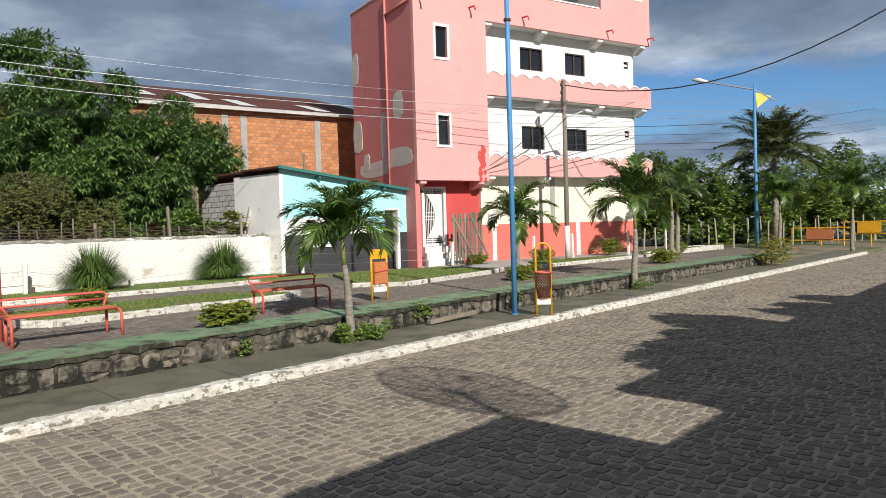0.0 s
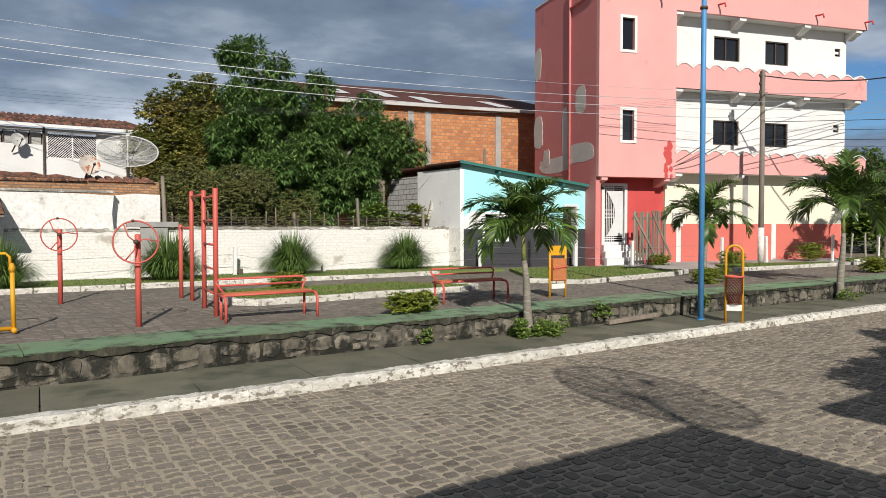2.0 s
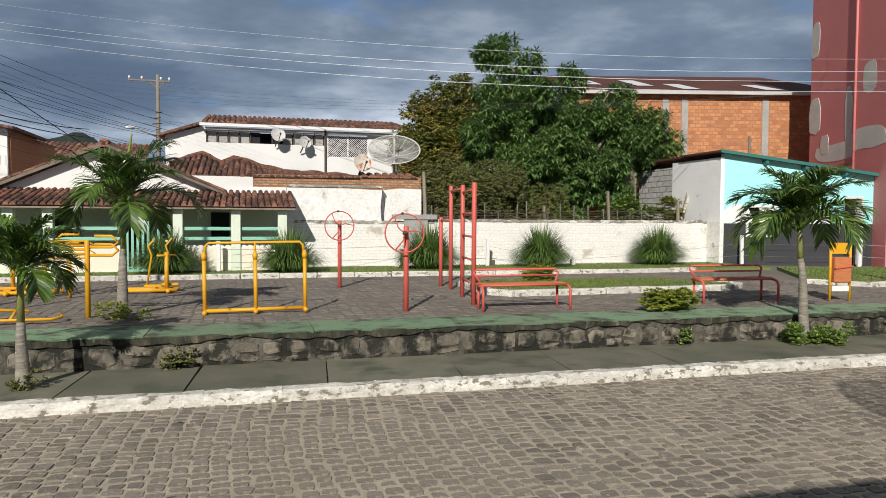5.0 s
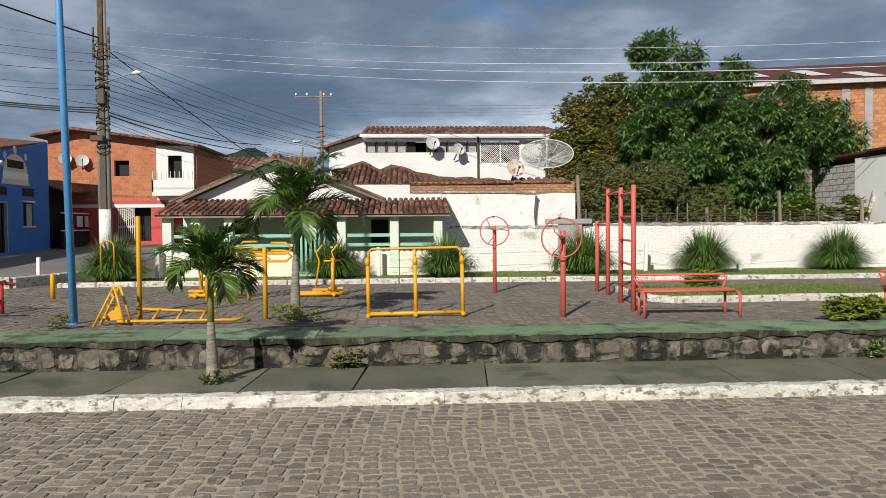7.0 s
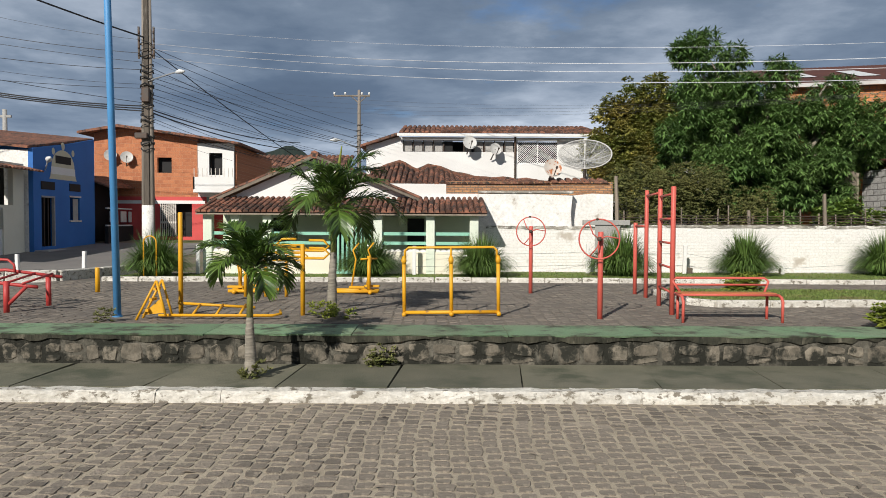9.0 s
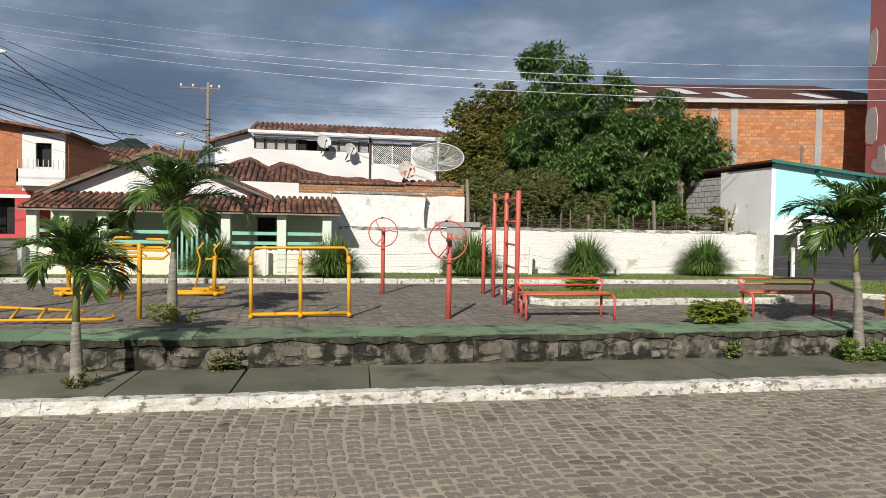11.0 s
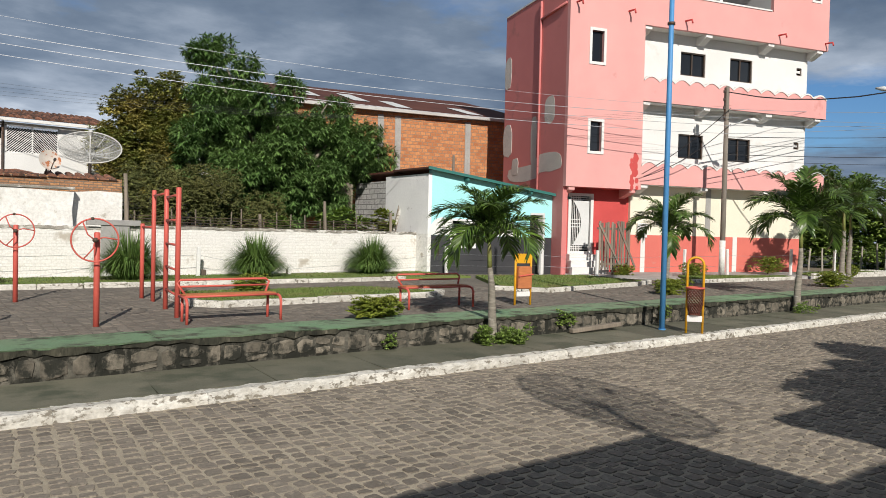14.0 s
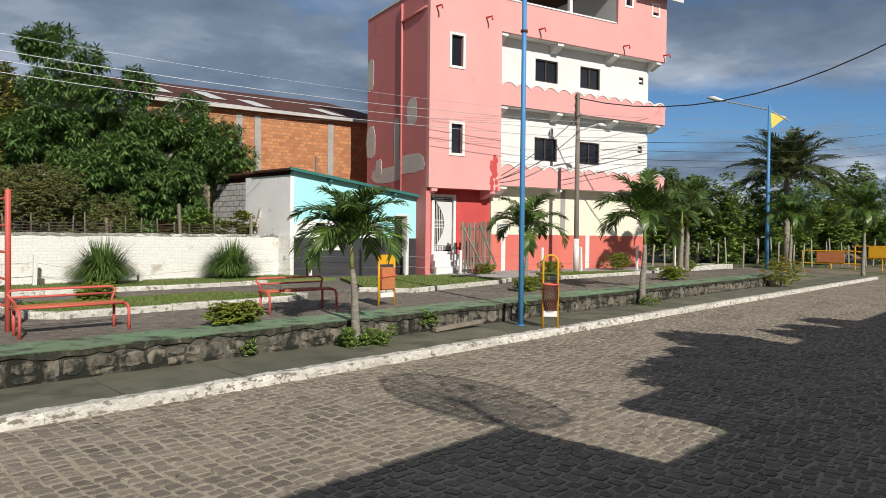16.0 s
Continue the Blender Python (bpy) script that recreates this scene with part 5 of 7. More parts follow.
twin = thing("handle_post", "yellow post with looped hand grips", "exercise post", pose(-2.14, 11.6, ZP))
part("post", Mesh().tube([(0, 0, 0), (0, 0, 1.10), (0, 0, 1.12)], [0.036, 0.036, 0.028], 12), M["yellow"], twin, smooth=True)
for s, dz in ((1, 0.0), (1, 0.12), (-1, 0.02), (-1, 0.14)):
    x1 = s * 0.42
    part("grip", Mesh().tube([(s * 0.04, 0, 0.90 + dz), (x1 * 0.8, -0.05 * s, 0.90 + dz), (x1, -0.05 * s, 0.97 + dz), (x1 * 0.8, -0.05 * s, 1.06 + dz), (s * 0.1, 0, 1.06 + dz)], 0.02), M["yellow"], twin, smooth=True)


def walker(m, h):
    w = thing("air_walker", "yellow elliptical walker on twin floor bars", "exercise machine", m, "air walkers")
    for y in (-0.16, 0.16):
        part("base_bar", Mesh().tube([(-0.55, y, 0.06), (0.45, y, 0.06)], 0.035, 10), M["yellow"], w, smooth=True)
    part("cross_bar", Mesh().tube([(0.3, -0.3, 0.05), (0.3, 0.3, 0.05)], 0.038, 10), M["yellow"], w, smooth=True)
    part("post", Mesh().tube([(0.25, 0, 0.05), (0.25, 0, 0.78)], 0.038, 10), M["yellow"], w, smooth=True)
    for y in (-0.14, 0.14):
        part("lever", Mesh().tube([(0.05 + y, y, 0.15), (0.14 + y, y, 0.72), (0.08 + y, y, 0.90), (0.20 + y, y, h)], 0.018), M["yellow"], w, smooth=True)
        part("pedal", Mesh().box(0.0 + y, 0.32 + y, y - 0.06, y + 0.06, 0.12, 0.17, 0.01), M["yellow"], w)
    part("cross_bar", Mesh().tube([(0.1, -0.16, 0.72), (0.4, 0.16, 0.72)], 0.02), M["yellow"], w, smooth=True)
    return w


walker(pose(-1.70, 15.1, ZP), 1.05)
walker(pose(-3.85, 15.1, ZP, 0, 0, 180), 1.0)
rower = thing("hand_rail_frame", "yellow curved rail frame behind the young palm", "exercise frame", pose(-3.2, 14.4, ZP))
for x in (-0.6, -0.2, 0.2):
    part("post", Mesh().tube([(x, 0, 0), (x, 0, 0.82)], 0.035), M["yellow"], rower, smooth=True)
for z in (0.72, 0.86):
    part("rail", Mesh().tube([(-0.7, 0, z), (0.5, 0, z), (0.62, 0, z + 0.08), (0.5, 0, z + 0.16), (-0.55, 0, z + 0.16), (-0.68, 0, z + 0.08), (-0.7, 0, z)], 0.018), M["yellow"], rower, smooth=True)
arch_y = thing("hoop_stand", "thin yellow hoop standing by the lawn kerb", "hoop", pose(-7.25, 18.3, ZP))
part("hoop", Mesh().tube([(-0.16, 0, 0), (-0.16, 0, 0.95)] + arc(0, 0.95, 0.16, 180, 0, 8)[1:] + [(0.16, 0, 0)], 0.018), M["yellow"], arch_y, smooth=True)
stub = thing("bollard", "short yellow steel bollard with worn paint", "bollard", pose(-7.08, 15.2, ZP))
part("post", Mesh().tube([(0, 0, 0), (0, 0, 0.50), (0, 0, 0.51)], [0.047, 0.047, 0.04], 12), M["yellow"], stub, smooth=True)

rb = thing("sit_up_bench", "red steel sit-up bench with curved boards", "exercise bench", pose(-7.65, 12.3, ZP))
for x, y in ((0.75, -0.5), (-0.6, -0.3), (-0.5, 0.5), (0.9, 0.45)):
    part("leg", Mesh().tube([(x, y, 0), (x, y, 0.5)], 0.045), M["deepred"], rb, smooth=True)
part("board_frame", Mesh().tube([(-1.2, -0.5, 0.42), (0.2, -0.5, 0.52), (1.05, -0.45, 0.42), (1.2, -0.4, 0.40)], 0.028).tube([(-1.2, 0.4, 0.52), (0.2, 0.4, 0.62), (1.15, 0.42, 0.50)], 0.028), M["deepred"], rb, smooth=True)
for i in range(8):
    part("rung", Mesh().tube([(-1.1 + i * 0.3, -0.48, 0.46), (-1.1 + i * 0.3, 0.4, 0.56)], 0.02), M["deepred"], rb, smooth=True)
part("handle", Mesh().tube([(-0.9, 0.3, 0.56), (-0.85, 0.3, 0.85), (0.3, 0.3, 0.80), (0.4, 0.3, 0.72), (0.42, 0.3, 0.58)], 0.022), M["deepred"], rb, smooth=True)
part("brace", Mesh().tube([(0.75, -0.5, 0.1), (1.05, -0.45, 0.42)], 0.03), M["deepred"], rb, smooth=True)


def litter_bin(m, label, basket):
    b = thing("litter_bin", label, "bin", m, "litter bins")
    if basket:
        part("hoop", Mesh().tube([(-0.15, 0, 0), (-0.15, 0, 1.32)] + arc(0, 1.32, 0.15, 180, 0, 10)[1:] + [(0.15, 0, 0)], 0.024), M["yellow"], b, "yellow tubular hoop", True)
        mesh = Mesh()
        for i in range(16):
            a, c = 2 * math.pi * i / 16, 2 * math.pi * (i + 1) / 16
            for j in range(8):
                z0, z1 = 0.35 + j * 0.065, 0.35 + (j + 1) * 0.065
                r0 = 0.10 + 0.055 * min(1, j / 3)
                mesh.tube([(r0 * math.cos(a), r0 * math.sin(a), z0), (r0 * math.cos(c), r0 * math.sin(c), z1)], 0.008, 3, False)
                mesh.tube([(r0 * math.cos(c), r0 * math.sin(c), z0), (r0 * math.cos(a), r0 * math.sin(a), z1)], 0.008, 3, False)
        part("basket", mesh, M["rustmesh"], b, "rusty red wire basket")
        part("rim", Mesh().tube([(0.165 * math.cos(a), 0.165 * math.sin(a), 0.88) for a in (2 * math.pi * k / 16 for k in range(17))], 0.022, 6, False), M["redmetal"], b, smooth=True)
        part("tray", Mesh().box(-0.14, 0.14, -0.03, 0.0, 0.22, 0.34, 0.006), M["white"], b, "white plate")
    else:
        for x in (-0.19, 0.19):
            part("post", Mesh().tube([(x, 0, 0), (x, 0, 1.08)], 0.024), M["yellow"], b, smooth=True)
        part("sign_plate", Mesh().box(-0.17, 0.17, -0.012, 0.0, 0.86, 1.06, 0.004), M["yellow"], b, "plain yellow plate")
        part("box", Mesh().box(-0.165, 0.165, -0.10, 0.10, 0.34, 0.80, 0.02), M["slat"], b, "red slatted box")
        part("lid_bar", Mesh().tube([(-0.17, -0.11, 0.60), (0.17, -0.11, 0.64)], 0.016), M["redmetal"], b)
        part("tray", Mesh().box(-0.16, 0.16, -0.03, 0.0, 0.18, 0.28, 0.004), M["white"], b)
    return b


M["stakewood"] = material("bleached_stake", (0.42, 0.38, 0.32), (0.28, 0.25, 0.21), 1.4, 0.9, 0.4, 25, stretch=(1, 1, 0.1))
M["rustmesh"] = material("rusty_wire", (0.20, 0.055, 0.035), (0.12, 0.04, 0.03), 4.0, 0.8, 0.2, 30)
litter_bin(pose(12.51, 8.35, ZS, 0, 0, -50), "yellow hoop bin with rusty wire basket beside the kerb", True)
litter_bin(pose(10.45, 11.0, ZP, 0, 0, -10), "yellow framed plaza bin with red box and plain plate", False)


def painted_pole(m, h, label):
    p = thing("lamp_pole", label, "pole", m, "blue poles")
    part("shaft", Mesh().tube([(0, 0, -0.1), (0, 0, h * 0.5), (0, 0, h)], [0.056, 0.052, 0.045], 14), M["bluepole"], p, smooth=True)
    part("collar", Mesh().tube([(0, 0, h * 0.72), (0, 0, h * 0.72 + 0.05)], 0.075, 12), M["iron"], p, "dark iron clamp", True)
    part("base_plate", Mesh().tube([(0, 0, -0.02), (0, 0, 0.02)], 0.075, 12), M["bluepole"], p)
    return p


painted_pole(pose(12.37, 8.98, ZS), 8.4, "tall blue painted steel pole on the walkway")
painted_pole(pose(-4.93, 11.35, ZP, 0, -1.2, 0), 8.4, "tall blue painted steel pole at the plaza edge")

# white fence posts with wires along the lawn
fx = [(-12.4, 21.4, 0.5, 0.5), (-10.1, 20.7, 0.5, 0.62), (-6.55, 19.75, ZP, 0.85), (-0.68, 19.66, ZP, 0.85), (4.2, 20.55, ZP, 0.9), (6.92, 20.5, ZP, 0.88), (9.7, 20.5, ZP, 0.3), (15.3, 19.9, ZP, 0.98), (18.9, 18.9, ZP, 0.95), (20.1, 17.3, ZP, 0.95), (23.6, 16.1, 0.6, 0.95), (25.2, 15.3, 0.64, 0.95), (28.4, 14.5, 0.68, 0.95), (31.0, 14.0, 0.68, 0.95), (34.0, 15.0, 0.62, 0.95)]
for x, y, z, h in fx:
    p = thing("fence_post", "thin white painted concrete fence post by the lawn", "post", pose(x, y, z, rnd(-1, 1), rnd(-1.5, 1.5), rnd(-8, 8)), "white fence posts")
    part("post", Mesh().box(-0.05, 0.05, -0.045, 0.045, -0.15, h, 0.012), M["white"], p)


def sagging(a, b, sag, n=16):
    a, b = Vector(a), Vector(b)
    return [a.lerp(b, k / n) - Vector((0, 0, 4 * sag * (k / n) * (1 - k / n))) for k in range(n + 1)]


for (x0, y0, z0, h0), (x1, y1, z1, h1) in zip(fx[3:], fx[4:]):
    for k in (0.35, 0.75):
        tagged(part("fence_wire", Mesh().tube(sagging((x0, y0, z0 + h0 * k), (x1, y1, z1 + h1 * k), 0.04, 6), 0.005, 3, False), M["alu"]), "thin wire strung between white fence posts", "wire", "fence wires")

# ---- palms ----


def frond(mesh, base, az, up, length, droop, leaf, n=33, wide=0.014, bare=6):
    """One feathered leaf: an arched stalk with long pleated leaflets on both sides."""
    p, e = Vector(base), radians(up)
    step = length / n
    pts, tang = [p.copy()], []
    for k in range(n):
        d = Vector((math.cos(az) * math.cos(e), math.sin(az) * math.cos(e), math.sin(e)))
        tang.append(d)
        p = p + d * step
        pts.append(p.copy())
        e -= droop / n * (0.35 + 1.3 * k / n)
    mesh.tube(pts[::3] + [pts[-1]], [0.017 * max(0.1, 1 - 0.85 * k / 11) + 0.003 for k in range(len(pts[::3]) + 1)], 4, False)
    for k in range(bare, n):
        t = k / n
        d = tang[k]
        side = Vector((-math.sin(az), math.cos(az), 0))
        upv = d.cross(side)
        upv = upv if upv.z > 0 or d.z < -0.9 else -upv
        ln = leaf * (0.60 + 0.5 * math.sin(math.pi * min(1, t * 0.9 + 0.10))) * rnd(0.82, 1.12)
        for s in (-1, 1):
            for q in (0.0, 0.5):
                o = pts[k] + d * step * q
                a = (side * s * rnd(0.60, 0.85) + d * (0.45 + 0.55 * t) + upv * rnd(-0.05, 0.42)).normalized()
                m1 = o + a * ln * 0.45
                m2 = m1 + (a + Vector((0, 0, -rnd(0.12, 0.50)))).normalized() * ln * 0.35
                m3 = m2 + (a + Vector((0, 0, -rnd(0.45, 1.3)))).normalized() * ln * 0.28
                w = (d - a * d.dot(a)).normalized() * wide
                mesh.add([o - w * 0.4, o + w * 0.4, m1 + w, m1 - w, m2 + w * 0.7, m2 - w * 0.7, m3], [(0, 1, 2, 3), (3, 2, 4, 5), (5, 4, 6)])


def palm(x, y, z, h, lean, length, n, leaf=0.34, label="young palm with arched glossy fronds in a walkway opening", spear=False, r=0.075, seed=0, wide=0.014, bole=0.72):
    random.seed(100 + seed)
    t = thing("palm_tree", label, "palm tree", pose(x, y, z), "palms on the plaza")
    pts = [(lean * (k / 14) ** 1.5, 0.02 * math.sin(k * 0.4), h * bole * k / 14 - 0.05 * (k == 0)) for k in range(15)]
    part("trunk", Mesh().tube(pts, [r * (1.35 - 0.62 * (k / 14) ** 1.6) * (1.04 if k % 2 else 0.96) + (0.03 if k == 0 else 0) for k in range(15)], 12), M["trunk"], t, "grey ringed trunk", True)
    top = (lean * 1.12, 0, h)
    part("crownshaft", Mesh().tube([pts[-1], (lean * 1.05, 0, h * 0.88), top], [r * 0.72, r * 0.62, r * 0.40], 10), M["shaft"], t, "brown-green leaf sheath", True)
    crown = Mesh()
    for i in range(n):
        a = 2 * math.pi * i * 0.381966 + rnd(-0.25, 0.25)
        t_ = i / n
        u = 84 - 52 * t_ + rnd(-7, 7)
        frond(crown, (top[0], 0, h - 0.10 * t_), a, u, length * rnd(0.85, 1.1), radians(66 + 88 * t_ + rnd(-18, 18)), leaf, wide=wide)
    part("crown", crown, M["frond"], t, "arched dark green fronds")
    if spear:
        part("spear_leaf", Mesh().tube([top, (top[0] + 0.04, -0.05, h + 0.45), (top[0] + 0.14, -0.08, h + 1.05)], [0.03, 0.045, 0.010], 6), M["boxleaf"], t, "pale green unopened leaf")
    return t


palm(8.23, 9.36, ZS, 1.76, -0.13, 1.14, 18, 0.38, seed=1, r=0.058)
palm(-2.24, 8.87, ZS, 1.27, 0.0, 0.76, 12, 0.27, seed=2, r=0.055, wide=0.012, bole=0.56, label="small young palm with a whitewashed slim trunk by the kerb")
palm(-1.69, 11.61, ZP, 1.60, 0.03, 1.18, 12, 0.38, spear=True, seed=3, r=0.06, bole=0.62, label="young palm with an unopened spear leaf on the plaza")
palm(18.85, 9.48, ZS, 2.3, 0.05, 1.6, 15, 0.46, seed=4, r=0.07, wide=0.021, label="palm with a curled drooping frond beside the walkway wall")
palm(18.06, 12.9, ZP, 1.62, 0.0, 1.5, 13, 0.40, seed=5, r=0.055, wide=0.019, label="young palm with drooping fronds before the pink house")
palm(27.6, 12.2, 0.5, 2.6, 0.0, 1.7, 12, 0.46, seed=6, wide=0.023, label="palm with arched fronds on the far lawn")
palm(38.5, 11.3, 0.4, 2.55, 0.0, 1.9, 14, 0.55, seed=7, wide=0.027, label="palm with full crown beside the flowering shrub")
palm(42.9, 8.97, ZS, 3.1, 0.0, 2.0, 13, 0.55, seed=8, wide=0.027, label="palm with dark trunk at the end of the walkway")
palm(30.5, 13.2, 0.5, 2.7, 0.0, 1.7, 11, 0.46, seed=9, wide=0.023, label="palm with arched fronds behind the lawn kerb")

random.seed(77)
coco = thing("coconut_palm", "large coconut palm with long drooping fronds above the trees", "palm tree", pose(49.8, 14.85, 0.4))
part("trunk", Mesh().tube([(0, 0, 0), (0.1, 0, 3), (0, 0, 5.6)], [0.28, 0.2, 0.16], 10), M["trunk"], coco, smooth=True)
cc = Mesh()
for i in range(42):
    frond(cc, (0, 0, 5.5), 2 * math.pi * i * 0.381966, 88 - 84 * (i / 42), rnd(3.2, 4.1), radians(rnd(45, 85)), 0.80, 30, 0.038)
part("crown", cc, M["coco"], coco, "ragged olive fronds")

# ---- trees and shrubs ----


def leaf_quad(mesh, o, d, up, ln, w):
    s = d.cross(up)
    s = s.normalized() * w if s.length > 1e-4 else Vector((w, 0, 0))
    m1 = o + d * ln * 0.5 + Vector((0, 0, -0.02))
    mesh.add([o, m1 - s, o + d * ln + Vector((0, 0, -0.10 * ln)), m1 + s], [(0, 1, 2, 3)])


def leafy(mesh, lobes, clusters, ln, w, per=7, droop=0.5, flat=1.0):
    """Leaf rosettes scattered in and over uneven lobes: (x, y, z, radius)."""
    vol = [l[3] ** 2 for l in lobes]
    for l in random.choices(lobes, vol, k=clusters):
        d = Vector((random.gauss(0, 1), random.gauss(0, 1), random.gauss(0, 1))).normalized()
        rr = l[3] * (rnd(0.10, 1.0) ** 0.35) * (1 + 0.22 * noise.noise(d * 2.2 + Vector(l[:3])))
        o = Vector(l[:3]) + Vector((d.x * rr, d.y * rr, d.z * rr * flat))
        for k in range(per):
            a = 2 * math.pi * k / per + rnd(-0.4, 0.4)
            q = (Vector((math.cos(a), math.sin(a), -rnd(0.0, 2 * droop) + 0.35)) + d * 0.6).normalized()
            leaf_quad(mesh, o, q, Vector((0, 0, 1)) if abs(q.z) < 0.9 else Vector((1, 0, 0)), ln * rnd(0.7, 1.15), w)
    return mesh


def limbs(mesh, root, lobes, r):
    for l in lobes:
        a, b = Vector(root), Vector(l[:3])
        mid = a.lerp(b, 0.5) + Vector((rnd(-0.3, 0.3), rnd(-0.3, 0.3), rnd(-0.1, 0.4)))
        mesh.tube([a, mid, b], [r, r * 0.6, r * 0.2], 6)
    return mesh


def clumps(lobes, n, r):
    """Small tufts over the outside of larger lobes, so that the crown breaks into lit masses and gaps."""
    res = []
    for l in random.choices(lobes, [q[3] ** 2 for q in lobes], k=n):
        d = Vector((random.gauss(0, 1), random.gauss(0, 1), random.gauss(0, 1))).normalized() * l[3] * rnd(0.6, 0.98)
        res.append((l[0] + d.x, l[1] + d.y, l[2] + d.z, r * rnd(0.7, 1.3)))
    return res


random.seed(5)
mlobes = [(9.65, 26, 7.8, 1.05), (8.75, 25.8, 7.95, 0.6), (10.5, 26, 7.5, 0.85), (9.9, 25.8, 6.9, 1.15), (10.9, 26, 6.9, 1.45), (11.4, 25.6, 6.6, 1.0), (12.6, 25.6, 6.15, 1.3), (13.6, 25.3, 5.6, 1.3), (14.7, 25.1, 5.2, 1.15), (14.9, 25.2, 4.7, 0.5), (12.9, 24.9, 4.4, 1.6), (10.6, 25.2, 5.2, 1.8), (9.2, 25.6, 6.3, 1.2), (11.6, 24.6, 3.6, 1.4), (9.6, 25.2, 3.9, 1.4), (13.5, 25.4, 6.9, 0.6), (8.6, 25.2, 4.9, 1.1), (10.2, 24.4, 3.2, 1.2), (12.6, 24.2, 3.1, 1.1), (15.4, 24.9, 5.0, 0.7), (14.1, 25.4, 4.7, 0.8), (11.8, 25.2, 5.6, 1.5), (12.6, 25.3, 5.3, 1.0), (12.8, 24.5, 2.6, 0.9), (11.0, 24.2, 2.3, 0.9), (9.2, 24.6, 2.8, 1.0), (8.3, 25.0, 3.6, 1.0), (13.2, 25.6, 5.0, 1.2), (8.9, 25.6, 5.4, 1.1), (14.4, 25.3, 3.9, 0.7), (13.4, 25.0, 3.4, 0.9), (14.2, 25.3, 6.2, 0.6)]
mango = thing("mango_tree", "broad dark green mango tree behind the garden wall", "tree")
part("trunk", Mesh().tube([(11.9, 25.6, 0.3), (11.8, 25.6, 1.6), (11.5, 25.6, 3.2)], [0.30, 0.24, 0.2], 10), M["bark"], mango, smooth=True)
for l_ in mlobes:
    part("limb", limbs(Mesh(), (11.6, 25.6, 2.8), [l_], 0.13), M["limbbark"], mango, smooth=True)
part("crown", leafy(Mesh(), clumps(mlobes, 215, 0.44), 10500, 0.28, 0.030, 10, 0.9), M["mango"], mango, "dense narrow drooping leaves")
olobes = [(7.3, 27, 6.3, 1.05), (6.4, 27, 5.5, 1.0), (7.9, 27, 6.6, 0.8), (6.6, 26.6, 4.4, 1.3), (7.9, 26.6, 4.9, 1.2), (5.9, 26.5, 4.6, 0.7), (8.3, 26.4, 5.7, 1.0), (7.4, 26.2, 3.9, 1.1), (6.3, 26.2, 3.7, 0.9)]
ot = thing("yellowing_tree", "yellowing round tree behind the garden wall", "tree")
part("trunk", Mesh().tube([(7.1, 26.9, 0.3), (7.1, 26.9, 3.5)], [0.2, 0.14], 8), M["bark"], ot, smooth=True)
for l_ in olobes:
    part("limb", limbs(Mesh(), (7.1, 26.9, 3.2), [l_], 0.09), M["bark"], ot, smooth=True)
part("crown", leafy(Mesh(), clumps(olobes, 210, 0.36), 8000, 0.15, 0.034, 8, 0.6), M["olive"], ot, "small yellow-green leaves")
slobes = [(6.3, 23.5, 2.9, 0.95), (7.4, 23.3, 2.9, 1.0), (8.5, 23.2, 2.8, 0.95), (9.4, 23.3, 2.5, 0.8), (5.8, 23.4, 2.3, 0.6), (7.0, 23.3, 3.6, 0.7), (8.1, 23.3, 3.5, 0.6), (10.3, 23.7, 2.3, 0.75), (6.4, 23.4, 1.9, 0.6), (8.9, 23.4, 1.9, 0.6)]
st = thing("scrub_bush", "tangled dry scrub behind the garden wall", "bush")
part("twigs", limbs(Mesh(), (7.6, 24.0, 0.4), slobes + [(x_, 23.8, rnd(2.5, 3.8), 0.3) for x_ in (5.8, 6.6, 7.4, 8.3, 9.2)], 0.04), M["bark"], st)
part("foliage", leafy(Mesh(), clumps(slobes, 140, 0.32), 7500, 0.085, 0.017, 8, 0.5), M["scrub"], st, "fine dull green leaves")
for k, (x_, y_, z_, r_) in enumerate(((12.0, 22.4, 2.15, 0.42), (12.7, 22.5, 2.3, 0.45), (14.2, 22.3, 2.35, 0.40), (10.2, 22.3, 2.0, 0.3), (13.5, 22.6, 2.1, 0.35))):
    s_ = thing("garden_shrub", "bright green broad-leaved shrub over the garden wall", "shrub", None, "shrubs behind the wall")
    part("stem", Mesh().tube([(x_, y_, 0.4), (x_, y_, z_)], 0.03, 6), M["bark"], s_)
    part("foliage", leafy(Mesh(), [(x_, y_, z_, r_)], 110, 0.20, 0.06, 6, 0.3), M["boxleaf"] if k == 2 else M["hedge"], s_)

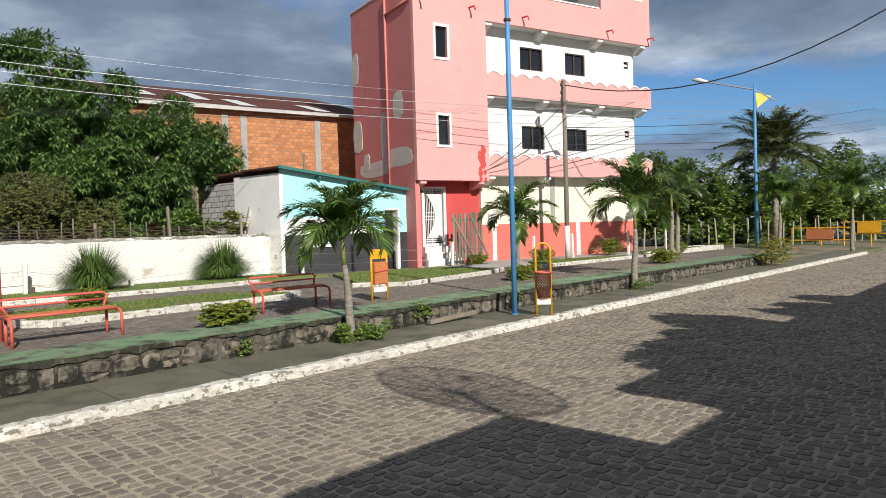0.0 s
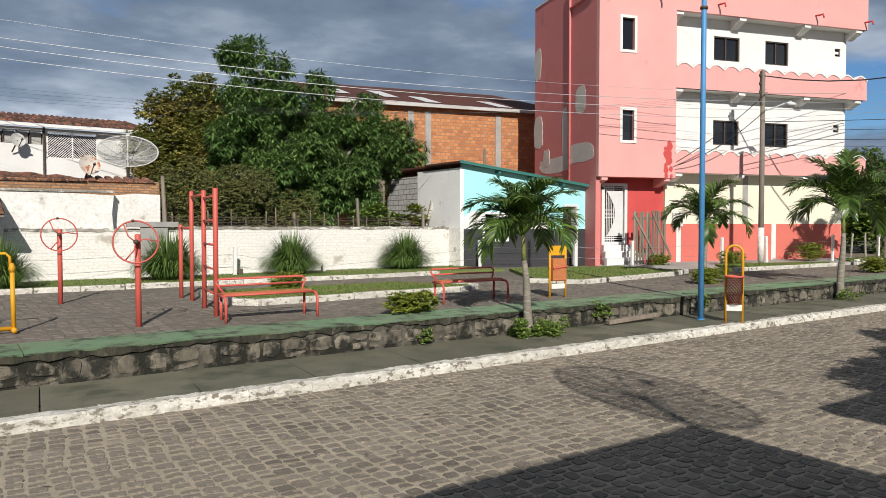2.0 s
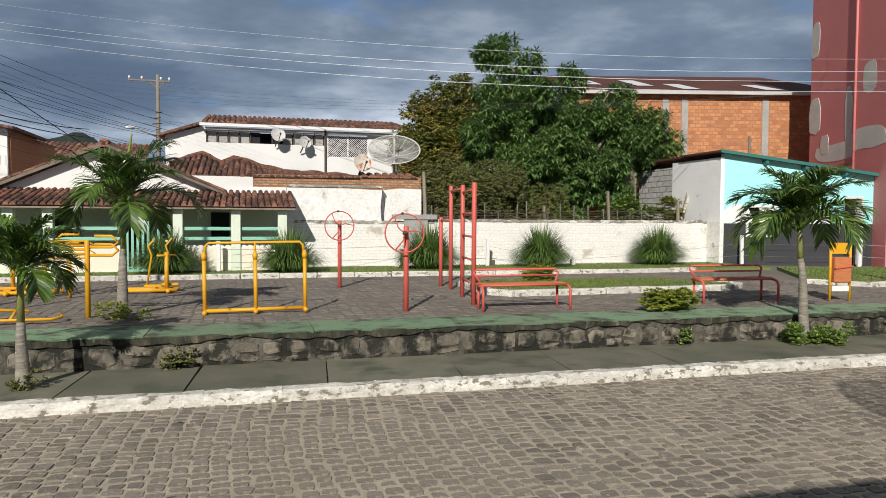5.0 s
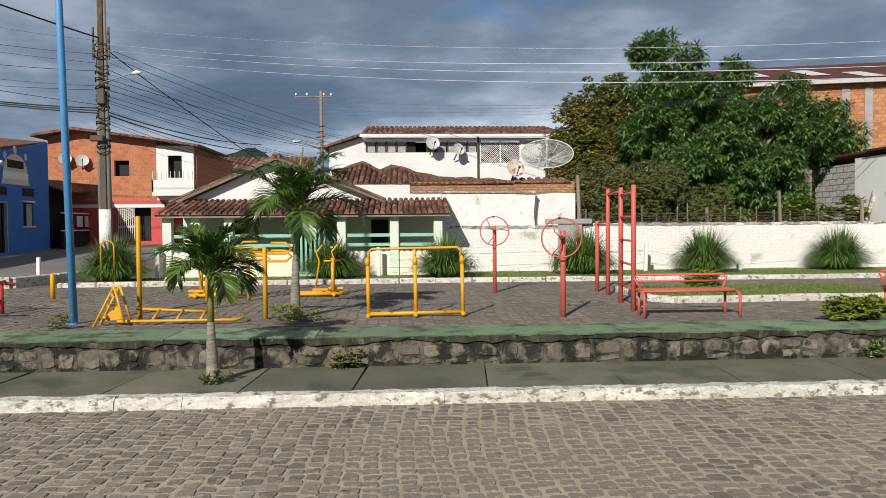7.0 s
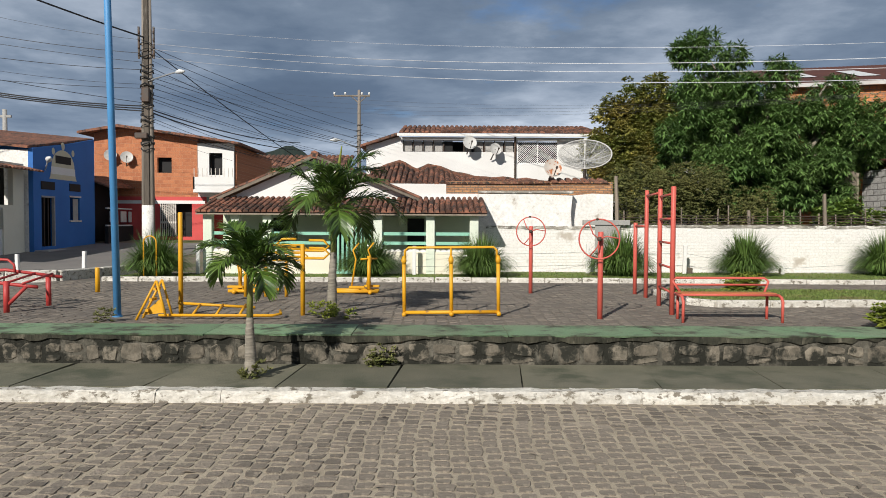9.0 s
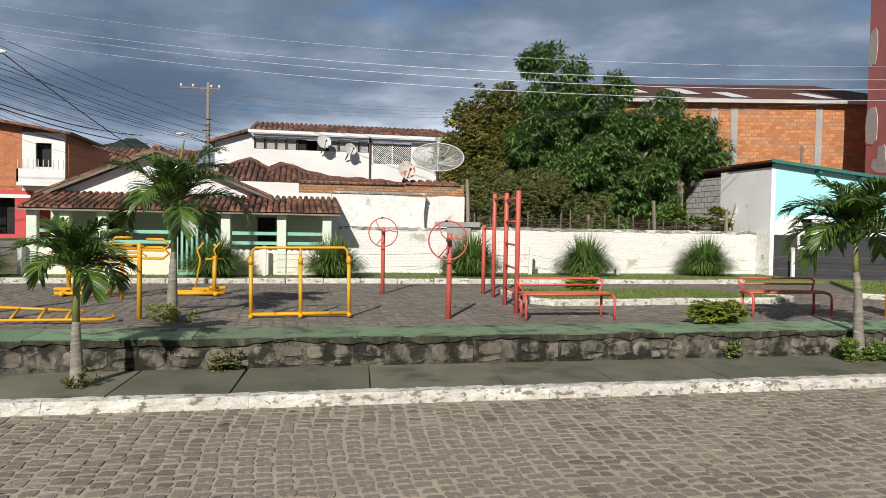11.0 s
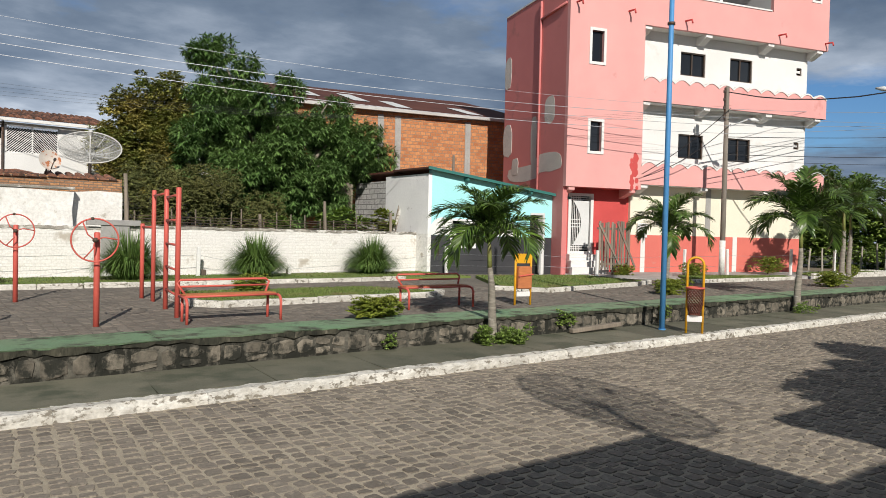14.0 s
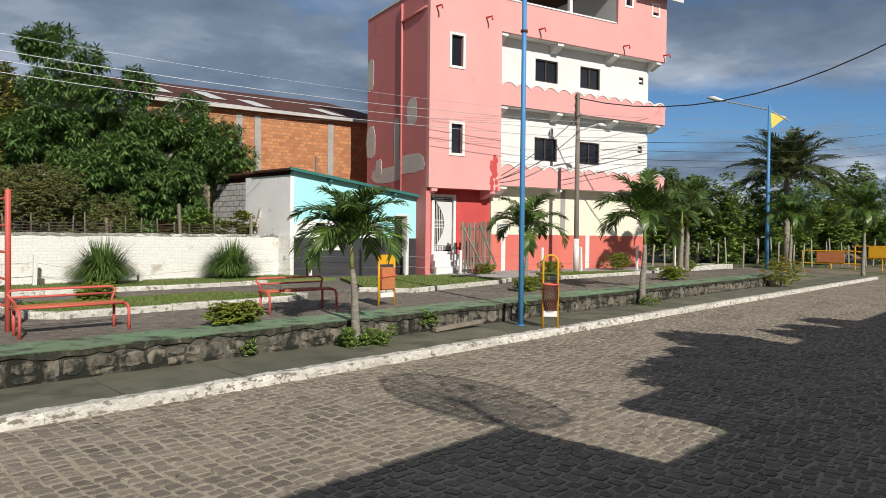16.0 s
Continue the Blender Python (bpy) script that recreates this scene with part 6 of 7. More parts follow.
far = []
for k in range(70):
    t = k / 69
    far.append((34.5 + 40 * t + rnd(-1.5, 1.5), 27 - 22 * t + rnd(-3, 4), rnd(1.6, 4.6) + 0.6 * t, rnd(1.3, 2.2)))
far += [(34.0, 22.0, 2.4, 1.6), (36.0, 21.5, 3.6, 1.7), (38.5, 21.0, 2.2, 1.6), (38.0, 22.0, 4.4, 1.6), (41.0, 19.8, 3.4, 1.7), (43.5, 18.8, 2.4, 1.6), (46.0, 17.8, 3.6, 1.8), (49.0, 16.5, 2.5, 1.7), (52, 15.4, 3.8, 1.8), (55, 14.2, 2.6, 1.7), (58, 13.0, 3.8, 1.9), (61, 11.8, 2.6, 1.8), (64, 10.6, 3.8, 1.9), (33.0, 24.0, 4.5, 1.3), (36, 26, 5.2, 1.5), (41, 24, 5.3, 1.5), (47, 22, 5.0, 1.6), (58, 16, 5.6, 1.6), (65, 13, 5.8, 2.0), (72, 9, 6.2, 2.4), (78, 3, 6.6, 2.6), (84, -4, 6.5, 3.0)] + [(31.5 + 1.6 * k, 24.5 - 0.62 * k, 1.3 + 0.4 * (k % 2), 1.2) for k in range(20)]
tagged(part("far_trees", leafy(Mesh(), clumps(far, 780, 0.75), 42000, 0.30, 0.075, 6, 0.4), M["hedge"]), "dense mixed green trees beyond the plaza", "trees", kind="stuff")
for k in range(34):
    t = k / 33
    x_, y_ = 33.5 + 28 * t, 19.5 - 11 * t + rnd(-0.3, 0.3)
    p = thing("stake", "rough grey wooden stake of the field fence", "stake", pose(x_, y_, 0.35, rnd(-4, 4), rnd(-4, 4), 0), "field fence stakes")
    part("post", Mesh().tube([(0, 0, -0.1), (rnd(-0.05, 0.05), 0, 1.1), (0, 0, rnd(1.25, 1.75))], [0.05, 0.045, 0.035], 6), M["stakewood"], p)


def reed_bush(x, y, w, h, seed):
    random.seed(seed)
    b = thing("reed_bush", "dense tuft of long green blade leaves on the lawn strip", "bush", pose(x, y, ZP), "blade bushes along the wall")
    me = Mesh()
    for i in range(1900):
        a, e = rnd(0, 6.28), rnd(0.03, 1.6) ** 0.8
        ln = h * rnd(0.72, 1.18) * (1 - 0.14 * e)
        out_ = Vector((math.cos(a), math.sin(a) * 0.85, 0))
        d = (out_ * e * 0.9 + Vector((0, 0, 1.15))).normalized()
        o = out_ * rnd(0, 0.30)
        m1 = o + d * ln * 0.55
        m2 = m1 + (d + out_ * 0.4 * e + Vector((0, 0, -0.5 * e))).normalized() * ln * 0.32
        m3 = m2 + (d + out_ * 0.5 * e + Vector((0, 0, -1.5 * e))).normalized() * ln * 0.26 * (0.6 + 0.5 * w)
        s = Vector((-math.sin(a), math.cos(a), 0)) * 0.010
        me.add([o - s, o + s, m1 + s, m1 - s, m2 + s * 0.8, m2 - s * 0.8, m3], [(0, 1, 2, 3), (3, 2, 4, 5), (5, 4, 6)])
    part("foliage", me, M["reed"], b)
    if seed in (31, 32):
        for i in range(4):
            a, z = rnd(0.3, 2.8), rnd(0.55, 0.85)
            part("flower", Mesh().tube([(0.42 * math.cos(a), -0.42 * math.sin(a), z), (0.47 * math.cos(a), -0.47 * math.sin(a), z + 0.05)], [0.01, 0.03], 6), M["white"], b, "white flower")
    return b


for k, (x, y, w, h) in enumerate(((-7.35, 18.9, 1.0, 1.05), (-1.9, 19.25, 1.1, 1.0), (1.08, 19.15, 1.1, 1.0), (4.93, 19.75, 1.1, 1.12), (8.45, 20.0, 1.35, 1.08), (12.55, 20.35, 1.3, 1.08))):
    reed_bush(x, y, w, h, 30 + k)


def clipped(x, y, z, w, d, h, seed, flowers=False, label="low clipped yellow-green shrub on the plaza"):
    random.seed(seed)
    b = thing("clipped_shrub", label, "shrub", pose(x, y, z), "clipped shrubs")
    part("stem", Mesh().tube([(0, 0, 0), (0, 0, h * 0.4)], 0.03, 6), M["bark"], b)
    lobes = [(rnd(-w, w) * 0.36, rnd(-d, d) * 0.36, h * rnd(0.42, 0.62), h * 0.45) for _ in range(int(8 + 10 * w))]
    part("foliage", leafy(Mesh(), lobes, int(230 + 260 * w), 0.07, 0.022, 7, 0.2, 0.9), M["boxleaf"], b)
    if flowers:
        fl = leafy(Mesh(), [(l[0], l[1], l[2] + 0.03, l[3] * 1.1) for l in lobes], 60, 0.08, 0.035, 5, 0.2)
        tagged(part("flowers", fl, M["yellow"], b), "small yellow flowers", kind="stuff")
    return b


clipped(6.52, 10.45, ZP, 1.05, 0.5, 0.36, 50)
clipped(6.36, 15.3, ZP, 0.7, 0.5, 0.45, 51)
clipped(16.2, 11.5, ZP, 1.3, 0.6, 0.42, 52)
clipped(24.3, 11.1, ZP, 1.5, 0.9, 0.5, 53)
clipped(23.2, 15.4, 0.55, 0.7, 0.6, 0.55, 54)
clipped(27.6, 15.0, 0.62, 1.2, 0.9, 0.75, 55, label="flat-topped shrub by the pink house wall")
clipped(29.9, 9.15, ZS, 1.5, 1.0, 1.15, 56, True, "tall shrub covered with yellow flowers at the walkway")
clipped(21.2, 17.0, ZP, 0.6, 0.5, 0.5, 57)
clipped(31.5, 13.8, 0.5, 1.0, 0.8, 0.6, 58)


def weeds(x, y, z, w, n, seed, mat="hedge"):
    random.seed(seed)
    b = thing("weed_clump", "weeds growing from the paving edge", "weeds", pose(x, y, z), "weed clumps")
    me = leafy(Mesh(), [(rnd(-w, w), rnd(-w, w) * 0.5, rnd(0.02, 0.12 + w * 0.25), 0.10) for _ in range(9)], int(n * 1.9), 0.065, 0.014, 6, 0.2)
    part("foliage", me, M[mat], b)


for k, (x, y, z, w, n) in enumerate(((8.3, 9.25, ZS, 0.40, 200), (8.65, 9.15, ZS, 0.3, 110), (10.3, 9.65, 0.30, 0.18, 60), (-2.22, 8.85, ZS - 0.03, 0.17, 30), (-1.62, 11.3, ZP - 0.02, 0.32, 70), (13.2, 9.55, 0.3, 0.14, 40), (18.7, 9.2, ZS, 0.35, 70), (6.3, 9.55, 0.22, 0.06, 16), (-4.9, 10.8, ZP - 0.02, 0.10, 22), (-0.72, 9.56, 0.15, 0.16, 40))):
    weeds(x, y, z, w, n, 70 + k, {4: "boxleaf", 3: "scrub", 8: "scrub", 9: "scrub"}.get(k, "hedge"))

# ---- poles, dishes and wires ----
random.seed(9)
lp = thing("utility_pole", "tall concrete utility pole with whitewashed foot and insulator racks", "utility pole", pose(-12.05, 30.0, 0.75))
part("shaft", Mesh().box(-0.10, 0.10, -0.13, 0.13, -0.2, 10.6, 0.01), M["oldpole"], lp, "weathered dark web of the shaft")
for s in (-1, 1):
    part("flange", Mesh().tube([(s * 0.19, 0, -0.2), (s * 0.16, 0, 5), (s * 0.12, 0, 10.65)], [0.10, 0.09, 0.075], 8), M["polewood"], lp, "pale weathered edge of the shaft", True)
for i in range(16):
    z = 4.2 + i * 0.29 + rnd(-0.08, 0.08)
    part("cable_loop", Mesh().tube([(0.27 * math.cos(a_ * 0.785), 0.24 * math.sin(a_ * 0.785), z + 0.07 * math.sin(a_ * 1.9 + i)) for a_ in range(9)], rnd(0.014, 0.035), 5), M["wire"], lp)
part("painted_foot", Mesh().tube([(0, 0, -0.05), (0, 0, 1.9)], [0.262, 0.25], 12), M["limewall"], lp, "whitewashed foot", True)
for z in (8.0, 8.3, 8.6, 8.9):
    for s in (-1, 1):
        part("insulator", Mesh().tube([(s * 0.30, -0.05, z), (s * 0.30, -0.05, z + 0.12)], 0.05, 8), M["iron"], lp, smooth=True)
part("rack", Mesh().box(-0.34, -0.27, -0.08, -0.02, 7.9, 9.2).box(0.27, 0.34, -0.08, -0.02, 7.9, 9.2), M["iron"], lp)
part("cable_box", Mesh().box(-0.42, 0.1, -0.32, -0.14, 4.62, 4.86, 0.03), M["iron"], lp, "black cable box")
part("cable_box", Mesh().box(-0.13, 0.18, -0.30, -0.13, 6.1, 6.7, 0.03), M["iron"], lp, "black cable box")
part("lamp_arm", Mesh().tube([(0.1, -0.1, 7.0), (1.2, -0.5, 7.22), (1.45, -0.6, 7.25)], 0.03, 6), M["alu"], lp)
part("lamp_head", Mesh().tube([(1.4, -0.58, 7.24), (1.58, -0.65, 7.27), (1.8, -0.74, 7.25)], [0.05, 0.10, 0.04], 8), M["sheet"], lp, "pale street lamp head", True)
rp = thing("utility_pole", "grey utility pole with street lamp before the pink house", "utility pole", pose(24.6, 15.17, 0.66))
part("shaft", Mesh().tube([(0, 0, -0.1), (0, 0, 3.5), (0, 0, 6.95)], [0.10, 0.09, 0.075], 10), M["polewood"], rp, smooth=True)
part("painted_foot", Mesh().tube([(0, 0, -0.02), (0, 0, 1.25)], [0.115, 0.11], 12), M["limewall"], rp, "whitewashed foot", True)
part("rack", Mesh().box(-0.16, -0.11, -0.03, 0.03, 5.7, 6.9), M["iron"], rp)
for z in (5.8, 6.1, 6.4, 6.7):
    part("insulator", Mesh().tube([(-0.18, 0, z), (-0.18, 0, z + 0.1)], 0.045, 8), M["iron"], rp, smooth=True)
part("lamp_head", Mesh().tube([(0.1, -0.1, 5.5), (0.6, -0.5, 5.75), (0.75, -0.62, 5.74), (0.9, -0.74, 5.7)], [0.02, 0.03, 0.09, 0.04], 8), M["sheet"], rp, "pale street lamp head", True)
fp = thing("utility_pole", "distant grey utility pole with cross arm and cable clutter", "utility pole", pose(-5.6, 50, 1.2))
part("shaft", Mesh().tube([(0, 0, -0.3), (0, 0, 9.95)], [0.19, 0.10], 8), M["polewood"], fp, smooth=True)
part("cross_arm", Mesh().box(-1.75, 0.75, -0.05, 0.05, 9.50, 9.60), M["polewood"], fp)
for x in (-0.55, 0.5):
    part("brace", Mesh().tube([(x, 0, 9.52), (0, 0, 9.05)], 0.035, 5), M["polewood"], fp)
for x in (-1.7, -0.95, 0.2, 0.7):
    part("insulator", Mesh().tube([(x, 0, 9.60), (x, 0, 9.72), (x, 0, 9.80)], [0.05, 0.09, 0.06], 6), M["sheet"], fp, smooth=True)
for i in range(9):
    z = 4.6 + 0.36 * i
    part("cable_clamp", Mesh().tube([(-0.34 + 0.1 * (i % 3), -0.1, z), (0.26 - 0.08 * (i % 2), -0.1, z + 0.08)], 0.035, 5), M["wire"], fp)
part("lamp_head", Mesh().tube([(0, -0.1, 5.9), (-1.2, -0.8, 6.4), (-1.5, -1.0, 6.4), (-1.8, -1.2, 6.35)], [0.03, 0.04, 0.13, 0.06], 8), M["sheet"], fp, "pale street lamp head", True)
fp2 = thing("utility_pole", "small distant concrete pole", "utility pole", pose(-27.0, 45, 0.9))
part("shaft", Mesh().tube([(0, 0, 0), (0, 0, 8.0)], [0.18, 0.13], 8), M["concrete"], fp2, smooth=True)
part("cross_arm", Mesh().box(-1.5, 0.4, -0.05, 0.05, 7.5, 7.65), M["concrete"], fp2)
lamp = thing("street_lamp", "blue street lamp with long arm and yellow pennant", "street lamp", pose(40.93, 13.2, 0.3))
part("shaft", Mesh().tube([(0, 0, 0), (0, 0, 8.95)], [0.11, 0.07], 10), M["bluepole"], lamp, smooth=True)
part("arm", Mesh().tube([(0.9, -0.8, 8.1), (0, 0, 8.7), (-0.75, 2.25, 9.35)], 0.04, 6), M["alu"], lamp)
part("lamp_head", Mesh().tube([(-0.7, 2.15, 9.33), (-0.9, 2.7, 9.52), (-1.0, 3.05, 9.58)], [0.05, 0.13, 0.05], 8), M["sheet"], lamp, "pale lamp head", True)
part("pennant", Mesh().add([(0.02, -0.05, 8.55), (0.75, -0.65, 8.35), (0.1, -0.1, 7.7), (0.04, -0.03, 8.55), (0.77, -0.63, 8.35), (0.12, -0.08, 7.7)], [(0, 1, 2), (5, 4, 3), (0, 3, 4, 1), (1, 4, 5, 2), (2, 5, 3, 0)]), M["pennant"], lamp, "yellow cloth pennant")
lamp2 = thing("street_lamp", "distant street lamp on a long arm", "street lamp", pose(56.0, 6.2, 0.2))
part("shaft", Mesh().tube([(0, 0, 0), (0, 0, 9.2)], [0.12, 0.08], 8), M["bluepole"], lamp2, smooth=True)
part("lamp_head", Mesh().tube([(0, 0, 9.2), (-0.6, 2.2, 9.8), (-0.75, 2.7, 9.9), (-0.85, 3.1, 9.9)], [0.04, 0.04, 0.14, 0.05], 8), M["sheet"], lamp2, smooth=True)
for k, (y, w, a, b, z0, z1, top, c) in enumerate(((12.2, 3.4, 0.85, 2.45, 0.55, 1.22, 1.28, "slat"), (9.6, 3.0, 0.75, 2.05, 0.90, 1.55, 1.60, "yellow"))):
    s_ = thing("barrier_board", "plain painted board on a yellow tubular barrier", "barrier", pose(50.0 + k, y + w / 2, 0.2, 0, 0, -90), "barriers at the street end")
    part("board", Mesh().box(a, b, -0.02, 0.02, z0 - 0.2, z1 - 0.2, 0.01), M[c], s_)
    for u in (0, w * 0.5, w):
        part("post", Mesh().tube([(u, 0.06, -0.1), (u, 0.06, top - 0.2)], 0.045, 6), M["yellow"], s_)
    for z in (top - 0.2, z0 - 0.25):
        part("rail", Mesh().tube([(0, 0.06, z), (w, 0.06, z)], 0.04, 6), M["yellow"], s_)


def cable(a, b, sag, r, mat, label="slack black overhead cable above the plaza"):
    tagged(part("overhead_cable", Mesh().tube(sagging(a, b, sag), r, 4, False), M[mat]), label, "cable", "overhead cables")


for i, (z0, z1) in enumerate(((9.25, 6.5), (9.02, 6.2), (8.68, 5.9), (9.9, 6.8))):
    cable((-11.75, 29.9, z0), (24.5, 15.0, z1 - 0.05), 0.95, 0.005 if i == 3 else 0.0095, "alu", "pale bare power line over the plaza")
    cable((24.5, 15.0, z1 - 0.05), (66, 11 + i, 11.0 + 0.45 * i), 0.4, 0.010, "alu", "pale bare power line over the plaza")
cable((24.6, 15.1, 7.4), (26.5, -2.0, 12.9), 2.75, 0.026, "wire")
for z0, z1, r in ((5.75, 10.5, 0.016), (5.45, 9.6, 0.012), (5.1, 8.9, 0.016), (4.9, 8.2, 0.010)):
    cable((24.6, 15.1, z0), (66, 12, z1), 0.35, r, "wire")
cable((24.6, 15, 6.8), (22.1, 17.0, 4.3), 0.15, 0.014, "wire")
cable((24.6, 15, 6.2), (22.2, 17.0, 4.2), 0.25, 0.014, "wire")
for i in range(4):
    cable((-12.00, 29.9, 7.9 - 0.25 * i), (24.6, 15.0, 6.6 + 0.1 * i), 1.6, 0.003, "wire")
# bundles at the side-street pole
for i in range(7):
    cable((-12.1, 29.9, 6.9 + 0.42 * i + rnd(-0.15, 0.15)), (-26, 22 + 1.2 * i, 8.2 + 0.75 * i + rnd(-1.0, 1.2)), rnd(0.2, 0.7), rnd(0.007, 0.014), "wire")
for i in range(3):
    cable((-12.2, 29.8, 6.5 + 0.10 * i), (-22, 26, 7.45 + 0.16 * i), 0.22 + 0.06 * i, 0.03, "wire")
for i in range(17):
    cable((-12.0, 30.0, 5.6 + 0.22 * i + rnd(-0.12, 0.12)), (-5.6 + rnd(-1.0, 4.0), 50, 5.0 + 0.20 * i + rnd(-0.4, 0.4)), rnd(0.15, 0.6), rnd(0.006, 0.013), "wire")
for i in range(2):
    cable((-12.0, 30.0, 6.62 - 0.12 * i), (-8.9 + 0.3 * i, 46, 7.05 - 0.5 * i), 0.3, 0.028, "wire")
cable((-11.9, 30.0, 9.1), (-6.1, 40, 4.4), 0.2, 0.02, "wire")
cable((-12.1, 29.9, 9.5), (-22, 12, 12.4), 0.5, 0.035, "wire")


def bowl(mesh, r, depth, rings=6, n=24, thick=0.01):
    for side in (0, thick):
        v = [(0, side, 0)] + [(r * i / rings * math.cos(2 * math.pi * k / n), -depth * (i / rings) ** 2 + side, r * i / rings * math.sin(2 * math.pi * k / n)) for i in range(1, rings + 1) for k in range(n)]
        f = [(0, 1 + k, 1 + (k + 1) % n) for k in range(n)] + [(1 + (i - 1) * n + k, 1 + i * n + k, 1 + i * n + (k + 1) % n, 1 + (i - 1) * n + (k + 1) % n) for i in range(1, rings) for k in range(n)]
        mesh.add(v, f)
    return mesh


def small_dish(m, r, mat, label):
    d = thing("satellite_dish", label, "satellite dish", m, "small dishes")
    part("reflector", bowl(Mesh(), r, r * 0.22), M[mat], d, smooth=True)
    part("arm", Mesh().tube([(0, 0, -r), (0, -r * 1.1, -r * 0.3)], 0.015, 5), M["iron"], d)
    part("receiver", Mesh().tube([(0, -r * 1.05, -r * 0.3), (0, -r * 1.25, -r * 0.22)], 0.035, 8), M["iron"], d)
    part("bracket", Mesh().tube([(0, 0.0, 0), (0, 0.2, -r * 0.6), (0, 0.42, -r * 1.1)], 0.025, 5), M["iron"], d)


small_dish(pose(1.12, 27.55, 5.02, -15, 0, 15), 0.27, "dish", "small pale satellite dish on the white wall")
small_dish(pose(2.1, 27.6, 4.78, -15, 0, 25), 0.24, "dish", "small pale satellite dish on the white wall")
small_dish(pose(3.46, 22.4, 3.66, -15, 0, 15), 0.29, "rustdish", "rusty small satellite dish on a post")
small_dish(pose(-17.15, 37.72, 5.42, -15, 0, 25), 0.31, "dish", "white satellite dish by the shop roof")
small_dish(pose(-16.3, 37.72, 5.32, -15, 0, 25), 0.31, "dish", "white satellite dish by the shop roof")


def mesh_dish(m, r, label, stand):
    d = thing("mesh_dish", label, "satellite dish", m, "mesh dishes")
    net = Mesh()
    n, rings = 48, 30
    for i in range(1, rings + 1):
        rr = r * i / rings
        net.tube([(rr * math.cos(2 * math.pi * k / n), -0.30 * r * (i / rings) ** 2, rr * math.sin(2 * math.pi * k / n)) for k in range(n + 1)], 0.0032, 3, False)
    for k in range(144):
        a = 2 * math.pi * k / 144
        net.tube([(r * t * math.cos(a), -0.30 * r * t * t, r * t * math.sin(a)) for t in ((0.35 if k % 2 else 0.05), 0.6, 0.8, 1.0)], 0.0030, 3, False)
    part("mesh", net, M["dishnet"], d, "see-through wire mesh")
    part("rim", Mesh().tube([(r * math.cos(2 * math.pi * k / n), -0.30 * r, r * math.sin(2 * math.pi * k / n)) for k in range(n + 1)], 0.02, 5, False), M["dish"], d)
    for k in range(12):
        a = 2 * math.pi * k / 12
        part("rib", Mesh().tube([(r * t * math.cos(a), -0.30 * r * t * t + 0.015, r * t * math.sin(a)) for t in (0.05, 0.35, 0.7, 1.0)], 0.014, 4), M["dish"], d)
    for k in range(3):
        a = 2 * math.pi * k / 3 + 0.5
        part("strut", Mesh().tube([(r * 0.95 * math.cos(a), -0.28 * r, r * 0.95 * math.sin(a)), (0, -0.85 * r, 0)], 0.012, 4), M["dish"], d)
    part("receiver", Mesh().tube([(0, -0.78 * r, 0), (0, -0.95 * r, 0)], 0.06, 8), M["dish"], d)
    inv = m.to_3x3().inverted()
    foot = inv @ Vector((0, 0, -stand))
    part("mast", Mesh().tube([(0, 0.02, 0), foot + Vector((0, 0.02, 0))], 0.05, 8), M["iron"], d)
    return d


mesh_dish(pose(4.78, 24.0, 4.06, -52, 0, -10), 0.86, "large grey wire-mesh satellite dish above the wall", 3.55)
mesh_dish(pose(3.5, -1.15, 4.55, -50, 0, 30), 0.92, "wire-mesh satellite dish on the house across the street", 1.4)
# trees across the street, which throw the leafy shade on the cobbles
random.seed(21)
for k, lobes in enumerate(([(7.4, -0.9, 3.35, 0.6), (8.4, -0.9, 3.4, 0.65), (9.5, -0.9, 3.5, 0.7), (11.0, -1.0, 4.0, 0.9)], [(13.6, -1.0, 3.4, 0.6), (14.8, -1.0, 3.5, 0.6), (16.6, -1.0, 3.5, 0.65)])):
    t_ = thing("roadside_tree", "leafy tree across the street", "tree")
    c_ = lobes[0]
    part("trunk", Mesh().tube([(c_[0], c_[1], 0), (c_[0], c_[1], 3.4)], [0.16, 0.11], 8), M["bark"], t_, smooth=True)
    for l_ in lobes:
        part("limb", limbs(Mesh(), (c_[0], c_[1], 3.0), [l_], 0.08), M["bark"], t_)
    part("crown", leafy(Mesh(), lobes, 1000 if k == 0 else 700, 0.26, 0.06, 7, 0.4), M["mango"], t_)

# ---- yard clutter behind and before the walls ----
random.seed(13)
pk = thing("picket_gate", "weathered grey picket gate with crossed braces before the pink house", "gate", PB @ pose(1.06, -0.55, 0.5, 0, 0, 6))
for i in range(11):
    part("picket", Mesh().box(-0.044, 0.044, -0.012, 0.012, 0.26 + rnd(-0.03, 0.03), rnd(1.93, 2.04), 0.004).moved(pose(0.05 + i * 0.137, -0.02, 0, 0, rnd(-1.2, 1.2), 0)), M["wood"], pk)
for z in (0.42, 1.70):
    part("rail", Mesh().box(-0.02, 1.48, 0.0, 0.03, z, z + 0.08, 0.004), M["wood"], pk)
for x, z, l, a in ((0.0, 1.92, 1.85, 57), (0.82, 1.98, 1.85, 62)):
    part("brace", Mesh().box(0, l, -0.062, -0.034, -0.04, 0.04, 0.004).moved(pose(x, 0, z, 0, a, 0)), M["wood"], pk)
for x in (0.06, 0.74, 1.40):
    part("post", Mesh().box(x - 0.035, x + 0.035, 0.031, 0.09, -0.05, 1.9 if x == 0.74 else 0.6, 0.006), M["wood"], pk)
hut = thing("plank_hut", "grey weathered plank screen leaning on the block wall", "fence panel", pose(13.55, 24.6, 0))
for i in range(8):
    part("plank", Mesh().box(i * 0.085, i * 0.085 + 0.078, 0, 0.025, 0.45, 3.72 + rnd(-0.06, 0.08)), M["wood"], hut)
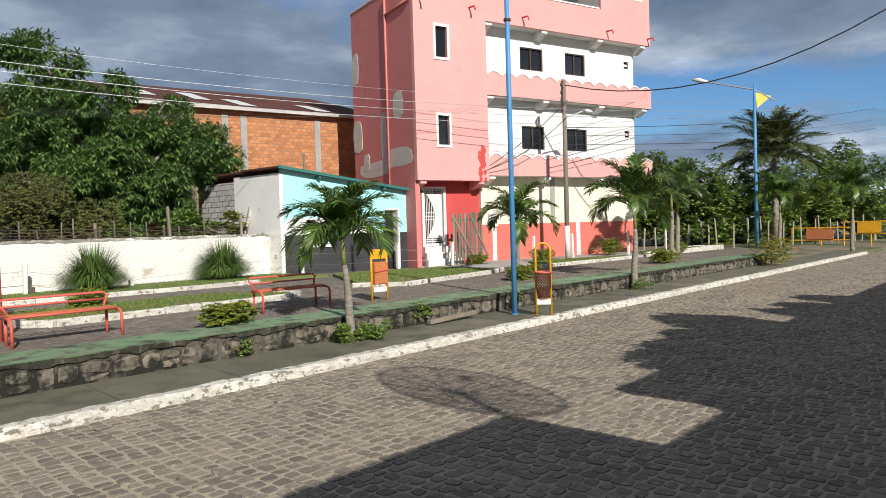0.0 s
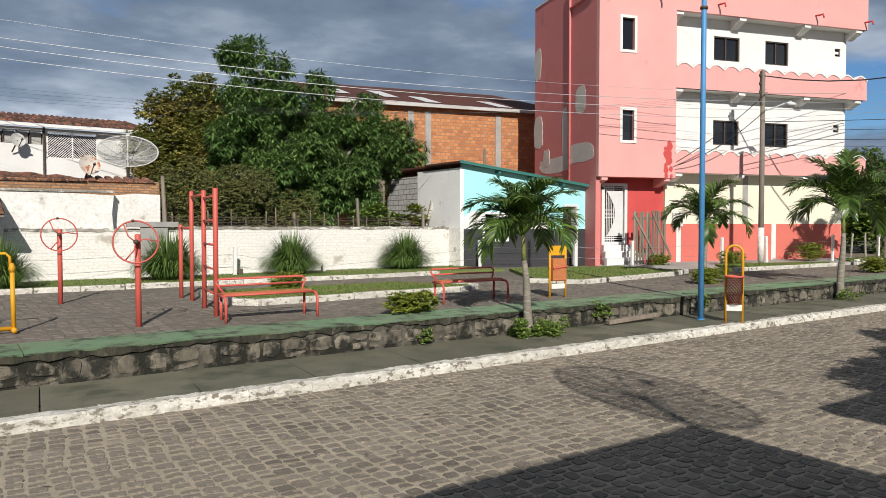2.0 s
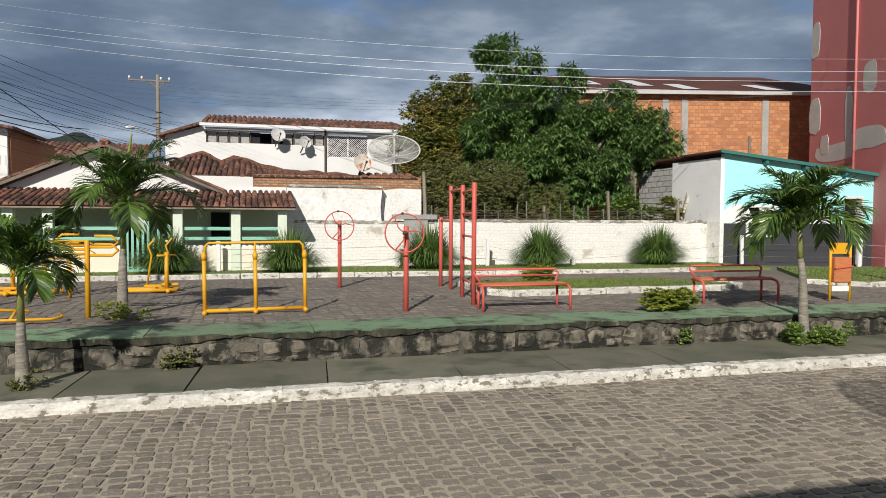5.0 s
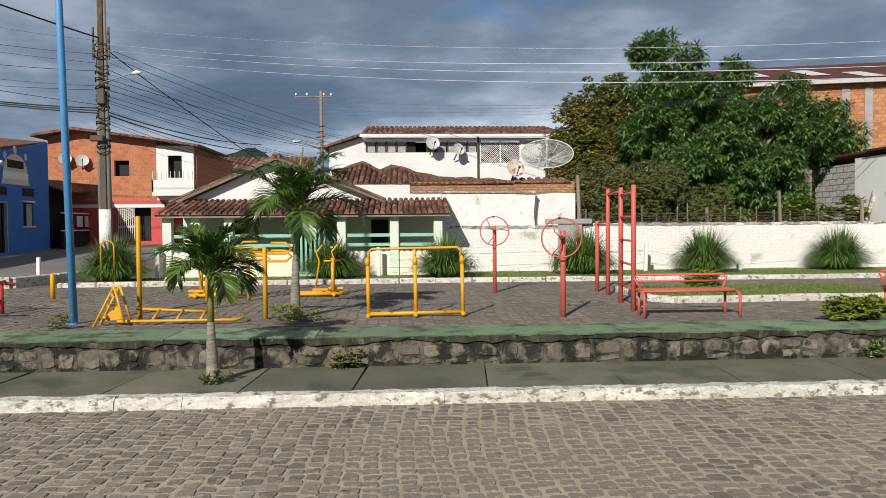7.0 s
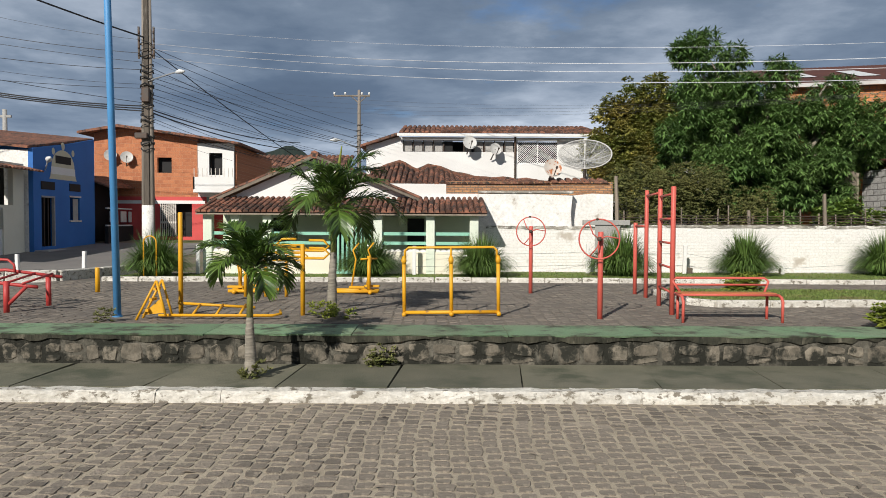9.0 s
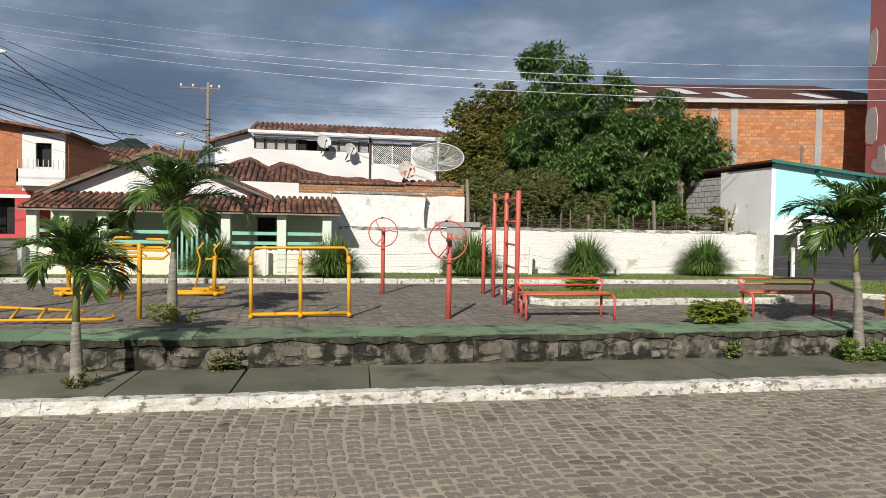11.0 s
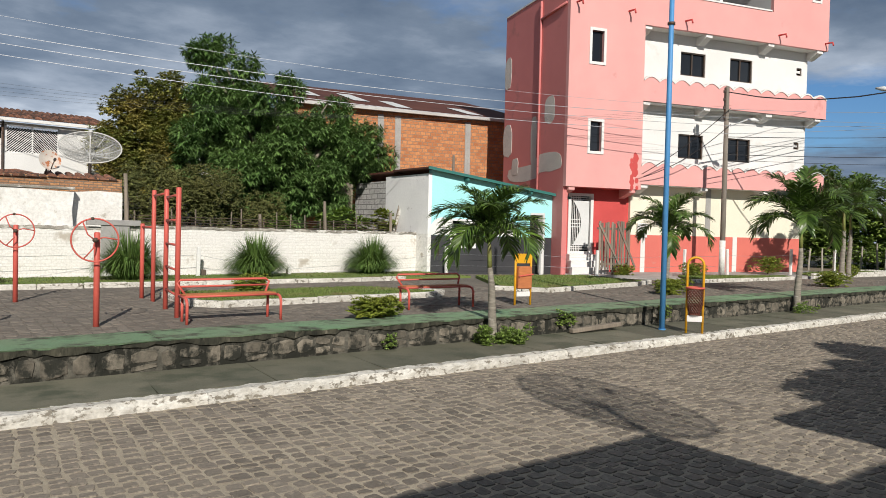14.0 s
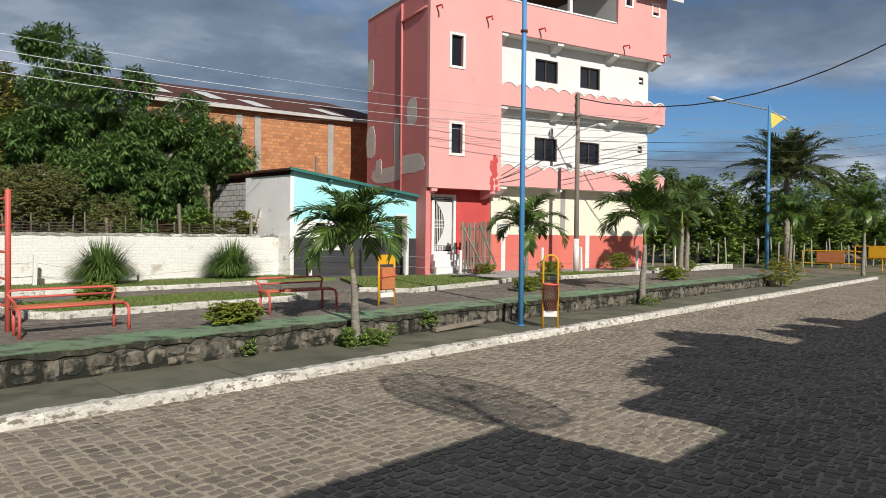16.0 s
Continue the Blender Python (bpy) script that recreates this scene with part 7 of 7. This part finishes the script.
part("plank", Mesh().box(0, 0.14, -0.05, -0.02, 0, 1.9).moved(pose(0.95, -2.3, 1.6, 0, 14, 0)), M["wood"], hut)
part("plank", Mesh().box(0, 0.09, -0.05, -0.02, 0, 1.7).moved(pose(0.82, -2.4, 1.6, 0, 20, 0)), M["limed"], hut, "pale leaning board")
for x_, h_ in ((11.6, 2.9), (14.15, 2.6), (9.35, 2.4), (5.35, 3.4), (16.9, 4.9)):
    p = thing("rough_post", "rough grey wooden post behind the garden wall", "post", pose(x_, 21.75, 0, rnd(-2, 2), rnd(-3, 3), 0), "rough posts")
    part("post", Mesh().tube([(0, 0, 0.3), (0.02, 0, h_ * 0.6), (0, 0, h_)], [0.075, 0.065, 0.05], 6), M["wood"], p)
wirefence = thing("yard_fence", "rusty wire and stick fence along the wall top", "fence")
for i in range(4):
    part("wire", Mesh().tube(sagging((5.4, 21.7, 2.0 + 0.08 * i), (14.0, 21.7, 2.02 + 0.08 * i), 0.03, 8), 0.012, 4), M["iron"], wirefence)
for i in range(16):
    x_ = 5.6 + i * 0.52 + rnd(-0.1, 0.1)
    part("stick", Mesh().tube([(x_, 21.72, 0.4), (x_ + rnd(-0.1, 0.1), 21.72, rnd(2.15, 2.6))], 0.02, 5), M["wood"], wirefence)
vent = thing("wall_door", "weathered grey metal door set over the garden wall", "door", pose(4.5, 21.0, 0))
part("leaf", Mesh().box(0, 0.72, 0.0, 0.06, 0.9, 1.95, 0.01), M["concrete"], vent)
part("lintel", Mesh().box(-0.35, 1.0, -0.04, 0.14, 1.93, 2.08, 0.01), M["concrete"], vent)
scrapw = thing("timber_scrap", "weathered plank lying by the stone wall", "plank", pose(10.85, 9.42, ZS, 0, 0, -4))
part("board", Mesh().box(-0.6, 0.7, -0.06, 0.06, 0.02, 0.10, 0.01).moved(pose(0, 0, 0.02, 0, -3, 0)), M["wood"], scrapw)
for k, (x_, y_) in enumerate(((0.6, 20.6), (7.1, 20.55), (9.7, 20.55))):
    b_ = thing("stump", "short dark wooden stump by the lawn", "stump", pose(x_, y_, ZP - 0.02), "stumps")
    part("block", Mesh().box(-0.06, 0.06, -0.06, 0.06, 0, 0.26, 0.012), M["bark"], b_)

# ---- lawns and their limewashed kerbs ----
random.seed(3)


def lawn(name, outline, z, label, n, h=0.032):
    me = Mesh()
    xs_, ys_ = [p[0] for p in outline], [p[1] for p in outline]
    me.add([(x, y, z) for x, y in outline] + [(x, y, z - 0.1) for x, y in outline], [tuple(range(len(outline)))] + [(i, i + len(outline), (i + 1) % len(outline) + len(outline), (i + 1) % len(outline)) for i in range(len(outline))])
    ob = structure(name, me, M["grass"], label, "lawn")
    bl_ = Mesh()

    def inside(x, y):
        c = False
        for (x0, y0), (x1, y1) in zip(outline, outline[1:] + outline[:1]):
            if (y0 > y) != (y1 > y) and x < (x1 - x0) * (y - y0) / (y1 - y0) + x0:
                c = not c
        return c

    while n > 0:
        x, y = rnd(min(xs_), max(xs_)), rnd(min(ys_), max(ys_))
        if not inside(x, y):
            continue
        n -= 1
        a = rnd(0, 6.28)
        c, s = 0.012 * math.cos(a), 0.012 * math.sin(a)
        bl_.add([(x - c, y - s, z), (x + c, y + s, z), (x + rnd(-0.03, 0.03), y + rnd(-0.03, 0.03), z + h * rnd(0.5, 1.3))], [(0, 1, 2)])
    tagged(part("grass_blades", bl_, M["grass"]), "short mown grass blades", "grass", kind="stuff")
    return ob


lawn("ground_lawn_back", [(-8.2, 18.3), (15.0, 18.2), (15.0, 20.95), (1.3, 20.95), (1.3, 19.9), (-8.2, 19.8)], ZP + 0.07, "narrow lawn strip along the garden wall", 9000)
lawn("ground_lawn_island", [(4.75, 13.2), (9.9, 13.45), (10.25, 13.75), (10.0, 14.3), (9.2, 15.4), (4.6, 15.5)], ZP + 0.09, "mown lawn island in the plaza", 7000)
lawn("ground_lawn_right", [(12.7, 14.1), (13.6, 13.25), (17.6, 13.9), (19.0, 14.5), (19.2, 17.2), (15.2, 18.2)], ZP + 0.09, "mown lawn before the aqua house", 7000)
lawn("ground_lawn_house", [(21.0, 14.0), (26.9, 13.75), (27.3, 14.2), (22.5, 15.6)], ZP + 0.12, "mown lawn before the pink house", 4000)
lawn("ground_lawn_far", [(28.6, 13.9), (36.6, 13.8), (35.3, 15.3), (29.5, 14.9)], ZP + 0.15, "mown lawn at the plaza end", 2500)
structure("pavement_house", Mesh().add([(19.2, 17.9, ZP), (21.0, 15.4, ZP + 0.04), (30.5, 13.2, ZP + 0.12), (31.5, 15.2, 0.66), (20.0, 19.0, 0.60)] + [(19.2, 17.9, 0.3), (21.0, 15.4, 0.3), (30.5, 13.2, 0.3), (31.5, 15.2, 0.3), (20.0, 19.0, 0.3)], [(0, 1, 2, 3, 4), (0, 5, 6, 1), (1, 6, 7, 2), (2, 7, 8, 3), (3, 8, 9, 4), (4, 9, 5, 0)]), M["concrete"], "concrete apron along the pink house", "pavement")
lawnkerb = thing("lawn_kerb", "limewashed kerbs round the plaza lawns", "kerb", kind="structure")


def kerb_run(pts, w, z0, z1, parent, step=0.9):
    for (x0, y0), (x1, y1) in zip(pts, pts[1:]):
        ln = math.hypot(x1 - x0, y1 - y0)
        n = max(1, round(ln / step))
        a = math.degrees(math.atan2(y1 - y0, x1 - x0))
        for i in range(n):
            t = (i + 0.5) / n
            l2 = ln / n / 2 - 0.006
            part("kerb_stone", Mesh().box(-l2, l2, -w / 2, w / 2, z0, z1 + rnd(-0.008, 0.012), 0.022).moved(pose(x0 + (x1 - x0) * t + rnd(-0.01, 0.01), y0 + (y1 - y0) * t + rnd(-0.012, 0.012), 0, 0, 0, a + rnd(-0.6, 0.6))), M["limed"], parent)


kerb_run([(-8.3, 18.0), (1.7, 18.1), (10.0, 18.0), (12.3, 18.0)], 0.15, 0.44, ZP + 0.115, lawnkerb)
kerb_run([(4.5, 15.3), (4.55, 13.4), (4.9, 13.0), (9.8, 13.2), (10.35, 13.6), (10.1, 14.2)], 0.15, 0.44, ZP + 0.115, lawnkerb)
kerb_run([(12.5, 14.2), (13.4, 13.1), (17.7, 13.75), (19.1, 14.3)], 0.15, 0.44, ZP + 0.115, lawnkerb)
kerb_run([(20.8, 13.9), (26.9, 13.65), (27.4, 14.2)], 0.15, 0.44, ZP + 0.115, lawnkerb)
kerb_run([(28.5, 13.7), (36.9, 13.6), (35.5, 15.4)], 0.16, 0.44, ZP + 0.20, lawnkerb)
sidekerb = thing("side_kerb", "weathered raised kerb between plaza and side street", "kerb", kind="structure")
kerb_run([(-14.5, 15.8), (-9.4, 18.0), (-8.6, 20.6), (-8.6, 22.5)], 0.22, 0.4, ZP + 0.26, sidekerb, 1.2)

# ---- street kerb, walkway slabs, stone wall and green coping ----
kerb = thing("street_kerb", "rough limewashed kerb of the cobbled street", "kerb", kind="structure")
x = -14.0
while x < 42.0:
    w = rnd(0.7, 1.15)
    me = Mesh()
    n = 7
    prof = [(-0.012, -0.06), (0.0, 0.05), (0.012, ZS - 0.035), (0.045, ZS), (0.19, ZS + 0.004), (0.225, ZS - 0.03), (0.225, -0.06)]
    v = [(x + (w - 0.003) * i / n, KERB + dy + rnd(-0.012, 0.012), z + rnd(-0.010, 0.010) * (z > 0)) for i in range(n + 1) for dy, z in prof]
    k = len(prof)
    me.add(v, [(i * k + j, (i + 1) * k + j, (i + 1) * k + j + 1, i * k + j + 1) for i in range(n) for j in range(k - 1)] + [tuple(range(k)), tuple(n * k + j for j in range(k - 1, -1, -1))])
    part("kerb_stone", me, M["limed"], kerb)
    x += w
walkway = thing("walkway", "damp grey-green concrete walkway slabs", "pavement", kind="structure")
x = -14.5
while x < 41.6:
    w = rnd(1.25, 1.6)
    sk = rnd(-0.05, 0.05)
    me = Mesh()
    o = [(x, KERB + 0.245), (x + w - 0.022, KERB + 0.245), (x + w - 0.022 + 0.12 + sk, WALL + 0.22), (x + 0.12, WALL + 0.22)]
    zt = ZS - 0.004 + rnd(-0.003, 0.003)
    me.add([(a, b, zt) for a, b in o] + [(a, b, zt - 0.07) for a, b in o], [(0, 1, 2, 3), (0, 4, 5, 1), (1, 5, 6, 2), (2, 6, 7, 3), (3, 7, 4, 0)])
    part("slab", me, M["slab"], walkway)
    x += w
rwall = thing("retaining_wall", "low dark fieldstone retaining wall with mossy mortar", "wall", kind="structure")
part("core", Mesh().box(-14.5, 31.0, WALL + 0.05, WALL + 0.30, 0.05, ZP - 0.03), M["mortar"], rwall, "stained mortar core")
shapes = []
for k in range(14):
    n = random.choice((8, 9, 10))
    pts = []
    for i in range(n):
        a = 2 * math.pi * (i + rnd(-0.25, 0.25)) / n
        q = (abs(math.cos(a)) ** 5 + abs(math.sin(a)) ** 5) ** (-1 / 5) * rnd(0.90, 1.02)
        pts.append((0.5 * q * math.cos(a), 0.5 * q * math.sin(a)))
    me = Mesh()
    me.add([(a, 0.05, b) for a, b in pts] + [(a * 0.97, 0.0, b * 0.97) for a, b in pts] + [(a * 0.84, -0.016 + rnd(-0.007, 0.007), b * 0.84) for a, b in pts], [tuple(range(3 * n - 1, 2 * n - 1, -1))] + [(r * n + i, (r + 1) * n + i, (r + 1) * n + (i + 1) % n, r * n + (i + 1) % n) for r in range(2) for i in range(n)])
    shapes.append(me.data("stone", M["stone"]))
x, count = -12.0, 0
while x < 30.8:
    w = rnd(0.20, 0.40)
    if random.random() < 0.42:
        s_ = rnd(0.06, 0.11)
        cells = [(0.02 + s_ / 2 + ZS, s_), (0.03 + s_ + (0.24 - s_) / 2 + ZS, 0.23 - s_)]
    else:
        cells = [(rnd(0.135, 0.155) + ZS, rnd(0.22, 0.27))]
    for zc, h in cells:
        s = new("stone", random.choice(shapes))
        s.parent = rwall
        s.matrix_basis = pose(x + w / 2, WALL + 0.052, zc, rnd(-3, 3), rnd(-9, 9), 0) @ Matrix.Diagonal((w * rnd(0.88, 0.96), 1, h * rnd(0.92, 1.04), 1))
        count += 1
    x += w
coping = thing("wall_coping", "green painted concrete coping on the stone wall", "coping", kind="structure")
x = -14.5
while x < 31.0:
    w = rnd(1.7, 2.1)
    zt = ZP + 0.012 + rnd(-0.004, 0.004)
    me = Mesh()
    edge = [(x + (w - 0.012) * i / 8, WALL + 0.0 + rnd(-0.016, 0.016)) for i in range(9)]
    v = [(a, b, zt) for a, b in edge] + [(a, WALL + 0.92, zt) for a, b in edge] + [(a, b + 0.015, zt - 0.022 + rnd(-0.008, 0.008)) for a, b in edge]
    f = [(i, i + 1, i + 10, i + 9) for i in range(8)] + [(18 + i, 18 + i + 1, i + 1, i) for i in range(8)] + [(0, 9, 18), (8, 26, 17)]
    me.add(v, f)
    part("coping_slab", me, M["green"], coping)
    x += w
NR = 410
ragged = [(-14.5 + 0.111 * i, WALL + 0.020 + rnd(-0.016, 0.014), ZP - 0.074 - 0.03 * math.sin(i * 0.37) * math.sin(i * 0.11) + rnd(-0.024, 0.024)) for i in range(NR)]
part("coping_base", Mesh().add([(x, y - 0.008, ZP - 0.004) for x, y, z in ragged] + ragged + [(x, WALL + 0.3, ZP - 0.12) for x, y, z in ragged], [(r * NR + i, r * NR + i + 1, (r + 1) * NR + i + 1, (r + 1) * NR + i) for r in range(2) for i in range(NR - 1)]), M["moss"], coping, "ragged blackened coping edge")

# ---- cobbles ----


def cobbles(name, mat, x0, x1, y0, y1, sx, sy, z, hgt, label, keep=None, piece=None, parent=None, gap=0.019, turn=0.0):
    """Rounded setts in rows across the way, each of its own size and height."""
    rng = np.random.default_rng(4)
    verts, faces = [], []
    made = 0
    nx = int((x1 - x0) / sx)
    for i in range(nx):
        y = y0 + rng.uniform(0, sy)
        while y < y1 - 0.5 * sy:
            ly = min(sy * rng.uniform(0.75, 1.35), y1 - y)
            bend = 0.10 * math.sin(0.55 * y + 0.13 * i * sx) + 0.035 * math.sin(1.9 * y + 0.8 * i * sx)
            cx = x0 + (i + 0.5) * sx + bend + rng.uniform(-0.01, 0.01) + turn * (y - y0)
            cy = y + ly / 2
            y += ly
            if keep and not keep(cx, cy):
                continue
            hx, hy_ = (sx - gap) / 2 * rng.uniform(0.90, 1.04), (ly - gap) / 2 * rng.uniform(0.90, 1.03)
            j = rng.uniform(-0.017, 0.017, 8)
            top = z + rng.uniform(-0.004, 0.004)
            tilt = rng.uniform(-0.0025, 0.0025, 2)
            out_ = [(cx - hx + j[0], cy - hy_ + j[1]), (cx + hx + j[2], cy - hy_ + j[3]), (cx + hx + j[4], cy + hy_ + j[5]), (cx - hx + j[6], cy + hy_ + j[7])]
            k = len(verts)
            oct_ = []
            for q in range(4):
                a, b, c = out_[q - 1], out_[q], out_[(q + 1) % 4]
                oct_ += [(b[0] * 0.86 + a[0] * 0.14, b[1] * 0.86 + a[1] * 0.14), (b[0] * 0.86 + c[0] * 0.14, b[1] * 0.86 + c[1] * 0.14)]
            low = [(a, b, z - hgt) for a, b in oct_]
            hi = [(cx + (a - cx) * 0.92, cy + (b - cy) * 0.92, top + tilt[0] * (a - cx) / hx + tilt[1] * (b - cy) / hy_) for a, b in oct_]
            fs = [tuple(range(8, 16))] + [(q, (q + 1) % 8, (q + 1) % 8 + 8, q + 8) for q in range(8)]
            if piece and piece(cx, cy) and made < 300:
                made += 1
                m_ = Mesh().add([(a - cx, b - cy, c) for a, b, c in low + hi], fs)
                s = part("cobble", m_, mat, parent)
                s.location = (cx, cy, 0)
                continue
            verts += low + hi
            faces += [tuple(k + q for q in f) for f in fs]
    me = Mesh()
    me.v, me.f = verts, faces
    ob = part(name, me, mat, parent)
    return tagged(ob, label, "" if parent else "paving", kind="stuff")


street = thing("cobbled_street", "uneven grey-brown cobbled street with sandy joints", "street paving", kind="structure")
cobbles("cobbles", M["cobble"], -13.0, 46.0, -0.4, KERB - 0.02, 0.150, 0.135, 0.003, 0.03, "worn grey-brown street cobbles", None, lambda x, y: -0.6 < x < 2.6 and 5.0 < y < 7.2, street)
cobbles("plaza_paving", M["paver"], -9.3, 31.0, WALL + 0.95, 17.9, 0.17, 0.15, ZP + 0.002, 0.03, "dark worn plaza setts", lambda x, y: not (4.4 < x < 10.2 and 13.0 < y < 15.4) and not (12.9 < x < 31 and y > 13.6), gap=0.012)
tagged(part("plaza_paving_side", Mesh().box(10.2, 13, 15.6, 17.9, 0.4, ZP - 0.008), M["paver"]), "dark worn plaza setts", "paving", kind="stuff")
random.seed(8)
for k in range(26):
    x, y = rnd(-4, 14), rnd(5.2, 8.0)
    l_ = thing("fallen_leaf", "dry brown leaf lying on the cobbles", "leaf", pose(x, y, 0.012, 0, 0, rnd(0, 360)), "fallen leaves")
    part("blade", Mesh().add([(-0.05, 0, 0), (0, -0.018, 0.012), (0.06, 0, 0.004), (0, 0.02, 0.01)], [(0, 1, 2, 3)]), M["wood"], l_)
